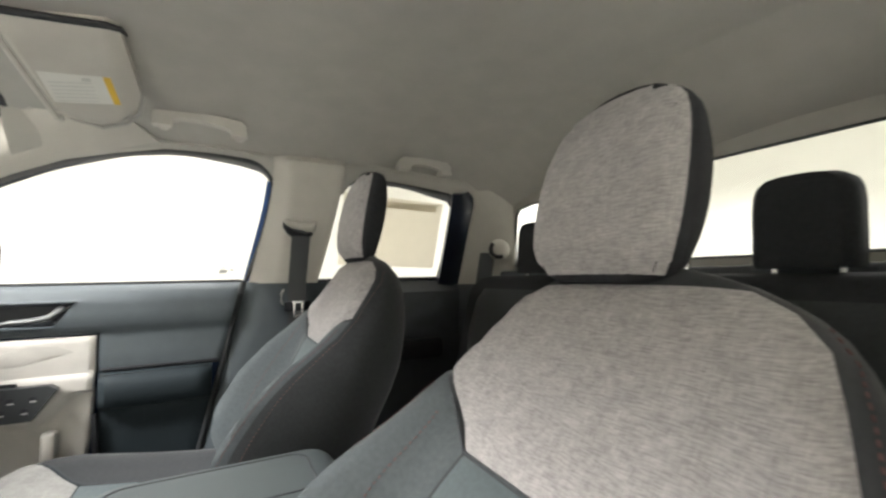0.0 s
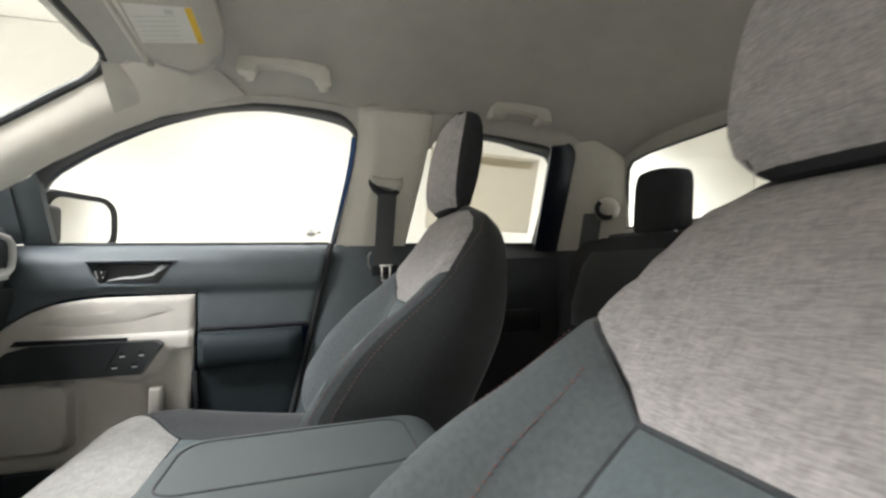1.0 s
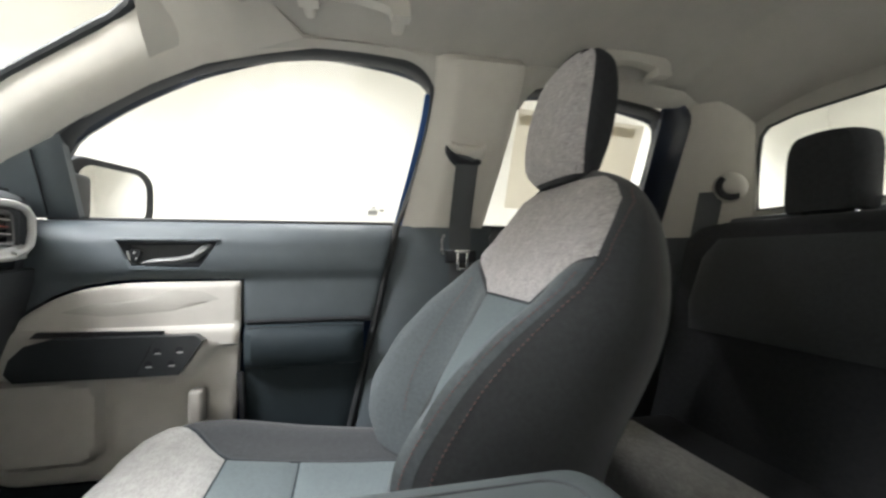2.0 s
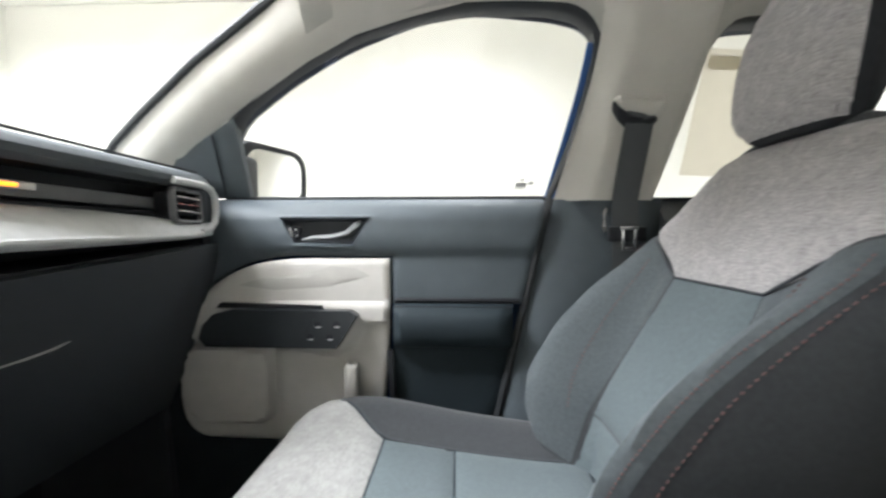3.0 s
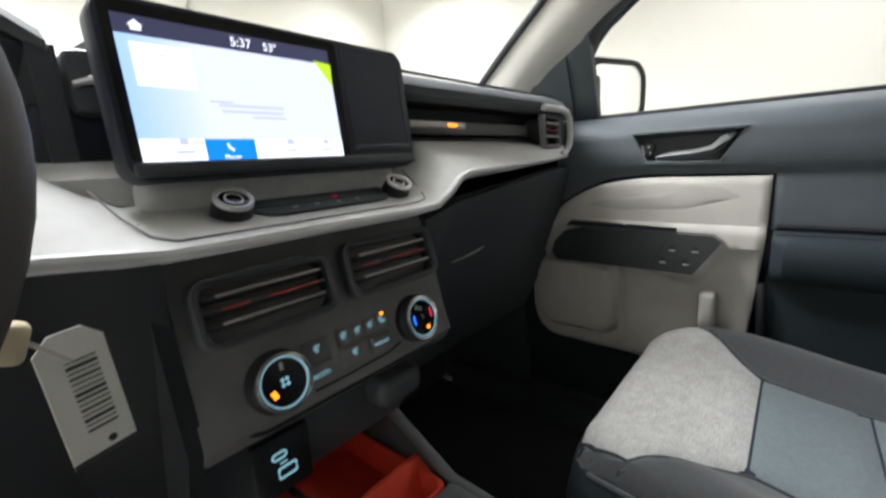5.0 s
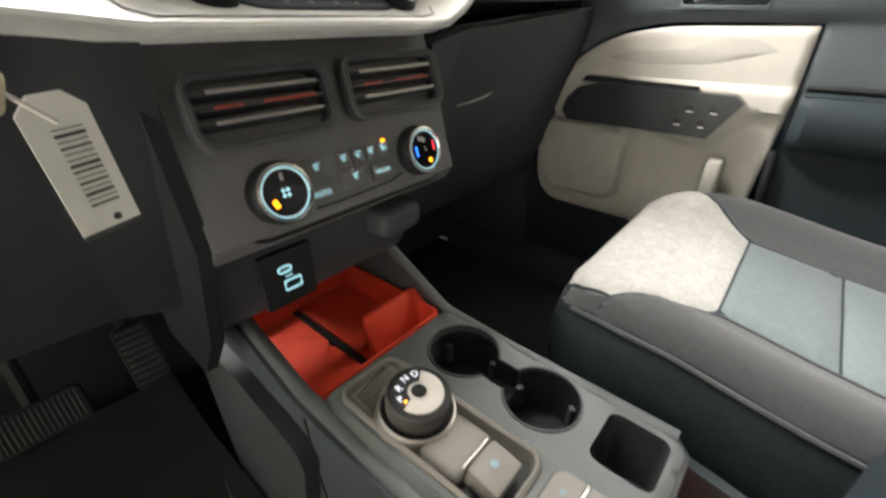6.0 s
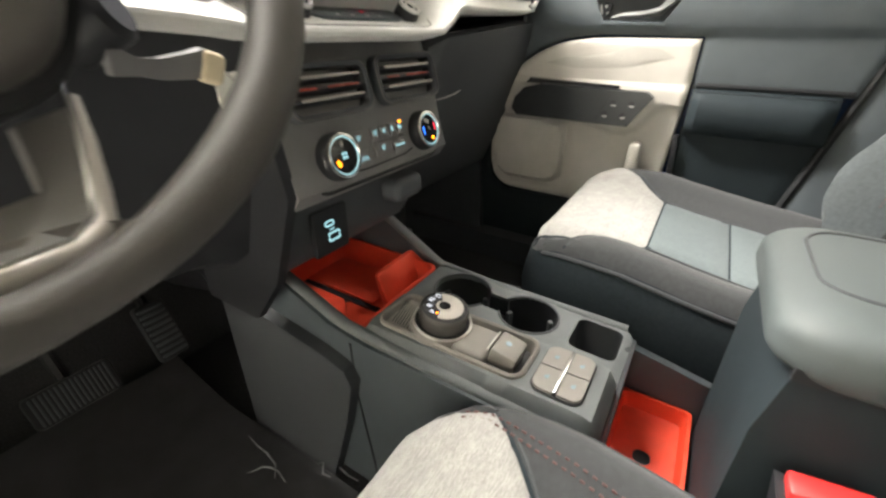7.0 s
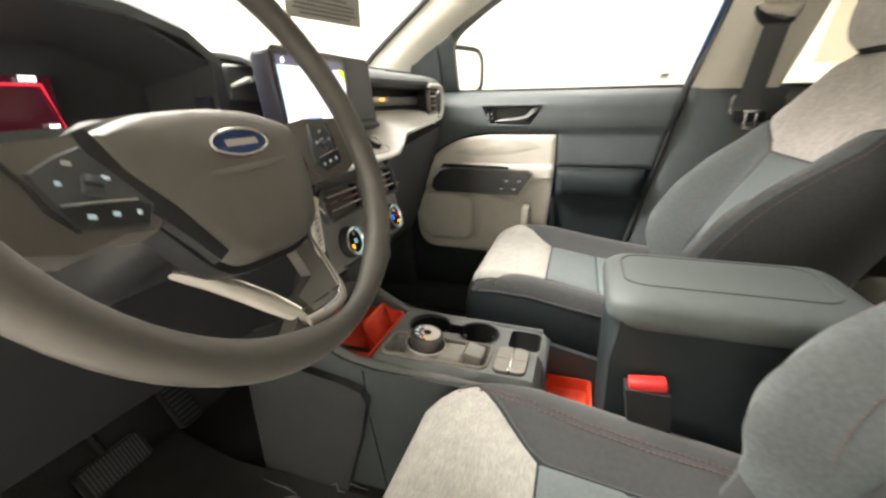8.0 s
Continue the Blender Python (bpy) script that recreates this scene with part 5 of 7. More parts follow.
part("climate_rim", tube([stack(a, b, 0.004) for a, b in rrect(0.236, 0.066, 0.024, 6, -0.002, -0.001)], 0.0025, 8, True), M["blk"], dash)


def dial(name, x, marks):
    k = part(name, lathe([(0.0255, 0.004), (0.0255, 0.014), (0.0235, 0.021), (0.0215, 0.0225)], STK @ pose(x, 0, 0), 36), M["blk"], dash, "black rotary dial with a chrome ring")
    part("chrome_ring", lathe([(0.0232, 0.0218), (0.0232, 0.0240), (0.0205, 0.0247), (0.0197, 0.0228)], STK @ pose(x, 0, 0), 36), M["chrome"], k, "chrome ring")
    part("light_ring", lathe([(0.0196, 0.0226), (0.0196, 0.0234), (0.0189, 0.0234), (0.0189, 0.0226)], STK @ pose(x, 0, 0), 36), M["cyan"], k, "pale cyan lit ring")
    part("dial_face", lathe([(0.0188, 0.0215), (0.0180, 0.0228), (0.0005, 0.0230)], STK @ pose(x, 0, 0), 30), M["gloss"], k)
    for (a, b, w, h, mt, rot) in marks:
        part("dial_mark", rbox(stack(x + a, b, 0.0236), (w, h, 0.0006), 0.0002, 1, (STK.to_3x3().to_4x4() @ pose(0, 0, 0, 0, 0, rot))), M[mt], k, "lit dial mark")
    return k


dial("fan_dial", -0.081, [(-0.0105, -0.0065, 0.0042, 0.0065, "amber", 20), (-0.002, 0.002, 0.003, 0.003, "cyan", 30), (0.002, 0.002, 0.003, 0.003, "cyan", 60), (-0.002, -0.002, 0.003, 0.003, "cyan", 60), (0.002, -0.002, 0.003, 0.003, "cyan", 30), (0.0, 0.0125, 0.003, 0.006, "satin", 0)])
dial("temperature_dial", 0.078, [(0.004, -0.0115, 0.0045, 0.004, "amber", 0), (-0.0125, 0.0, 0.0025, 0.010, "led_blue", 0), (0.0125, 0.002, 0.0025, 0.010, "led_red", 0), (-0.003, 0.011, 0.010, 0.0045, "satin", -25), (0.0, 0.001, 0.0015, 0.005, "satin", 20)])
SR = STK.to_3x3().to_4x4()
for bx, by, bw, bh in ((-0.041, 0.011, 0.026, 0.018), (-0.041, -0.010, 0.026, 0.018), (-0.012, 0.012, 0.015, 0.016), (0.0045, 0.012, 0.015, 0.016), (0.020, 0.012, 0.013, 0.016), (0.0345, 0.013, 0.013, 0.016), (-0.004, -0.006, 0.032, 0.016), (0.028, -0.008, 0.026, 0.016)):
    b = part("climate_button", rbox(stack(bx, by, 0.0085), (bw, bh, 0.004), 0.0012, 2, SR), M["stackp"], dash)
    if not (by < -0.009 and bw > 0.025) and not (bx > 0.027 and by < 0):
        ico = join(rbox(stack(bx - 0.0015, by + 0.001, 0.0107), (0.005, 0.0011, 0.0004), 0, 1, SR), rbox(stack(bx - 0.001, by - 0.0012, 0.0107), (0.0036, 0.0011, 0.0004), 0, 1, SR), rbox(stack(bx, by + 0.0030, 0.0107), (0.0062, 0.0009, 0.0004), 0, 1, SR))
        part("button_icon", ico, M["cyan"], b, "lit cyan icon", smooth=False)
part("button_light", rbox(stack(0.036, 0.019, 0.0108), (0.005, 0.003, 0.0006), 0.0002, 1, SR), M["amber"], dash, "amber indicator")
text("button_text", "AUTO", 0.0062, STK @ pose(-0.043, -0.011, 0.0107), M["cyan"], dash)
text("button_text", "MAX A/C", 0.0048, STK @ pose(0.028, -0.008, 0.0107), M["cyan"], dash)
text("button_text", "A/C", 0.0046, STK @ pose(0.036, 0.0115, 0.0107), M["cyan"], dash)
part("panel_groove", tube([stack(-0.052, -0.022, 0.0078), stack(-0.03, -0.0225, 0.0078), stack(0.035, -0.021, 0.0078), stack(0.052, -0.017, 0.0078)], 0.0014, 6), M["blk"], dash)
# lower stack with sockets
part("lower_housing", prism([(0.650, 0.470), (0.640, 0.450), (0.640, 0.395), (0.655, 0.372), (0.76, 0.36), (0.76, 0.47)], "x", -0.150, 0.090, 0.006, 2), M["char"], dash, "dark grey lower housing")
part("stack_step", rbox((0.062, 0.632, 0.428), (0.062, 0.044, 0.034), 0.012, 4), M["char"], dash)
port = part("charge_port_panel", rbox((-0.072, 0.637, 0.409), (0.056, 0.008, 0.060), 0.004), M["blk"], dash, "black charging socket panel")
LP = pose(0, 0.6325, 0, 90, 0, 0)
part("charge_port", tube([LP @ Vector((a, b, 0)) for a, b in rrect(0.013, 0.006, 0.0028, 4, -0.076, 0.420)], 0.0011, 6, True), M["cyan"], port, "cyan lit socket")
part("charge_port", tube([LP @ Vector((a, b, 0)) for a, b in rrect(0.017, 0.010, 0.002, 4, -0.070, 0.402)], 0.0012, 6, True), M["cyan"], port, "cyan lit socket")
part("port_mark", rbox((-0.073, 0.6325, 0.4118), (0.007, 0.0006, 0.0015), 0, 1), M["cyan"], port)

# display housing
BEZ = pose(0.001, 0.658, 0.735, 90 - 6, 0, 0)


def bez(a, b, d=0.0):
    return BEZ @ Vector((a, b, d))


rows = [[bez(a, b, z) for a, b in rrect(0.284 * k, 0.126 * k, 0.014, 6, 0, -0.005)] for k, z in ((0.97, -0.030), (1.0, -0.022), (1.0, -0.001), (0.99, 0.003))]
disp = part("display_housing", loft(rows), M["housing"], dash, "black display housing")
part("display_lower_lip", rbox(bez(-0.002, -0.060, 0.007), (0.272, 0.010, 0.010), 0.003, 2, BEZ.to_3x3().to_4x4()), M["char"], disp)
part("display_glass", loft([[bez(a, b, z) for a, b in rrect(0.186, 0.108, 0.004, 3, -0.044, 0.0)] for z in (0.0032, 0.0040)]), M["gloss"], disp, "gloss black display glass", smooth=False)
CB = 0.0045
def rect(name, x0, z0, x1, z1, mat, d=CB, label=""):
    return part(name, loft([[bez(a, b, z) for a, b in ((x0, z0), (x1, z0), (x1, z1), (x0, z1))] for z in (d - 0.0003, d)]), mat, disp, label, smooth=False)
SX0, SX1, SZ0, SZ1 = -0.131, 0.039, -0.0560, 0.032
rect("display_status_bar", SX0, SZ1, SX1, SZ1 + 0.0130, M["scr_bar"], CB, "dark status bar")
rect("display_wallpaper", SX0, SZ0, SX1, SZ1, M["scr_blue"], CB, "pale blue lit screen")
rect("display_menu_bar", SX0, SZ0, SX1, SZ0 + 0.0175, M["scr_white"], CB + 0.0003, "white menu bar")
rect("display_card", -0.1236, -0.002, -0.0855, 0.027, M["scr_white"], CB + 0.0003, "white card")
rect("display_button", -0.0885, SZ0, -0.0495, SZ0 + 0.0175, M["scr_btn"], CB + 0.0006, "blue lit button")
tri_bm = prism([(0.0216, 0.0337), (0.0400, 0.0320), (0.0385, 0.012)], "z", CB + 0.0003, CB + 0.0006)
bmesh.ops.transform(tri_bm, matrix=BEZ, verts=tri_bm.verts)
part("display_corner", tri_bm, M["scr_green"], disp, "green corner mark", smooth=False)
BT = BEZ @ pose(0, 0, CB + 0.0008)
text("display_text", "5:37", 0.0102, BT @ pose(-0.0455, SZ1 + 0.0060, 0), M["scr_white"], disp)
text("display_text", "53°", 0.0092, BT @ pose(-0.0205, SZ1 + 0.0060, 0), M["scr_white"], disp)
text("display_text", "Phone", 0.0050, BT @ pose(-0.0695, SZ0 + 0.0035, 0), M["scr_white"], disp)
text("display_text", "Add Phone", 0.0050, BT @ pose(-0.1045, 0.0035, 0), M["scr_grey"], disp)
house = prism([(-0.1225, SZ1 + 0.0062), (-0.1178, SZ1 + 0.0100), (-0.1130, SZ1 + 0.0062), (-0.1145, SZ1 + 0.0062), (-0.1145, SZ1 + 0.003), (-0.1210, SZ1 + 0.003), (-0.1210, SZ1 + 0.0062)], "z", CB + 0.0004, CB + 0.0008)
bmesh.ops.transform(house, matrix=BEZ, verts=house.verts)
part("display_icon", house, M["scr_white"], disp, "white home icon", smooth=False)
part("display_icon", tube([bez(-0.0722, SZ0 + 0.0140, CB + 0.0008), bez(-0.0707, SZ0 + 0.0108, CB + 0.0008), bez(-0.0677, SZ0 + 0.0085, CB + 0.0008)], 0.0009, 6), M["scr_white"], disp)
for x0, z0, w, h in ((-0.1045, 0.0200, 0.010, 0.0010), (-0.1060, 0.0165, 0.012, 0.0010), (-0.1035, 0.0130, 0.009, 0.0010), (-0.070, -0.010, 0.018, 0.0016), (-0.045, -0.0125, 0.055, 0.0022), (-0.045, -0.0170, 0.052, 0.0022), (-0.032, -0.0210, 0.030, 0.0018), (-0.103, -0.048, 0.013, 0.0022), (-0.103, -0.0405, 0.006, 0.005), (-0.017, -0.048, 0.010, 0.0022), (-0.017, -0.041, 0.007, 0.0045), (0.020, -0.048, 0.013, 0.0022), (0.020, -0.041, 0.006, 0.004)):
    rect("display_bar", x0 - w / 2, z0 - h / 2, x0 + w / 2, z0 + h / 2, M["scr_grey"] if z0 > 0 else M["scr_faint"], CB + 0.0009)
# cubby beside the glass
cub = bmesh.new()
oa = [bez(a, b, 0.0035) for a, b in ((0.055, -0.048), (0.132, -0.048), (0.132, 0.052), (0.055, 0.052))]
ob_ = [bez(a, b, -0.020) for a, b in ((0.060, -0.042), (0.128, -0.042), (0.128, 0.048), (0.060, 0.048))]
va, vb = [cub.verts.new(p) for p in oa], [cub.verts.new(p) for p in ob_]
for i in range(4):
    cub.faces.new((va[i - 1], va[i], vb[i], vb[i - 1]))
cub.faces.new(vb)
part("display_cubby", cub, M["char"], disp, "dark open cubby", smooth=False)
part("cubby_ledge", rbox(bez(0.094, -0.046, 0.006), (0.078, 0.004, 0.006), 0.001, 1, BEZ.to_3x3().to_4x4()), M["slate"], disp)
# knobs and key row on the shelf
SHF = pose(0, 0.640, 0.6385, 18, 0, 0)
TIP = pose(0, 0, 0.0020, 15, 0, 0)
for nm, x, r in (("volume_knob", -0.080, 0.0142), ("tune_knob", 0.098, 0.0138)):
    kn = part(nm, lathe([(r * 1.12, -0.018), (r * 1.10, 0.000), (r * 1.04, 0.010), (r * 0.96, 0.0125)], SHF @ pose(x, 0.0, 0.0) @ TIP, 32), M["blk"], dash, "black rotary knob with a satin ring")
    part("knob_ring", lathe([(r * 1.06, 0.0110), (r * 1.04, 0.0138), (r * 0.99, 0.0146), (r * 0.83, 0.0143), (r * 0.79, 0.0125)], SHF @ pose(x, 0.0, 0.0) @ TIP, 32), M["rim_silver"], kn, "satin silver ring")
    part("knob_face", lathe([(r * 0.80, 0.0125), (r * 0.3, 0.0130), (0.0005, 0.0130)], SHF @ pose(x, 0.0, 0.0) @ TIP, 28), M["gloss"], kn)
    part("knob_mark", lathe([(r * 0.50, 0.0128), (r * 0.50, 0.0136), (r * 0.42, 0.0136), (r * 0.42, 0.0128)], SHF @ pose(x, 0.0, 0.0) @ TIP, 24, False), M["rim_silver"], kn)
key = [(-0.064, -0.006), (-0.056, -0.014), (-0.044, -0.017), (0.066, -0.014), (0.078, -0.010), (0.086, 0.000), (0.086, 0.018), (-0.064, 0.018)]
kb = prism(key, "z", -0.006, 0.0022, 0.001, 1)
bmesh.ops.transform(kb, matrix=SHF, verts=kb.verts)
keyrow = part("key_strip", kb, M["slate"], dash, "dark strip of media keys")
part("key_split", rbox(SHF @ Vector((0.010, 0.001, 0.0023)), (0.150, 0.0010, 0.0006), 0, 1, SHF.to_3x3().to_4x4()), M["blk"], keyrow)
for x in (-0.028, -0.006, 0.018, 0.040):
    part("key_mark", rbox(SHF @ Vector((x, -0.006, 0.0024)), (0.005, 0.0018, 0.0005), 0, 1, SHF.to_3x3().to_4x4()), M["satin"], keyrow)
part("hazard_mark", rbox(SHF @ Vector((0.022, 0.0065, 0.0024)), (0.005, 0.0026, 0.0005), 0, 1, SHF.to_3x3().to_4x4()), M["led_red"], keyrow, "red hazard mark")

# open tray and glovebox under the band
part("tray_recess", strip([(0.13, [(0.625, 0.622), (0.72, 0.630), (0.73, 0.618), (0.640, 0.598)]), (0.20, [(0.640, 0.652), (0.73, 0.640), (0.73, 0.622), (0.655, 0.615)]), (0.64, [(0.700, 0.668), (0.76, 0.660), (0.76, 0.645), (0.700, 0.642)])], 0.004, 4), M["blk"], dash, "black open tray")
glove = [(0.13, [(0.640, 0.606), (0.650, 0.560), (0.690, 0.480), (0.74, 0.40), (0.80, 0.30)]), (0.22, [(0.660, 0.620), (0.690, 0.560), (0.725, 0.49), (0.765, 0.40), (0.82, 0.30)]), (0.69, [(0.703, 0.646), (0.720, 0.570), (0.745, 0.49), (0.775, 0.40), (0.82, 0.30)])]
part("glovebox_lid", strip(glove, 0.012, 5), M["char"], dash, "charcoal glovebox lid")
# Thin satin tube stands for the highlight along the latch.
part("glovebox_latch_glint", tube([(0.262, 0.6985, 0.515), (0.300, 0.7005, 0.5155), (0.335, 0.7020, 0.518), (0.358, 0.7035, 0.522)], [0.001, 0.0016, 0.0018, 0.001], 8), M["satin"], dash, "bright line for the highlight on the glovebox latch")
part("under_dash", strip([(-0.72, [(0.84, 0.43), (0.95, 0.42), (1.12, 0.40)]), (-0.16, [(0.84, 0.43), (0.95, 0.42), (1.12, 0.40)]), (-0.13, [(0.82, 0.30), (0.95, 0.27), (1.12, 0.27)]), (0.70, [(0.82, 0.30), (0.95, 0.27), (1.12, 0.27)])], 0.01, 2), M["blk"], dash)
part("end_cap", prism([(0.72, 0.78), (0.70, 0.70), (0.71, 0.64), (0.74, 0.50), (0.82, 0.30), (1.14, 0.27), (1.14, 0.79)], "x", 0.660, 0.70, 0.004), M["char"], dash)

# driver's side: hood, cluster, knee panel
hood = []
for x, zt in ((-0.64, 0.790), (-0.60, 0.812), (-0.50, 0.832), (-0.38, 0.838), (-0.27, 0.832), (-0.20, 0.815), (-0.155, 0.785)):
    hood.append((x, [(1.14, 0.795), (0.95, zt - 0.01), (0.80, zt), (0.735, zt - 0.004), (0.722, zt - 0.014), (0.730, zt - 0.022)]))
part("cluster_hood", strip(hood, 0.006, 3), M["slate_dash"], dash, "slate grey cluster hood")
part("cluster_recess", strip([(-0.62, [(0.730, 0.790), (0.86, 0.770), (0.86, 0.66), (0.73, 0.655)]), (-0.50, [(0.730, 0.815), (0.86, 0.790), (0.86, 0.66), (0.73, 0.655)]), (-0.27, [(0.730, 0.812), (0.86, 0.790), (0.86, 0.66), (0.73, 0.655)]), (-0.16, [(0.735, 0.768), (0.86, 0.745), (0.86, 0.66), (0.73, 0.655)])], 0.004, 3), M["char"], dash, "dark instrument recess")
part("hood_cheek", prism([(0.728, 0.770), (0.728, 0.665), (0.86, 0.66), (0.86, 0.785)], "x", -0.166, -0.150, 0.004), M["char"], dash)
cl = part("cluster_display", rbox((-0.352, 0.845, 0.715), (0.13, 0.006, 0.072), 0.002), M["clus_red"], dash, "dark red lit cluster display")
part("cluster_outline", tube([(x, 0.840, z) for x, z in ((-0.40, 0.742), (-0.300, 0.742), (-0.286, 0.690), (-0.40, 0.688))], 0.0018, 6, True), M["led_red"], cl, "red lit outline")
part("cluster_mark", rbox((-0.312, 0.838, 0.748), (0.016, 0.001, 0.006), 0, 1), M["scr_white"], cl)
part("cluster_mark", rbox((-0.300, 0.838, 0.698), (0.010, 0.001, 0.004), 0, 1), M["scr_white"], cl)
part("driver_vent_bezel", rbox((-0.105, 0.742, 0.745), (0.085, 0.04, 0.05), 0.008, 2), M["char"], dash)
part("driver_vent_lower", rbox((-0.118, 0.752, 0.702), (0.110, 0.030, 0.056), 0.006, 2), M["housing"], dash)
part("shelf_corner", prism([(0.695, 0.640), (0.695, 0.672), (0.715, 0.684), (0.765, 0.688), (0.765, 0.640)], "x", -0.185, -0.062, 0.004), M["shelf"], dash, "pale grey shelf corner behind the display")
part("driver_vent_trim", tube([(-0.145, 0.720, 0.742), (-0.120, 0.717, 0.750), (-0.060, 0.717, 0.752)], [0.004, 0.007, 0.006], 8, flat=0.6), M["shelf"], dash)
part("driver_band", strip([(-0.70, band(0.73, 0.70, 0.66, 0.650)), (-0.30, band(0.72, 0.70, 0.63, 0.645)), (-0.250, band(0.713, 0.69, 0.624, 0.640))], 0.005), M["char"], dash)
part("driver_fascia", strip([(-0.70, [(0.70, 0.66), (0.66, 0.640), (0.665, 0.58), (0.69, 0.48), (0.710, 0.418), (0.735, 0.405), (0.86, 0.43)]), (-0.20, [(0.66, 0.655), (0.625, 0.630), (0.640, 0.57), (0.68, 0.48), (0.705, 0.398), (0.730, 0.385), (0.86, 0.43)]), (-0.142, [(0.64, 0.640), (0.610, 0.620), (0.620, 0.56), (0.65, 0.48), (0.68, 0.40), (0.72, 0.37), (0.86, 0.42)])], 0.010, 4), M["blk"], dash, "black knee panel")
part("stack_cheek", prism([(0.625, 0.600), (0.600, 0.48), (0.645, 0.37), (0.70, 0.30), (0.80, 0.30), (0.80, 0.6)], "x", -0.152, -0.140, 0.003), M["blk"], dash)


# ---------------------------------------------------------------- steering wheel
WH = pose(-0.385, 0.512, 0.703, 90 - 27, 0, 0)


def wpt(a, b, d=0.0):
    return WH @ Vector((a, b, d))


column = thing("steering_column", (-0.385, 0.62, 0.62), "dark steering column shroud with control stalks", "steering column")
part("shroud", loft([[WH @ Vector((a, b - 0.01, z)) for a, b in rrect(w, h, 0.03, 5)] for w, h, z in ((0.10, 0.085, -0.05), (0.125, 0.11, -0.075), (0.135, 0.125, -0.16), (0.13, 0.12, -0.30))]), M["blk"], column)
part("wiper_stalk", tube([wpt(0.05, 0.0, -0.08), wpt(0.11, 0.005, -0.085), wpt(0.150, 0.012, -0.085)], [0.007, 0.009, 0.008], 10), M["blk"], column)
part("shift_badge", rbox(wpt(0.105, 0.028, -0.075), (0.06, 0.016, 0.02), 0.005, 2, WH.to_3x3().to_4x4()), M["char"], column, "dark stalk end")
part("ignition_lock", lathe([(0.016, 0.0), (0.016, 0.03), (0.012, 0.034)], pose(-0.285, 0.585, 0.618, 60, 20, 30), 18), M["blk"], column, "black ignition lock")
wheel = thing("steering_wheel", (-0.385, 0.512, 0.703), "dark grey steering wheel with silver lower spoke trim", "steering wheel")
thin = [math.exp(-((i * 5 - 172) / 17) ** 2) for i in range(72)]
rim = tube([wpt((0.1725 + 0.003 * k) * math.sin(2 * math.pi * i / 72), (0.1705 + 0.003 * k) * math.cos(2 * math.pi * i / 72), -0.002 * k) for i, k in enumerate(thin)], [0.0138 - 0.0042 * k for k in thin], 16, True, 0.92, up=WH.to_3x3() @ Vector((0, 0, 1)))
part("rim", rim, M["rim_grip"], wheel, "charcoal wheel rim")
def hub(a, b, d=0.0):
    return WH @ Vector((a + 0.012, b - 0.026, d - 0.042))


padp = rounded([(-0.098, 0.036), (-0.062, 0.048), (-0.008, 0.0505), (0.040, 0.0455), (0.084, 0.030), (0.082, 0.010), (0.070, -0.030), (0.054, -0.060), (0.028, -0.073), (-0.040, -0.0705), (-0.056, -0.056), (-0.073, -0.018), (-0.091, 0.010)], ((-0.098, 0.036),), 2)
rows = [[hub(a * k, (b + 0.006) * k - 0.006, z) for a, b in padp] for k, z in ((0.90, -0.02), (0.99, 0.004), (1.0, 0.016), (0.985, 0.0225), (0.95, 0.0268), (0.88, 0.0300), (0.75, 0.0325), (0.55, 0.0345), (0.2, 0.036))]
part("airbag_pad", loft(rows), M["wheel"], wheel, "charcoal airbag cover")
part("pad_gap", loft([[hub(a * k, (b + 0.006) * k - 0.006, z) for a, b in padp] for k, z in ((1.0, -0.02), (1.075, 0.004), (1.075, 0.010), (1.0, 0.012))]), M["blk"], wheel, "black gap round the airbag cover")
part("pad_crease", tube([hub(-0.056, -0.002, 0.0300), hub(-0.035, -0.004, 0.0315), hub(-0.012, -0.005, 0.0322), hub(0.015, -0.004, 0.0318), hub(0.040, -0.002, 0.0308), hub(0.060, 0.001, 0.0290)], [0.001, 0.0050, 0.0062, 0.0062, 0.0050, 0.001], 12, flat=0.7), M["wheel"], wheel)
# Flat black piece laid on the spoke for the shade in the gap.
wedge = [(-0.095, 0.037), (-0.103, 0.036), (-0.101, 0.008), (-0.085, -0.020), (-0.070, -0.047), (-0.064, -0.060), (-0.054, -0.056), (-0.070, -0.018), (-0.088, 0.010)]
part("pad_gap_shade", loft([[hub(a, b, z) for a, b in wedge] for z in (0.020, 0.0280)]), M["blk"], wheel, "flat black wedge for the shaded gap beside the airbag cover")
part("pad_stamp", rbox(hub(0.036, -0.044, 0.0305), (0.020, 0.003, 0.001), 0.0004, 1, WH.to_3x3().to_4x4()), M["char"], wheel)
part("pad_stamp", rbox(hub(-0.052, 0.008, 0.0310), (0.013, 0.003, 0.001), 0.0004, 1, WH.to_3x3().to_4x4()), M["char"], wheel)
oval = [(0.028 * math.cos(2 * math.pi * i / 36), 0.0105 * math.sin(2 * math.pi * i / 36)) for i in range(36)]
bd = part("badge", loft([[hub(a, b + 0.015, z) for a, b in oval] for z in (0.030, 0.0372)]), M["badge"], wheel, "dark blue oval badge")
part("badge_ring", tube([hub(a, b + 0.015, 0.0372) for a, b in oval], 0.0013, 8, True), M["chrome"], bd, "chrome ring")
part("badge_bar", rbox(hub(0.001, 0.015, 0.0374), (0.032, 0.0052, 0.0008), 0.0003, 1, WH.to_3x3().to_4x4()), M["satin"], bd)
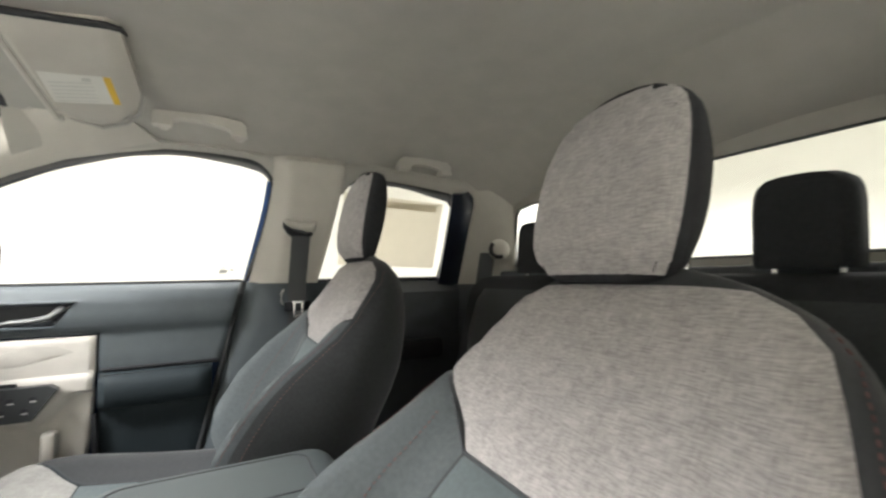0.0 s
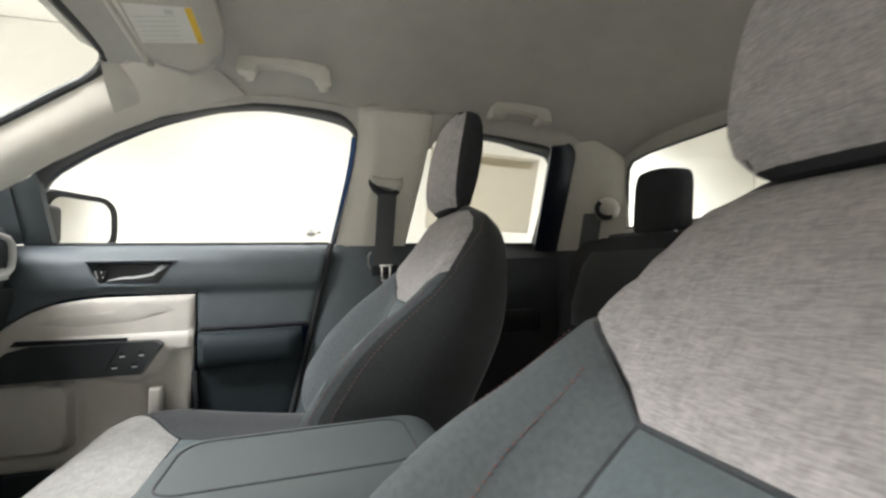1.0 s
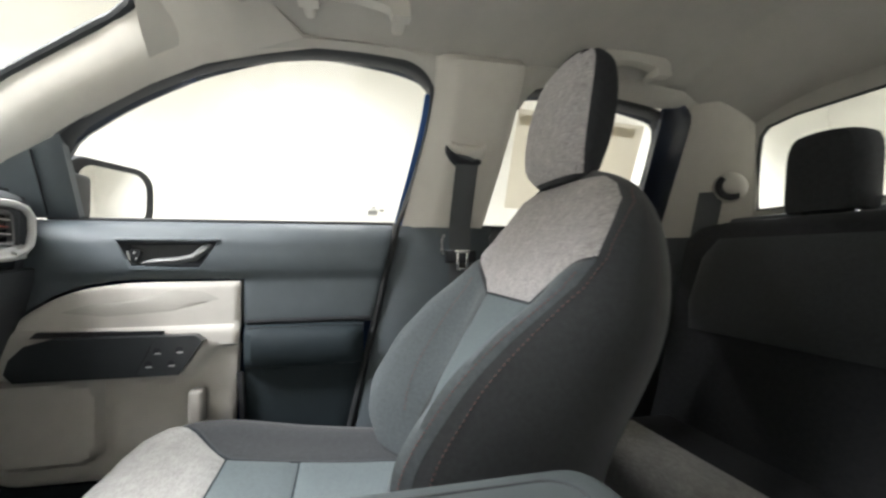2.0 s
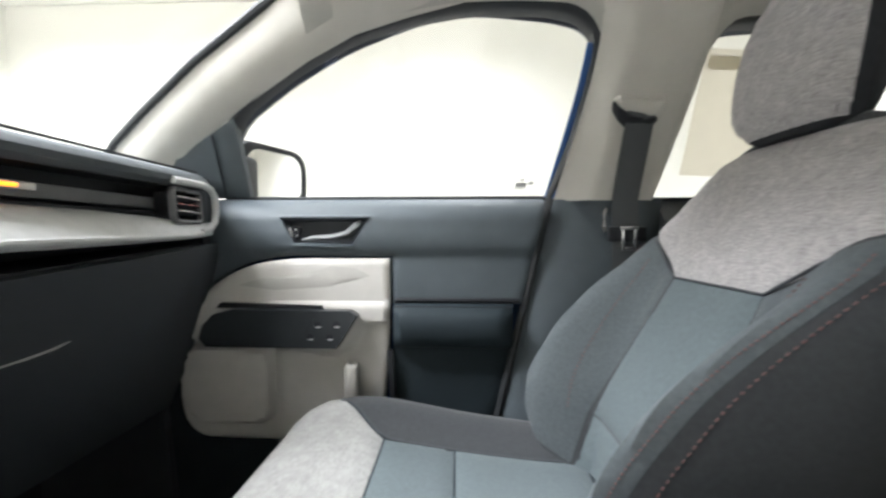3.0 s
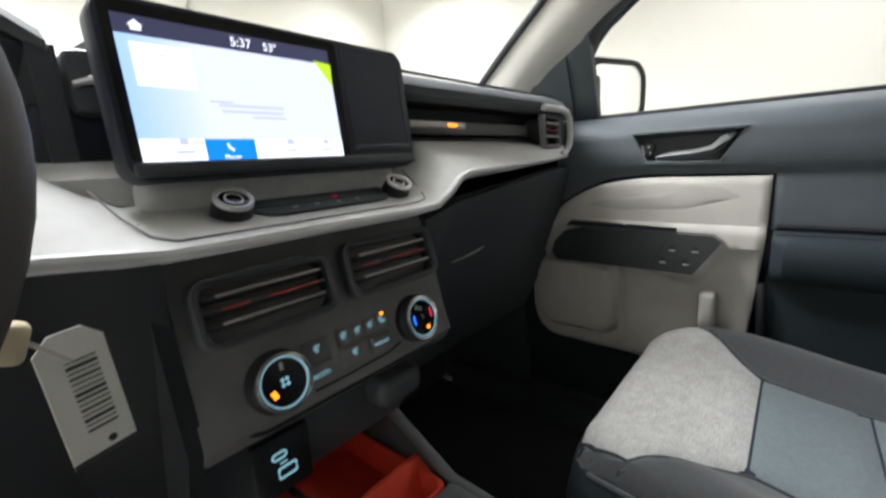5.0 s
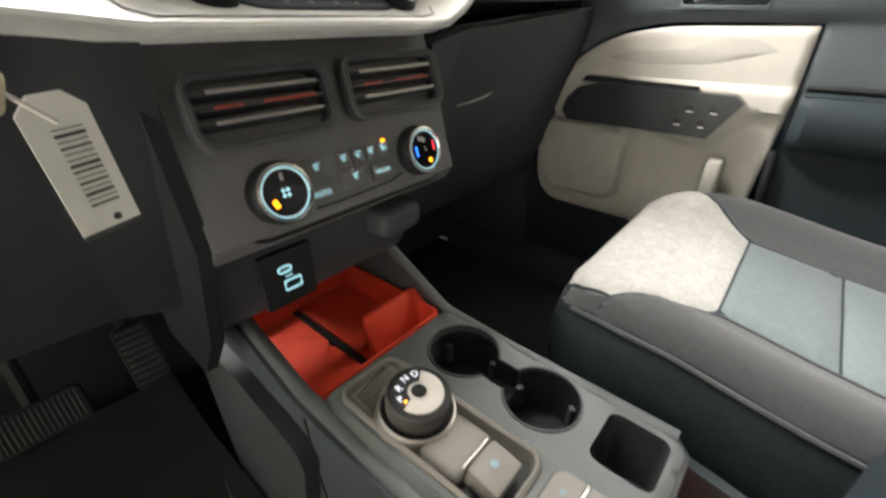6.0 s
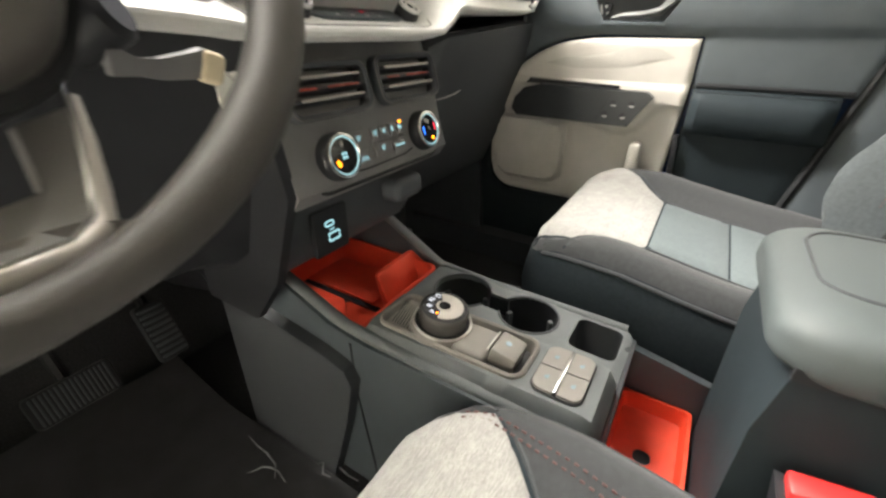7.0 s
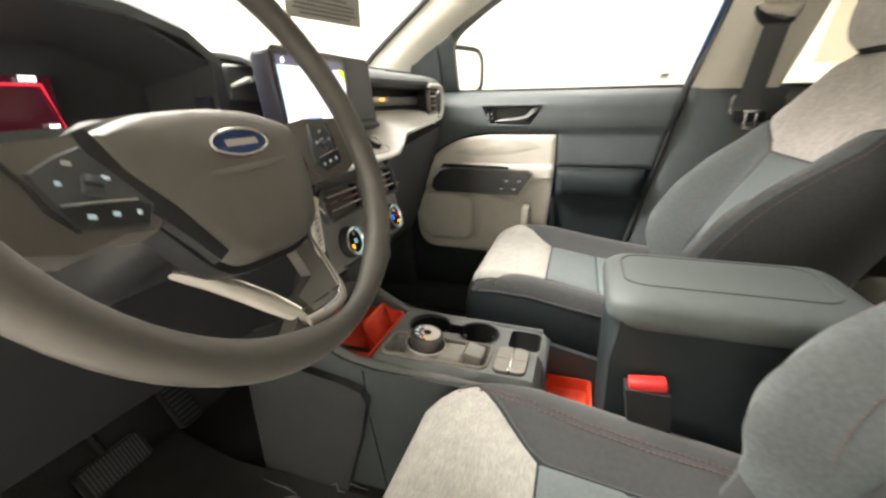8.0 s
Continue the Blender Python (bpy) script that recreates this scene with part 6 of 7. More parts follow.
for s in (-1, 1):
    sp = [(s * 0.070, 0.030), (s * 0.100, 0.034), (s * 0.158, 0.032), (s * 0.152, -0.020), (s * 0.128, -0.0285), (s * 0.100, -0.0250), (s * 0.083, -0.0285), (s * 0.070, -0.016)]
    rows = [[hub(a + s * 0.006, b, z) for a, b in sp] for z in (0.004, 0.024, 0.027)]
    part("side_spoke", loft(rows), M["wheel"], wheel)
    part("spoke_groove", tube([hub(s * 0.1395 - 0.002, 0.026, 0.0270), hub(s * 0.1365, 0.010, 0.0276), hub(s * 0.1345, -0.004, 0.0276), hub(s * 0.1270, -0.018, 0.0274)], 0.0016, 6), M["blk"], wheel)
    pad_p = [(0.124, 0.016), (0.109, 0.023), (0.095, 0.027), (0.084, 0.006), (0.074, -0.013), (0.083, -0.024), (0.100, -0.021), (0.119, -0.016), (0.121, -0.003)]
    kp = part("key_pad", loft([[hub(s * 0.010 + s * (0.1 + (a - 0.1) * k), b * k, z) for a, b in pad_p] for k, z in ((1.0, 0.024), (1.0, 0.0285), (0.96, 0.0300))]), M["char"], wheel, "dark grey steering wheel key pad")
    low_p = [(0.121, -0.0045), (0.083, -0.0095), (0.077, -0.014), (0.084, -0.0235), (0.100, -0.0205), (0.1185, -0.0155)]
    part("key_bar", loft([[hub(s * 0.010 + s * a, b, z) for a, b in low_p] for z in (0.0296, 0.0308)]), M["blk"], kp, "black lower keys")
    part("key_trim", tube([hub(s * 0.010 + s * 0.1205, -0.0035, 0.0308), hub(s * 0.010 + s * 0.100, -0.0060, 0.0312), hub(s * 0.010 + s * 0.083, -0.0085, 0.0308)], 0.0011, 6), M["chrome"], kp, "bright trim strip")
    part("toggle", rbox(hub(s * 0.010 + s * 0.101, 0.0035, 0.0315), (0.010, 0.011, 0.005), 0.0015, 2, WH.to_3x3().to_4x4() @ pose(0, 0, 0, 0, 0, s * 25)), M["char"], kp)
    part("toggle_slot", rbox(hub(s * 0.010 + s * 0.1015, 0.0035, 0.0340), (0.009, 0.003, 0.001), 0.0004, 1, WH.to_3x3().to_4x4() @ pose(0, 0, 0, 0, 0, s * 25)), M["blk"], kp)
    for a, b, w, h, lit in ((0.106, 0.018, 0.0045, 0.0030, 0), (0.092, 0.007, 0.0040, 0.0026, 1), (0.115, 0.008, 0.0026, 0.0026, 1), (0.110, -0.0125, 0.0040, 0.0030, 1), (0.098, -0.0140, 0.0036, 0.0030, 1), (0.086, -0.0160, 0.0026, 0.0032, 1)):
        part("key_mark", rbox(hub(s * 0.010 + s * a, b, 0.0308 if b > 0 else 0.0312), (w, h, 0.0005), 0.0002, 1, WH.to_3x3().to_4x4() @ pose(0, 0, 0, 0, 0, s * 20)), M["icon"] if lit else M["satin"], kp, "pale key mark")
part("lower_spoke", loft([[wpt(a, b, z) for a, b in [(-0.040, -0.162), (0.078, -0.162), (0.062, -0.153), (0.040, -0.147), (-0.014, -0.147), (-0.024, -0.153)]] for z in (-0.034, -0.022, -0.017)]), M["wheel"], wheel)
face = [(-0.004, -0.152, -0.011), (0.022, -0.1535, -0.013), (0.038, -0.152, -0.017), (0.0465, -0.146, -0.021), (0.058, -0.115, -0.033), (0.063, -0.100, -0.037), (0.046, -0.103, -0.043), (0.042, -0.130, -0.037), (0.006, -0.138, -0.028)]
back = [(a, b + 0.002, d - 0.012) for a, b, d in face]
part("spoke_panel", loft([[wpt(*p) for p in back], [wpt(*p) for p in face]]), M["spoke"], wheel, "dark grey spoke panel")
rim_path = [(-0.018, -0.155, -0.008), (0.000, -0.158, -0.006), (0.020, -0.159, -0.009), (0.038, -0.157, -0.014), (0.0490, -0.150, -0.0195), (0.0550, -0.136, -0.025), (0.0620, -0.115, -0.032), (0.0672, -0.096, -0.037)]
part("spoke_trim", tube([wpt(*p) for p in rim_path], [0.0040, 0.0050, 0.0052, 0.0050, 0.0042, 0.0034, 0.0028, 0.0016], 10, flat=0.6, up=WH.to_3x3() @ Vector((0, 0, 1))), M["satin"], wheel, "satin silver spoke trim")
part("spoke_edge", tube([wpt(a - 0.0025, b + 0.004, d + 0.002) for a, b, d in rim_path[1:]], 0.0009, 6), M["chrome"], wheel, "bright edge line")
upper = [(-0.0430, -0.0765, -0.076), (-0.0300, -0.0880, -0.063), (-0.0205, -0.1030, -0.049), (-0.0140, -0.1240, -0.032), (-0.0115, -0.1460, -0.016)]
lower = [(-0.0425, -0.0800, -0.076), (-0.0325, -0.0985, -0.063), (-0.0255, -0.1165, -0.049), (-0.0205, -0.1370, -0.031), (-0.0155, -0.1570, -0.011)]
blade = []
for p, q in zip(upper, lower):
    p, q = Vector(p), Vector(q)
    mid = p.lerp(q, 0.5) + Vector((0, 0, 0.0025))
    blade.append([WH @ v for v in (p, p.lerp(q, 0.25) + Vector((0, 0, 0.002)), mid, p.lerp(q, 0.8) + Vector((0, 0, 0.001)), q, q + Vector((0, 0, -0.006)), p + Vector((0, 0, -0.006)))])
part("spoke_blade", loft(blade), M["blade"], wheel, "satin silver spoke blade")
part("blade_edge", tube([wpt(a, b + 0.001, d + 0.001) for a, b, d in upper], 0.0009, 6), M["chrome"], wheel, "bright edge line")

# key with a paper tag in the lock
keyt = thing("key_with_tag", (-0.20, 0.57, 0.60), "ignition key with a white barcode tag on a pin", "key")
part("key_bow", loft([[(x, 0.568 + dy, zc + dz) for dy, dz in ((-0.005, -h), (0.005, -h), (0.006, 0), (0.005, h), (-0.005, h), (-0.006, 0))] for x, zc, h in ((-0.276, 0.610, 0.009), (-0.262, 0.605, 0.005), (-0.250, 0.603, 0.006), (-0.230, 0.604, 0.008), (-0.222, 0.605, 0.009))]), M["stackp"], keyt, "grey key head")
part("key_end", rbox((-0.219, 0.566, 0.602), (0.016, 0.012, 0.020), 0.004, 3, pose(0, 0, 0, 0, 20, 0)), M["yellowed"], keyt, "pale yellowed plastic end")
part("key_pin", tube([(-0.212, 0.564, 0.600), (-0.199, 0.562, 0.586)], 0.0012, 6), M["satin"], keyt)
TG = pose(-0.195, 0.580, 0.561, 90, 0, 0) @ pose(0, 0, 0, 0, 12, 4)
tag = part("tag", loft([[TG @ Vector((a, b, z)) for a, b in ((-0.015, -0.036), (0.015, -0.036), (0.015, 0.028), (0.007, 0.036), (-0.007, 0.036), (-0.015, 0.028))] for z in (-0.0006, 0.0006)]), M["paper"], keyt, "white paper tag", smooth=False)
part("tag_edge", rbox(TG @ Vector((0, -0.0370, 0)), (0.030, 0.003, 0.0016), 0, 1, TG.to_3x3().to_4x4()), M["ink"], tag)
for i, w in enumerate((1, 3, 1, 2, 1, 1, 3, 2, 1, 2, 1, 3, 1, 2)):
    part("barcode_bar", rbox(TG @ Vector((0.002, 0.019 - i * 0.0031, 0.0008)), (0.014, 0.0006 * w, 0.0003), 0, 1, TG.to_3x3().to_4x4()), M["ink"], tag, smooth=False)
part("tag_hole", lathe([(0.0022, 0.0009), (0.0005, 0.0009)], TG @ pose(0.004, -0.031, 0), 12), M["ink"], tag)


# ---------------------------------------------------------------- centre console
con = thing("centre_console", (0.0, 0.45, 0.0), "slate grey centre console with shifter, cup holders and red trays", "console")
part("left_side", prism([(0.285, 0.02), (0.290, 0.270), (0.330, 0.288), (0.560, 0.290), (0.620, 0.300), (0.70, 0.335), (0.78, 0.37), (0.82, 0.37), (0.82, 0.02)], "x", -0.112, -0.100, 0.004), M["slate"], con, "slate grey side panel")
part("side_seam", tube([(-0.1125, 0.583, 0.285), (-0.1125, 0.580, 0.20), (-0.1125, 0.565, 0.10), (-0.1125, 0.555, 0.03)], 0.0016, 6), M["blk"], con)
part("side_lower", prism([(0.633, 0.01), (0.590, 0.150), (0.572, 0.232), (0.582, 0.253), (0.62, 0.264), (0.70, 0.276), (0.82, 0.290), (0.82, 0.01)], "x", -0.130, -0.111, 0.008, 3), M["char"], con)
part("right_side", prism([(0.19, 0.02), (0.19, 0.235), (0.285, 0.255), (0.300, 0.272), (0.560, 0.279), (0.600, 0.288), (0.70, 0.348), (0.78, 0.395), (0.82, 0.40), (0.82, 0.02)], "x", 0.104, 0.116, 0.004), M["slate"], con, "slate grey side rail")
part("left_rail", tube([(-0.100, 0.300, 0.286), (-0.100, 0.50, 0.291), (-0.100, 0.60, 0.298), (-0.100, 0.70, 0.336), (-0.100, 0.78, 0.370)], 0.008, 10), M["console"], con)
part("right_rail", tube([(0.109, 0.300, 0.277), (0.109, 0.50, 0.281), (0.109, 0.590, 0.287), (0.109, 0.70, 0.349), (0.109, 0.79, 0.400)], 0.0075, 10), M["console"], con)
part("rear_wall", rbox((0.0, 0.291, 0.145), (0.205, 0.012, 0.255), 0.003), M["char"], con)


def circle(cx, cy, r, n=30):
    return [(cx + r * math.cos(2 * math.pi * i / n), cy + r * math.sin(2 * math.pi * i / n)) for i in range(n)]


def cup_arc(c, r, gap):
    """The upper wall of a cup well, open towards the other one."""
    g = radians(gap)
    return sheet(lambda a, z: Vector((c[0] + (r - (0.002 if z < 0.28 else 0.0)) * math.cos(a), c[1] + (r - (0.002 if z < 0.28 else 0.0)) * math.sin(a), z)), span(g + radians(25), g + radians(335), 40), [0.255, 0.27, 0.283])


C1, C2 = (0.062, 0.522), (0.062, 0.420)
SLOT = rrect(0.064, 0.058, 0.011, 4, 0.064, 0.330)
NECK = [(0.044, 0.450), (0.078, 0.450), (0.078, 0.492), (0.044, 0.492)]
def on_top(u, v, k):
    return Vector((u, v, 0.276 + 0.012 * (v - 0.3) / 0.3 + k))
topp = [(-0.014, 0.291), (0.092, 0.290), (0.104, 0.294), (0.110, 0.301), (0.112, 0.312), (0.112, 0.580), (0.104, 0.588), (-0.014, 0.588)]
part("top_plate", panel(topp, on_top, 0.012, 0.004, 0.008, holes=[circle(*C1, 0.0405), circle(*C2, 0.0395), NECK, SLOT], depth=0.03), M["console"], con, "slate grey top plate")
for c, r in ((C1, 0.0405), (C2, 0.0395)):
    cupm = lathe([(r - 0.001, -0.026), (r - 0.002, -0.030), (r - 0.004, -0.055), (0.001, -0.056)], pose(c[0], c[1], 0.283), 32, False)
    cup = part("cup_holder", cupm, M["blk"], con, "black cup holder well")
    g0 = radians(90 if c is C2 else 270)
    part("cup_rim", tube([(c[0] + (r + 0.001) * math.cos(a), c[1] + (r + 0.001) * math.sin(a), on_top(0, c[1] + r * math.sin(a), 0.004).z) for a in span(g0 + radians(25), g0 + radians(335), 36)], 0.0018, 6), M["char"], cup)
    for a in (70, 190, 310):
        part("cup_wall", cup_arc(c, r, 90 if c is C2 else 270), M["blk"], cup) if a == 70 else None
        part("cup_finger", rbox((c[0] + (r - 0.006) * math.cos(radians(a)), c[1] + (r - 0.006) * math.sin(radians(a)), 0.256), (0.009, 0.007, 0.026), 0.002, 2, pose(0, 0, 0, 0, 0, a + 90)), M["char"], cup)
part("cup_neck", join(rbox((0.061, 0.471, 0.250), (0.040, 0.030, 0.012), 0.002), rbox((0.0425, 0.471, 0.268), (0.003, 0.030, 0.030), 0.001, 1), rbox((0.0795, 0.471, 0.268), (0.003, 0.030, 0.030), 0.001, 1)), M["blk"], con)
bx = bmesh.new()
va = [bx.verts.new(on_top(u, v, 0.003)) for u, v in SLOT]
vb = [bx.verts.new((0.064 + (u - 0.064) * 0.92, 0.330 + (v - 0.330) * 0.92, 0.205)) for u, v in SLOT]
for i in range(len(SLOT)):
    bx.faces.new((va[i - 1], va[i], vb[i], vb[i - 1]))
bx.faces.new(vb)
part("phone_slot", bx, M["char"], con, "dark square slot", smooth=False)
# raised plinth with shifter and switches
BEZEL = (-0.050, 0.469)
part("plinth", panel(rrect(0.100, 0.290, 0.022, 6, -0.051, 0.436), lambda u, v, k: Vector((u, v, 0.294 + k)), 0.010, 0.0155, 0.016, holes=[rrect(0.066, 0.182, 0.014, 5, *BEZEL)], depth=0.026), M["console"], con, "slate grey raised plinth")
part("plinth_foot", loft([[(a, b, z) for a, b in rrect(0.104 + g, 0.294 + g, 0.024, 6, -0.051, 0.436)] for g, z in ((0.0, 0.284), (0.003, 0.280), (0.004, 0.266))], False), M["char"], con)
part("shifter_bezel", loft([[(a, b, z) for a, b in rrect(0.071 + g, 0.187 + g, 0.016 + g / 2, 6, *BEZEL)] for g, z in ((0.003, 0.3075), (0.002, 0.3125), (-0.003, 0.3145), (-0.008, 0.3125), (-0.012, 0.300), (-0.014, 0.2955))], False), M["taupe"], con, "taupe grey shifter bezel")
part("shifter_floor", loft([[(a, b, z) for a, b in rrect(0.059, 0.175, 0.010, 6, *BEZEL)] for z in (0.290, 0.2965)]), M["char"], con)
part("ribbed_plate", rbox((-0.050, 0.527, 0.3015), (0.057, 0.056, 0.012), 0.003, 2, pose(0, 0, 0, 4)), M["taupe"], con)
for i in range(11):
    part("grip_rib", rbox((-0.052, 0.5515 - i * 0.0036, 0.3090 - 0.0003 * i), (0.046, 0.0015, 0.0016), 0.0005, 1, pose(0, 0, 0, 0, 0, 14)), M["blk"], con)
SH = pose(-0.050, 0.491, 0.304, 8, 0, 0) @ Matrix.Diagonal((1.05, 1.05, 0.92, 1.0))
sh = part("shift_dial", lathe([(0.0275, 0.006), (0.0272, 0.022), (0.0280, 0.028), (0.0285, 0.033), (0.0280, 0.0365), (0.0262, 0.0390), (0.0240, 0.0395), (0.0228, 0.0385)], SH, 40), M["rim_grip"], con, "black rotary shift dial with chrome")
part("dial_skirt", lathe([(0.0390, -0.014), (0.0370, 0.002), (0.0352, 0.012), (0.0337, 0.0165), (0.0325, 0.0175), (0.0310, 0.0165), (0.0280, 0.014)], SH, 40), M["taupe"], sh)
part("collar_ring", lathe([(0.0342, 0.0158), (0.0338, 0.0178), (0.0322, 0.0184), (0.0314, 0.0172)], SH, 40, False), M["satin"], sh, "satin collar ring")
part("dial_shadow_gap", lathe([(0.0312, 0.0170), (0.0262, 0.0166)], SH, 40, False), M["blk"], sh)
part("dial_ring", lathe([(0.0262, 0.0372), (0.0262, 0.0392), (0.0232, 0.0396), (0.0225, 0.0385)], SH, 40), M["blk"], sh, "gloss black ring")
part("dial_top", lathe([(0.0228, 0.0386), (0.0222, 0.0392), (0.0005, 0.0394)], SH, 36), M["blk"], sh)
half = [(0.0215 * math.cos(radians(a)), 0.0215 * math.sin(radians(a))) for a in range(190, 401, 10)] + [(0.0095 * math.cos(radians(a)), 0.0095 * math.sin(radians(a))) for a in range(45, 187, 15)]
hb = prism(half, "z", 0.0395, 0.0402)
bmesh.ops.transform(hb, matrix=SH, verts=hb.verts)
part("dial_plate", hb, M["silver"], sh, "silver painted plate", smooth=False)
part("dial_hub", lathe([(0.0088, 0.0396), (0.0088, 0.0408), (0.0070, 0.0412), (0.0060, 0.0402), (0.0005, 0.0403)], SH, 24), M["silver"], sh)
part("hub_groove", lathe([(0.0066, 0.0404), (0.0066, 0.0411), (0.0058, 0.0411), (0.0058, 0.0404)], SH, 24), M["blk"], sh)
for ch, a, b, mt in (("P", -0.0165, 0.0050, "scr_grey"), ("R", -0.0100, 0.0135, "scr_grey"), ("N", 0.0005, 0.0172, "scr_grey"), ("D", 0.0105, 0.0150, "scr_grey")):
    text("dial_letter", ch, 0.0088, SH @ pose(a, b, 0.0402), M[mt], sh)
part("dial_light", rbox(SH @ Vector((-0.0150, 0.0005, 0.0403)), (0.003, 0.002, 0.0006), 0, 1, SH.to_3x3().to_4x4()), M["amber"], sh, "small glowing amber mark")
part("shifter_neck", rbox((-0.052, 0.442, 0.305), (0.054, 0.044, 0.018), 0.008, 3), M["taupe"], con)
pb = part("parking_brake_switch", rbox((-0.055, 0.402, 0.314), (0.036, 0.030, 0.022), 0.003, 2, pose(0, 0, 0, 12)), M["taupe"], con, "taupe grey parking brake switch")
part("switch_well", rbox((-0.053, 0.400, 0.2980), (0.052, 0.044, 0.003), 0.001, 1), M["blk"], con)
part("switch_mark", lathe([(0.0035, 0.0005), (0.0035, 0.001), (0.0005, 0.001)], pose(-0.055, 0.4015, 0.3258, 12), 14), M["icon"], pb, "lit mark")
part("switch_edge", rbox((-0.055, 0.4185, 0.3235), (0.034, 0.002, 0.003), 0.0006, 1), M["satin"], pb)
pad = part("switch_pad", loft([[(a, b, z) for a, b in rrect(0.073 + g, 0.054 + g, 0.012, 6, -0.050, 0.340)] for g, z in ((0.0, 0.300), (0.0, 0.3105), (-0.002, 0.3112))]), M["blk"], con, "dark drive mode switch pad")
keyp = rrect(0.070, 0.051, 0.011, 5)
for sx, sy in ((-1, 1), (1, 1), (-1, -1), (1, -1)):
    quad = [(a, b) for a, b in keyp if a * sx > 0 and b * sy > 0]
    quad = [(sx * 0.0008, sy * 0.0022), (sx * 0.035, sy * 0.0022)] + sorted(quad, key=lambda p: math.atan2(abs(p[1]), abs(p[0]))) + [(sx * 0.0008, sy * 0.0255)]
    k = part("pad_key", loft([[(-0.050 + a * q, 0.340 + b * q, z) for a, b in quad] for q, z in ((1.0, 0.3100), (1.0, 0.3132), (0.985, 0.3140))]), M["taupe"], pad)
    a, b = -0.050 + sx * 0.0165, 0.340 + sy * 0.0135
    part("key_icon", join(lathe([(0.0024, 0.0), (0.0024, 0.0005), (0.0014, 0.0005), (0.0014, 0.0)], pose(a, b, 0.3141), 12), rbox((a + 0.002, b - 0.0015, 0.3144), (0.0035, 0.0012, 0.0005), 0, 1)), M["icon"], k, "pale blue icon", smooth=False)
part("pad_strip", rbox((-0.050, 0.3400, 0.3142), (0.068, 0.0030, 0.0022), 0.0008, 2), M["chrome"], pad, "chrome strip")
# red trays
tray = part("front_tray", loft([[(a, b, z) for a, b in rrect(w, h, 0.012, 4, 0.0, 0.694)] for w, h, z in ((0.200, 0.210, 0.284), (0.198, 0.208, 0.290), (0.190, 0.202, 0.290), (0.184, 0.198, 0.247), (0.180, 0.194, 0.244), (0.02, 0.02, 0.244))], False), M["red"], con, "orange red rubber tray")
wall = bmesh.new()
fr = [wall.verts.new(p) for p in ((0.014, 0.620, 0.243), (0.012, 0.642, 0.294), (0.017, 0.643, 0.2985), (0.096, 0.641, 0.3015), (0.103, 0.638, 0.301), (0.103, 0.618, 0.243))]
bk = [wall.verts.new(p) for p in ((0.016, 0.640, 0.243), (0.014, 0.650, 0.294), (0.019, 0.651, 0.2985), (0.097, 0.649, 0.3015), (0.103, 0.647, 0.301), (0.103, 0.640, 0.243))]
wall.faces.new(fr)
wall.faces.new(bk[::-1])
for i in range(6):
    wall.faces.new((fr[i - 1], bk[i - 1], bk[i], fr[i]))
bmesh.ops.bevel(wall, geom=wall.edges[:], offset=0.0022, segments=2, affect="EDGES", profile=0.5)
part("tray_divider", wall, M["red"], tray)
part("tray_gusset", prism([(0.642, 0.300), (0.596, 0.272), (0.596, 0.246), (0.640, 0.246)], "x", 0.096, 0.103, 0.0015, 1), M["red"], tray)
# Flat black strip painted for the shade a step casts on the floor.
part("tray_step_shade", prism([(-0.004, 0.798), (0.005, 0.798), (0.005, 0.630), (-0.005, 0.630)], "z", 0.243, 0.2462), M["blk"], tray, "dark strip for the shade at a step in the tray", smooth=False)
part("tray_floor_pad", rbox((0.052, 0.722, 0.246), (0.092, 0.145, 0.006), 0.002, 2), M["red"], tray)
bin_ = part("rear_tray", loft([[(a, b, z) for a, b in rrect(w, h, 0.008, 4, 0.020, 0.245)] for w, h, z in ((0.166, 0.090, 0.184), (0.164, 0.088, 0.190), (0.156, 0.080, 0.190), (0.148, 0.072, 0.168), (0.142, 0.066, 0.166), (0.02, 0.02, 0.166))], False), M["red"], con, "orange red rubber tray")
part("rear_tray_body", rbox((0.0, 0.245, 0.090), (0.20, 0.10, 0.14), 0.004), M["char"], con)

# armrest box
arm = thing("armrest_box", (0.0, 0.03, 0.0), "slate grey leatherette armrest over a dark storage box", "armrest")


def lid_k(y):
    """1 on the flat of the lid, rolling down to 0 at both ends."""
    d = max(0.0, (y - 0.160) / 0.048, (-0.075 - y) / 0.040)
    return math.sqrt(max(0.0, 1 - min(1.0, d) ** 2))


def lid_hw(y):
    return 0.102 * (0.70 + 0.30 * lid_k(y))


def lid_z(x, y):
    c = min(1.0, abs((x + 0.002) / lid_hw(y))) ** (1 / 0.40)
    return 0.440 + (0.012 + 0.020 * lid_k(y)) * math.sqrt(max(0.0, 1 - c * c)) ** 0.50 + 0.0015


rows = []
for y in [-0.1150, -0.1135, -0.110, -0.104, -0.096, -0.086] + span(-0.075, 0.155, 10) + [0.168, 0.179, 0.189, 0.197, 0.203, 0.2065, 0.208]:
    k, ring_ = lid_k(y), []
    for i in range(40):
        a = 2 * math.pi * i / 40
        cx_, sz_ = math.cos(a), math.sin(a)
        ex = math.copysign(abs(cx_) ** 0.40, cx_)
        ez = math.copysign(abs(sz_) ** 0.50, sz_)
        ring_.append((-0.002 + lid_hw(y) * ex, y, 0.440 + ((0.012 + 0.020 * k + 0.0015) if sz_ > 0 else (0.004 + 0.016 * k)) * ez))
    rows.append(ring_)
part("lid", loft(rows), M["leather"], arm, "slate grey leatherette lid", angle=70)
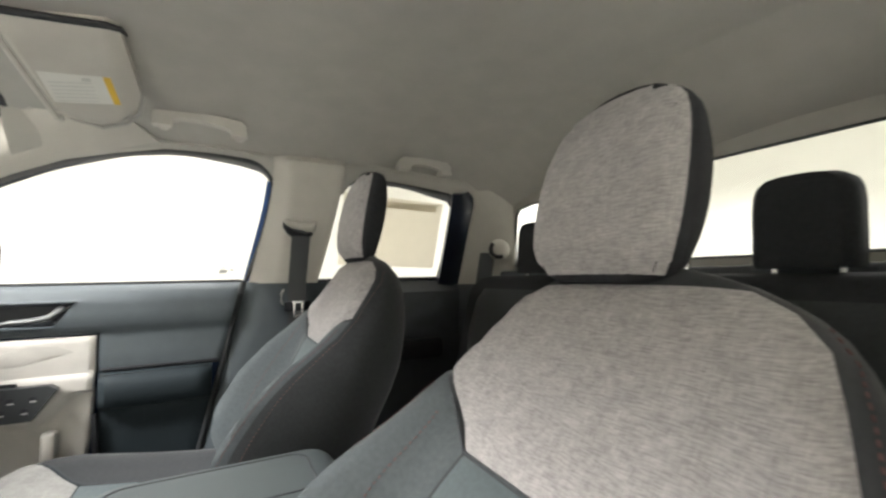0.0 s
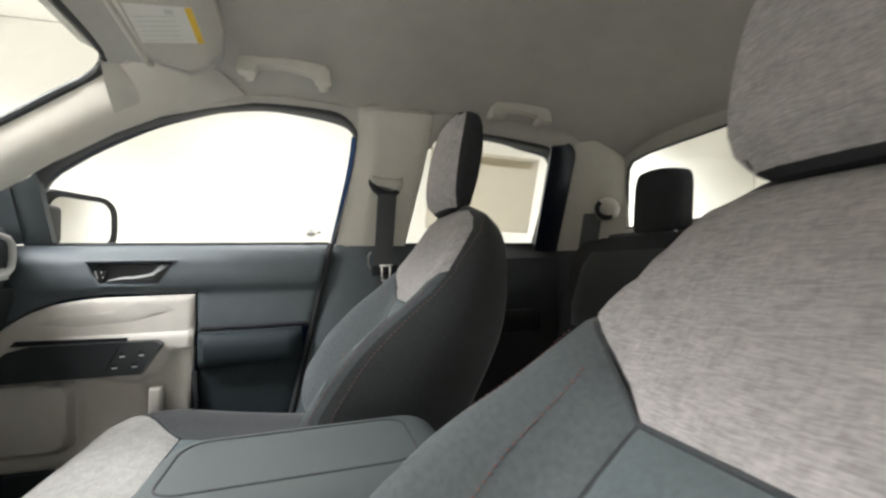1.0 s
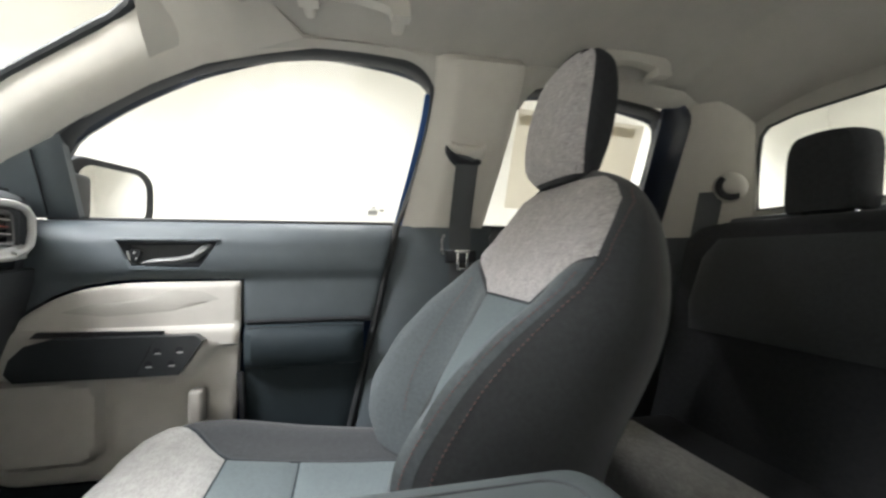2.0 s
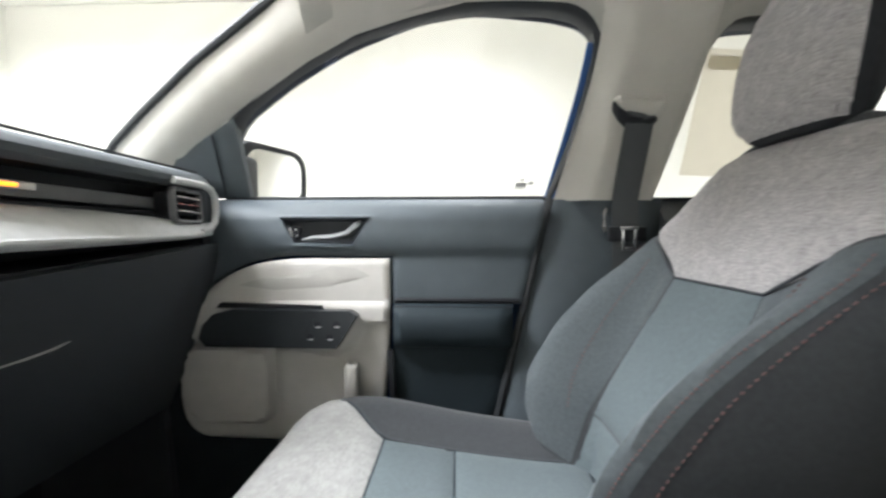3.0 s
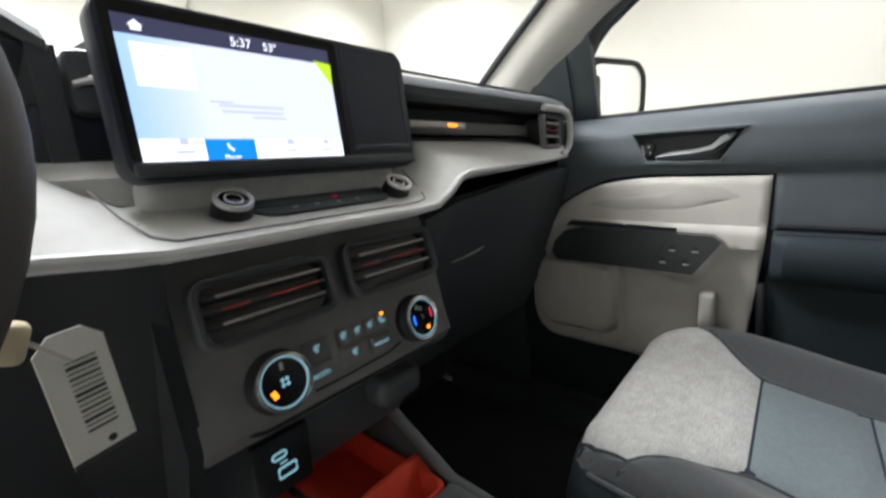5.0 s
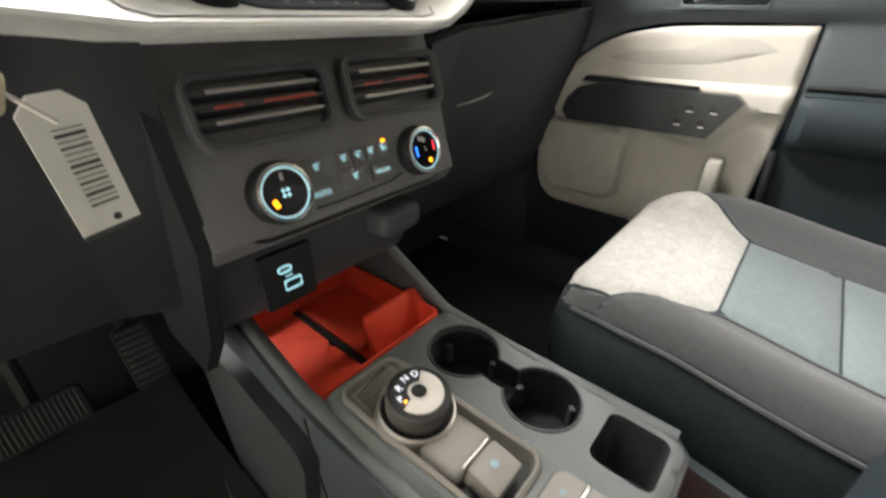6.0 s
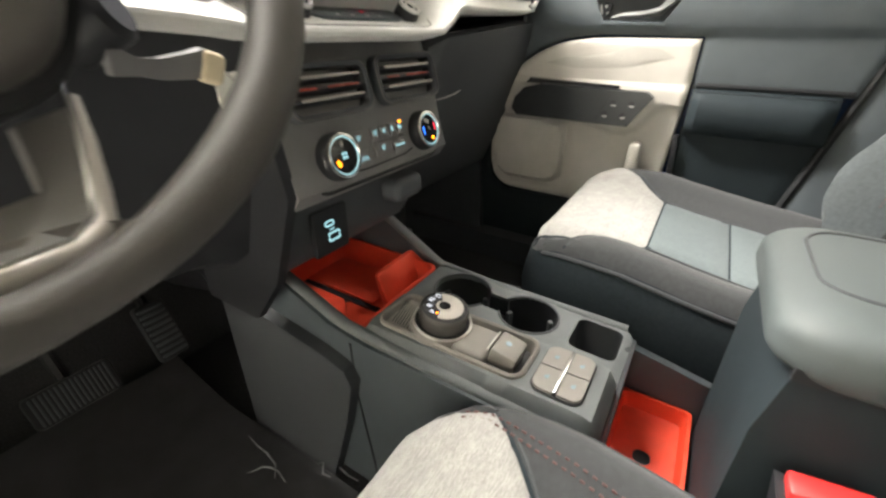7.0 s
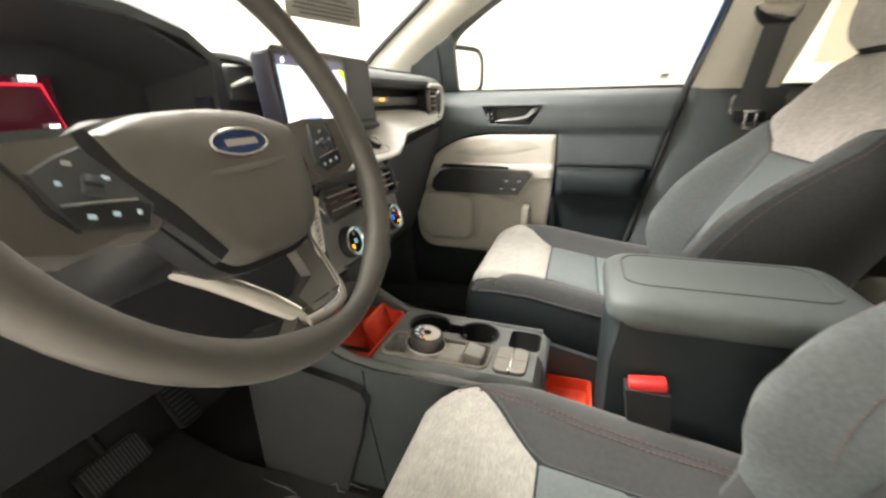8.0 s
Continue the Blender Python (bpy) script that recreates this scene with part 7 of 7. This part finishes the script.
part("lid_seam", tube([(a, b, lid_z(a, b) + 0.0002) for a, b in rrect(0.124, 0.256, 0.030, 8, 0.004, 0.056)], 0.0014, 6, True), M["thread"], arm, "stitched seam")
boxp = [(-0.105, 0.0), (0.195, 0.0), (0.196, 0.20), (0.198, 0.37), (0.190, 0.428), (-0.105, 0.428)]
part("box", prism(boxp, "x", -0.096, 0.084, 0.010, 3), M["slate2"], arm, "charcoal storage box")
part("lid_gap", prism([(-0.10, 0.420), (0.191, 0.424), (0.191, 0.434), (-0.10, 0.430)], "x", -0.098, 0.086, 0.003), M["blk"], arm)
buck = thing("seat_belt_buckle", (-0.118, 0.14, 0.2), "black seat belt buckle with a red release button", "buckle")
part("body", prism([(0.100, 0.18), (0.150, 0.18), (0.178, 0.352), (0.122, 0.352)], "x", -0.132, -0.106, 0.006, 2), M["blk"], buck)
part("release_button", rbox((-0.119, 0.150, 0.358), (0.020, 0.046, 0.014), 0.003, 2, pose(0, 0, 0, -8)), M["redbtn"], buck, "bright red release button")

# ---------------------------------------------------------------- floor, pedals
mat_bm = sheet(lambda u, v: Vector((-0.135 - 0.50 * u, 0.42 + 0.62 * v, 0.012 + 0.004 * math.sin(9 * u + 4 * v) + (0.25 * (v - 0.75) ** 1.2 if v > 0.75 else 0))), span(0, 1, 20), span(0, 1, 24))
single("floor_mat", solid(mat_bm, 0.006), M["mat"], "black floor mat under thin clear plastic film", "floor mat")
for pts in (((-0.203, 0.743), (-0.194, 0.733), (-0.186, 0.728), (-0.180, 0.716), (-0.177, 0.703), (-0.182, 0.682)), ((-0.160, 0.800), (-0.166, 0.765), (-0.167, 0.742), (-0.172, 0.715), (-0.186, 0.700)), ((-0.135, 0.664), (-0.130, 0.654), (-0.137, 0.648), (-0.144, 0.642), (-0.140, 0.630)), ((-0.120, 0.640), (-0.124, 0.622), (-0.126, 0.607), (-0.122, 0.590))):
    n = len(pts)
    single("film_wrinkle", tube([(x, y, 0.022 + 0.006 * math.sin(math.pi * i / (n - 1))) for i, (x, y) in enumerate(pts)], [0.0004 + 0.0012 * math.sin(math.pi * (i + 0.3) / n) for i in range(n)], 6), M["film"], "shiny crease in the clear floor film", "film crease", "film creases")


def pedal(name, cx, cz, w, h, label, ribs, across=True):
    ob = thing(name, (cx, 0.97, cz), label, "pedal")
    m = pose(cx, 0.955, cz, 60, 0, 0)
    part("pad", loft([[m @ Vector((a, b, z)) for a, b in rrect(w * k, h * k, 0.008, 4)] for k, z in ((1.0, -0.010), (1.0, 0.002), (0.96, 0.005))]), M["blk"], ob)
    for i in range(ribs):
        t = (i + 0.5) / ribs - 0.5
        c = (w * 0.9 * t, 0) if across else (0, h * 0.9 * t)
        s = (w * 0.9 / ribs * 0.5, h * 0.86, 0.003) if across else (w * 0.86, h * 0.9 / ribs * 0.5, 0.003)
        part("rib", rbox(m @ Vector((c[0], c[1], 0.006)), s, 0.0008, 1, m.to_3x3().to_4x4()), M["char"], ob)
    part("arm", tube([m @ Vector((0, h * 0.3, -0.008)), (cx, 1.04, cz + 0.10), (cx, 1.09, cz + 0.24)], 0.009, 8), M["blk"], ob)
    return ob


pedal("brake_pedal", -0.300, 0.158, 0.105, 0.050, "black ribbed rubber brake pedal", 16)
pedal("accelerator_pedal", -0.172, 0.185, 0.045, 0.10, "black ribbed accelerator pedal", 9, False)

# ---------------------------------------------------------------- headliner fittings
def grab_handle(y0, y1, sgn, x, za, zb):
    """A squared loop off the headliner from y0 (top at za) back to y1 (top at zb), with two feet that reach up to the roof edge."""
    ob = thing("grab_handle", (sgn * x, (y0 + y1) / 2, (za + zb) / 2), "warm grey folding grab handle on the headliner", "grab handle", "grab handles")
    n, w = 0.033, 0.021
    loop = [(y0 + 0.002, za - 0.040), (y0 + 0.001, za - 0.012), (y0 - 0.010, za - 0.001), ((y0 + y1) / 2, (za + zb) / 2 + 0.003), (y1 + 0.014, zb - 0.001), (y1 + 0.002, zb - 0.012), (y1 - 0.001, zb - 0.039),
            (y1 + n, zb - 0.039), (y1 + n + 0.004, zb - 0.026), (y1 + n + 0.018, zb - w), ((y0 + y1) / 2, (za + zb) / 2 - w + 0.004), (y0 - n - 0.018, za - w), (y0 - n - 0.004, za - 0.027), (y0 - n, za - 0.040)]
    part("bar", prism(loop, "x", min(sgn * x, sgn * (x + 0.026)), max(sgn * x, sgn * (x + 0.026)), 0.0065, 3), M["handle"], ob)
    for y, z in ((y0 - 0.015, za - 0.028), (y1 + 0.015, zb - 0.028)):
        part("foot", rbox((sgn * (x + 0.050), y, z + 0.008), (0.070, 0.024, 0.024), 0.008, 3), M["handle"], ob)
    return ob


grab_handle(0.196, 0.002, 1, 0.472, 1.146, 1.138)
grab_handle(-0.424, -0.600, 1, 0.520, 1.116, 1.112)
grab_handle(-0.424, -0.600, -1, 0.520, 1.116, 1.112)


def vz(x, y):
    return 1.1105 - 0.28 * (x - 0.275) - 0.15 * (y - 0.27)


vis = thing("sun_visor", (0.30, 0.27, 1.10), "warm grey sun visor folded up, with a white warning label", "sun visor")
vp = [(0.165, 0.354), (0.158, 0.218), (0.172, 0.203), (0.335, 0.197), (0.385, 0.209), (0.417, 0.236), (0.430, 0.276), (0.402, 0.318), (0.378, 0.336)]
part("visor_body", panel(vp, lambda u, v, k: Vector((u, v, vz(u, v) + 0.010 - k)), 0.02, 0.010, 0.014, depth=0.014), M["pillar"], vis)
# Dark tubes along the visor's edges stand for the shade of its recess.
part("visor_gap_shade", tube([(a, b, vz(a, b) + 0.003) for a, b in ((0.178, 0.193), (0.166, 0.199), (0.160, 0.215), (0.155, 0.27), (0.150, 0.32), (0.145, 0.366))], [0.002, 0.005, 0.006, 0.006, 0.006, 0.006], 8), M["blk"], vis, "dark line painted for the shade beside the visor")
part("pivot_rod", tube([(a, b, vz(a, b) - 0.004) for a, b in ((0.175, 0.352), (0.28, 0.344), (0.372, 0.337), (0.392, 0.334))], [0.0045, 0.005, 0.005, 0.004], 8), M["handle"], vis, "pale pivot rod along the visor")
part("pivot_cap", rbox((0.392, 0.333, vz(0.392, 0.333) - 0.001), (0.020, 0.014, 0.012), 0.004, 2), M["beige_dark"], vis)
part("visor_gap_shade", tube([(a, b, vz(a, b) + 0.006) for a, b in ((0.335, 0.193), (0.390, 0.205), (0.422, 0.232), (0.436, 0.276), (0.405, 0.323))], [0.002, 0.004, 0.004, 0.004, 0.002], 6), M["beige_dark"], vis)
lab = [(0.267, 0.331), (0.274, 0.233), (0.350, 0.230), (0.346, 0.328)]
lb = part("warning_label", panel(lab, lambda u, v, k: Vector((u, v, vz(u, v) - 0.0005 - k)), 0.02, 0.0, 0.0, depth=0.001), M["paper"], vis, "white warning label with a yellow edge", smooth=False)
part("label_edge", panel([(0.273, 0.244), (0.274, 0.233), (0.350, 0.230), (0.3495, 0.241)], lambda u, v, k: Vector((u, v, vz(u, v) - 0.0010 - k)), 0.02), M["yellow"], lb, "yellow edge", smooth=False)
for i in range(6):
    x = 0.290 + 0.010 * i
    part("label_bar", panel([(x, 0.322), (x, 0.262), (x + 0.0022, 0.262), (x + 0.0022, 0.322)], lambda u, v, k: Vector((u, v, vz(u, v) - 0.0010 - k)), 0.03), M["faintprint"], lb, smooth=False)
part("label_mark", panel([(0.278, 0.275), (0.278, 0.262), (0.287, 0.262), (0.287, 0.275)], lambda u, v, k: Vector((u, v, vz(u, v) - 0.0010 - k)), 0.03), M["faintprint"], lb, smooth=False)

ohc = thing("overhead_console", (0, 0.28, 1.15), "warm grey overhead console on the headliner", "overhead console")
part("body", loft([[(a, b, z - 0.055 * max(0.0, b - 0.1)) for a, b in rrect(w, h, 0.03, 6, 0.0, 0.27)] for w, h, z in ((0.170, 0.240, 1.190), (0.160, 0.230, 1.170), (0.150, 0.220, 1.164))]), M["pillar"], ohc)
part("lamp_lens", rbox((0.045, 0.24, 1.1555), (0.04, 0.03, 0.006), 0.002, 2), M["paper"], ohc, "white lamp lens")

# inside mirror with a printed card hanging from it
rvm = thing("rear_view_mirror", (0.0, 0.66, 1.06), "black rear view mirror on the windscreen", "mirror")
RM = pose(0.01, 0.61, 1.075, 90, 0, -14)
part("mirror_shell", loft([[RM @ Vector((a * k, b * k, z)) for a, b in rrect(0.23, 0.065, 0.025, 5)] for k, z in ((0.7, -0.03), (1.0, -0.012), (1.0, 0.0))]), M["blk"], rvm)
part("mirror_face", loft([[RM @ Vector((a, b, z)) for a, b in rrect(0.222, 0.058, 0.022, 5)] for z in (0.0005, 0.002)]), M["mirror"], rvm, smooth=False)
part("mirror_stem", tube([RM @ Vector((0, 0, -0.02)), (0.0, 0.665, 1.085), (0.0, 0.70, 1.10)], 0.012, 8), M["blk"], rvm)
card = thing("hanging_card", (0.005, 0.657, 0.84), "grey and blue printed card hanging from the mirror", "card")
HC = pose(0.0065, 0.6575, 0.836, 90, 0, -16.9)
cd = part("card", loft([[HC @ Vector((a, b, z)) for a, b in ((-0.074, 0), (0.074, 0), (0.074, 0.215), (-0.074, 0.215))] for z in (-0.0004, 0.0004)]), M["greypaper"], card, smooth=False)
part("card_header", loft([[HC @ Vector((a, b, z)) for a, b in ((-0.074, 0.045), (0.074, 0.045), (0.074, 0.215), (-0.074, 0.215))] for z in (0.0006, 0.0009)]), M["bluepaper"], cd, "blue printed header", smooth=False)
for b, w in ((0.008, 0.10), (0.014, 0.125), (0.020, 0.118), (0.026, 0.122), (0.033, 0.09)):
    part("card_bar", rbox(HC @ Vector((0, b, 0.0008)), (w, 0.0020, 0.0004), 0, 1, HC.to_3x3().to_4x4()), M["ink"], cd, smooth=False)
part("card_loop", tube([HC @ Vector((-0.01, 0.21, 0)), HC @ Vector((0, 0.235, 0)), HC @ Vector((0.01, 0.21, 0))], 0.0015, 6), M["ink"], card)

# window sticker and small glass marks
stick = thing("window_sticker", (0.70, -0.46, 0.79), "large paper price sticker on the rear side window, seen from behind", "sticker")
sp = [(-0.283, 0.791), (-0.283, 1.016), (-0.634, 1.000), (-0.636, 0.776)]
st = part("sheet", panel(sp, lambda u, z, k: Vector((win_x(z) + 0.010 - k, u, z)), 0.1, 0.0, 0.0, depth=-0.001), M["vinyl"], stick, smooth=False)
for y0, z0, y1, z1 in ((-0.290, 0.982, -0.610, 1.004),):
    part("print_bar", panel([(y0, z0), (y0, z1), (y1, z1 - 0.012), (y1, z0 - 0.012)], lambda u, z, k: Vector((win_x(z) + 0.0080 - k, u, z)), 0.1), M["vinyl"], st, "grey printed bar", smooth=False)
gm = thing("glass_mark", (0.755, 0.045, 0.765), "small faint printed mark on the door glass", "mark")
for y, z, w, h in ((0.052, 0.772, 0.022, 0.010), (0.030, 0.776, 0.010, 0.006), (0.050, 0.783, 0.010, 0.004), (0.055, 0.764, 0.026, 0.002)):
    part("mark", panel([(y - w / 2, z - h / 2), (y - w / 2, z + h / 2), (y + w / 2, z + h / 2), (y + w / 2, z - h / 2)], lambda u, v, k: Vector((win_x(v) + 0.009 - k, u, v)), 0.1), M["shelf"], gm, smooth=False)

# ---------------------------------------------------------------- rear seat
rear = thing("bench_seat", (0, -0.6, 0.0), "dark rear bench seat with grey panels", "bench seat")
rows = []
for x in [-0.60, -0.59, -0.57] + span(-0.52, 0.52, 14) + [0.57, 0.59, 0.60]:
    k = min(1.0, math.sqrt(max(0.05, (0.605 - abs(x)) / 0.05)))
    top = 0.715 + 0.03 * k
    rows.append([(x, y, z) for y, z in ((-0.60, 0.28), (-0.62, 0.34), (-0.66, 0.50), (-0.700, 0.66), (-0.712, top - 0.025), (-0.730, top - 0.006), (-0.76, top), (-0.80, top - 0.01), (-0.83, 0.66), (-0.83, 0.28))])
part("backrest", loft(rows), M["black"], rear, "black rear backrest")
part("cushion", rbox((0, -0.605, 0.215), (1.18, 0.42, 0.17), 0.045, 4), M["black"], rear)
for sx in (0.338, -0.320):
    poly = [(sx - 0.20, 0.50), (sx - 0.215, 0.56), (sx - 0.20, 0.66), (sx - 0.165, 0.705), (sx + 0.165, 0.705), (sx + 0.20, 0.66), (sx + 0.215, 0.56), (sx + 0.20, 0.50)]
    part("back_insert", panel(poly, lambda u, z, k: Vector((u, -0.655 - 0.25 * (z - 0.5) + k, z)), 0.03, 0.012, 0.02), M["dark"], rear, "charcoal insert panel")
    band_ = sheet(lambda u, v: Vector((sx + u, -0.442 + (0.055 * math.sin(v) if v > 0 else 0.055 * v), 0.252 + (0.055 * math.cos(v) if v > 0 else 0.055) - max(0, v - 1.57) * 0.06)), span(-0.19, 0.19, 10), span(-1.0, 2.2, 14))
    part("front_panel", solid(band_, 0.006), M["light2"], rear, "light heather grey woven front panel")
    hr = loft([[(sx + a * k, -0.792 + d - 0.10 * (z - 0.8), z) for a, d in [(u * 0.070, v) for u, v in ((-1, 0.0), (-0.97, 0.022), (-0.8, 0.034), (0, 0.038), (0.8, 0.034), (0.97, 0.022), (1, 0.0), (0.95, -0.028), (0.6, -0.036), (-0.6, -0.036), (-0.95, -0.028))]] for k, z in ((0.90, 0.752), (0.98, 0.758), (1.0, 0.785), (1.0, 0.855), (0.97, 0.877), (0.88, 0.892), (0.72, 0.900), (0.4, 0.903))])
    h = part("headrest", hr, M["black"], rear, "black rear headrest")
    for s in (-0.045, 0.045):
        part("headrest_post", tube([(sx + s, -0.790, 0.72), (sx + s, -0.790, 0.78)], 0.006, 8), M["chrome"], h, "bright post")
part("parcel_ledge", rbox((0, -0.845, 0.745), (1.18, 0.04, 0.03), 0.008), M["char"], rear)
# sills
for sg in (1, -1):
    single("door_sill", prism([(-0.2, -0.06), (1.05, -0.06), (1.05, 0.075), (-0.2, 0.075)], "x", min(sg * 0.66, sg * 0.80), max(sg * 0.66, sg * 0.80), 0.012), M["char"], "dark plastic door sill trim", "sill", "door sills", "structure")
    single("kick_panel", prism([(0.80, 0.0), (1.20, 0.0), (1.20, 0.80), (0.86, 0.80)], "x", min(sg * 0.69, sg * 0.80), max(sg * 0.69, sg * 0.80), 0.01), M["char"], "dark kick panel beside the footwell", "panel", "kick panels", "structure")
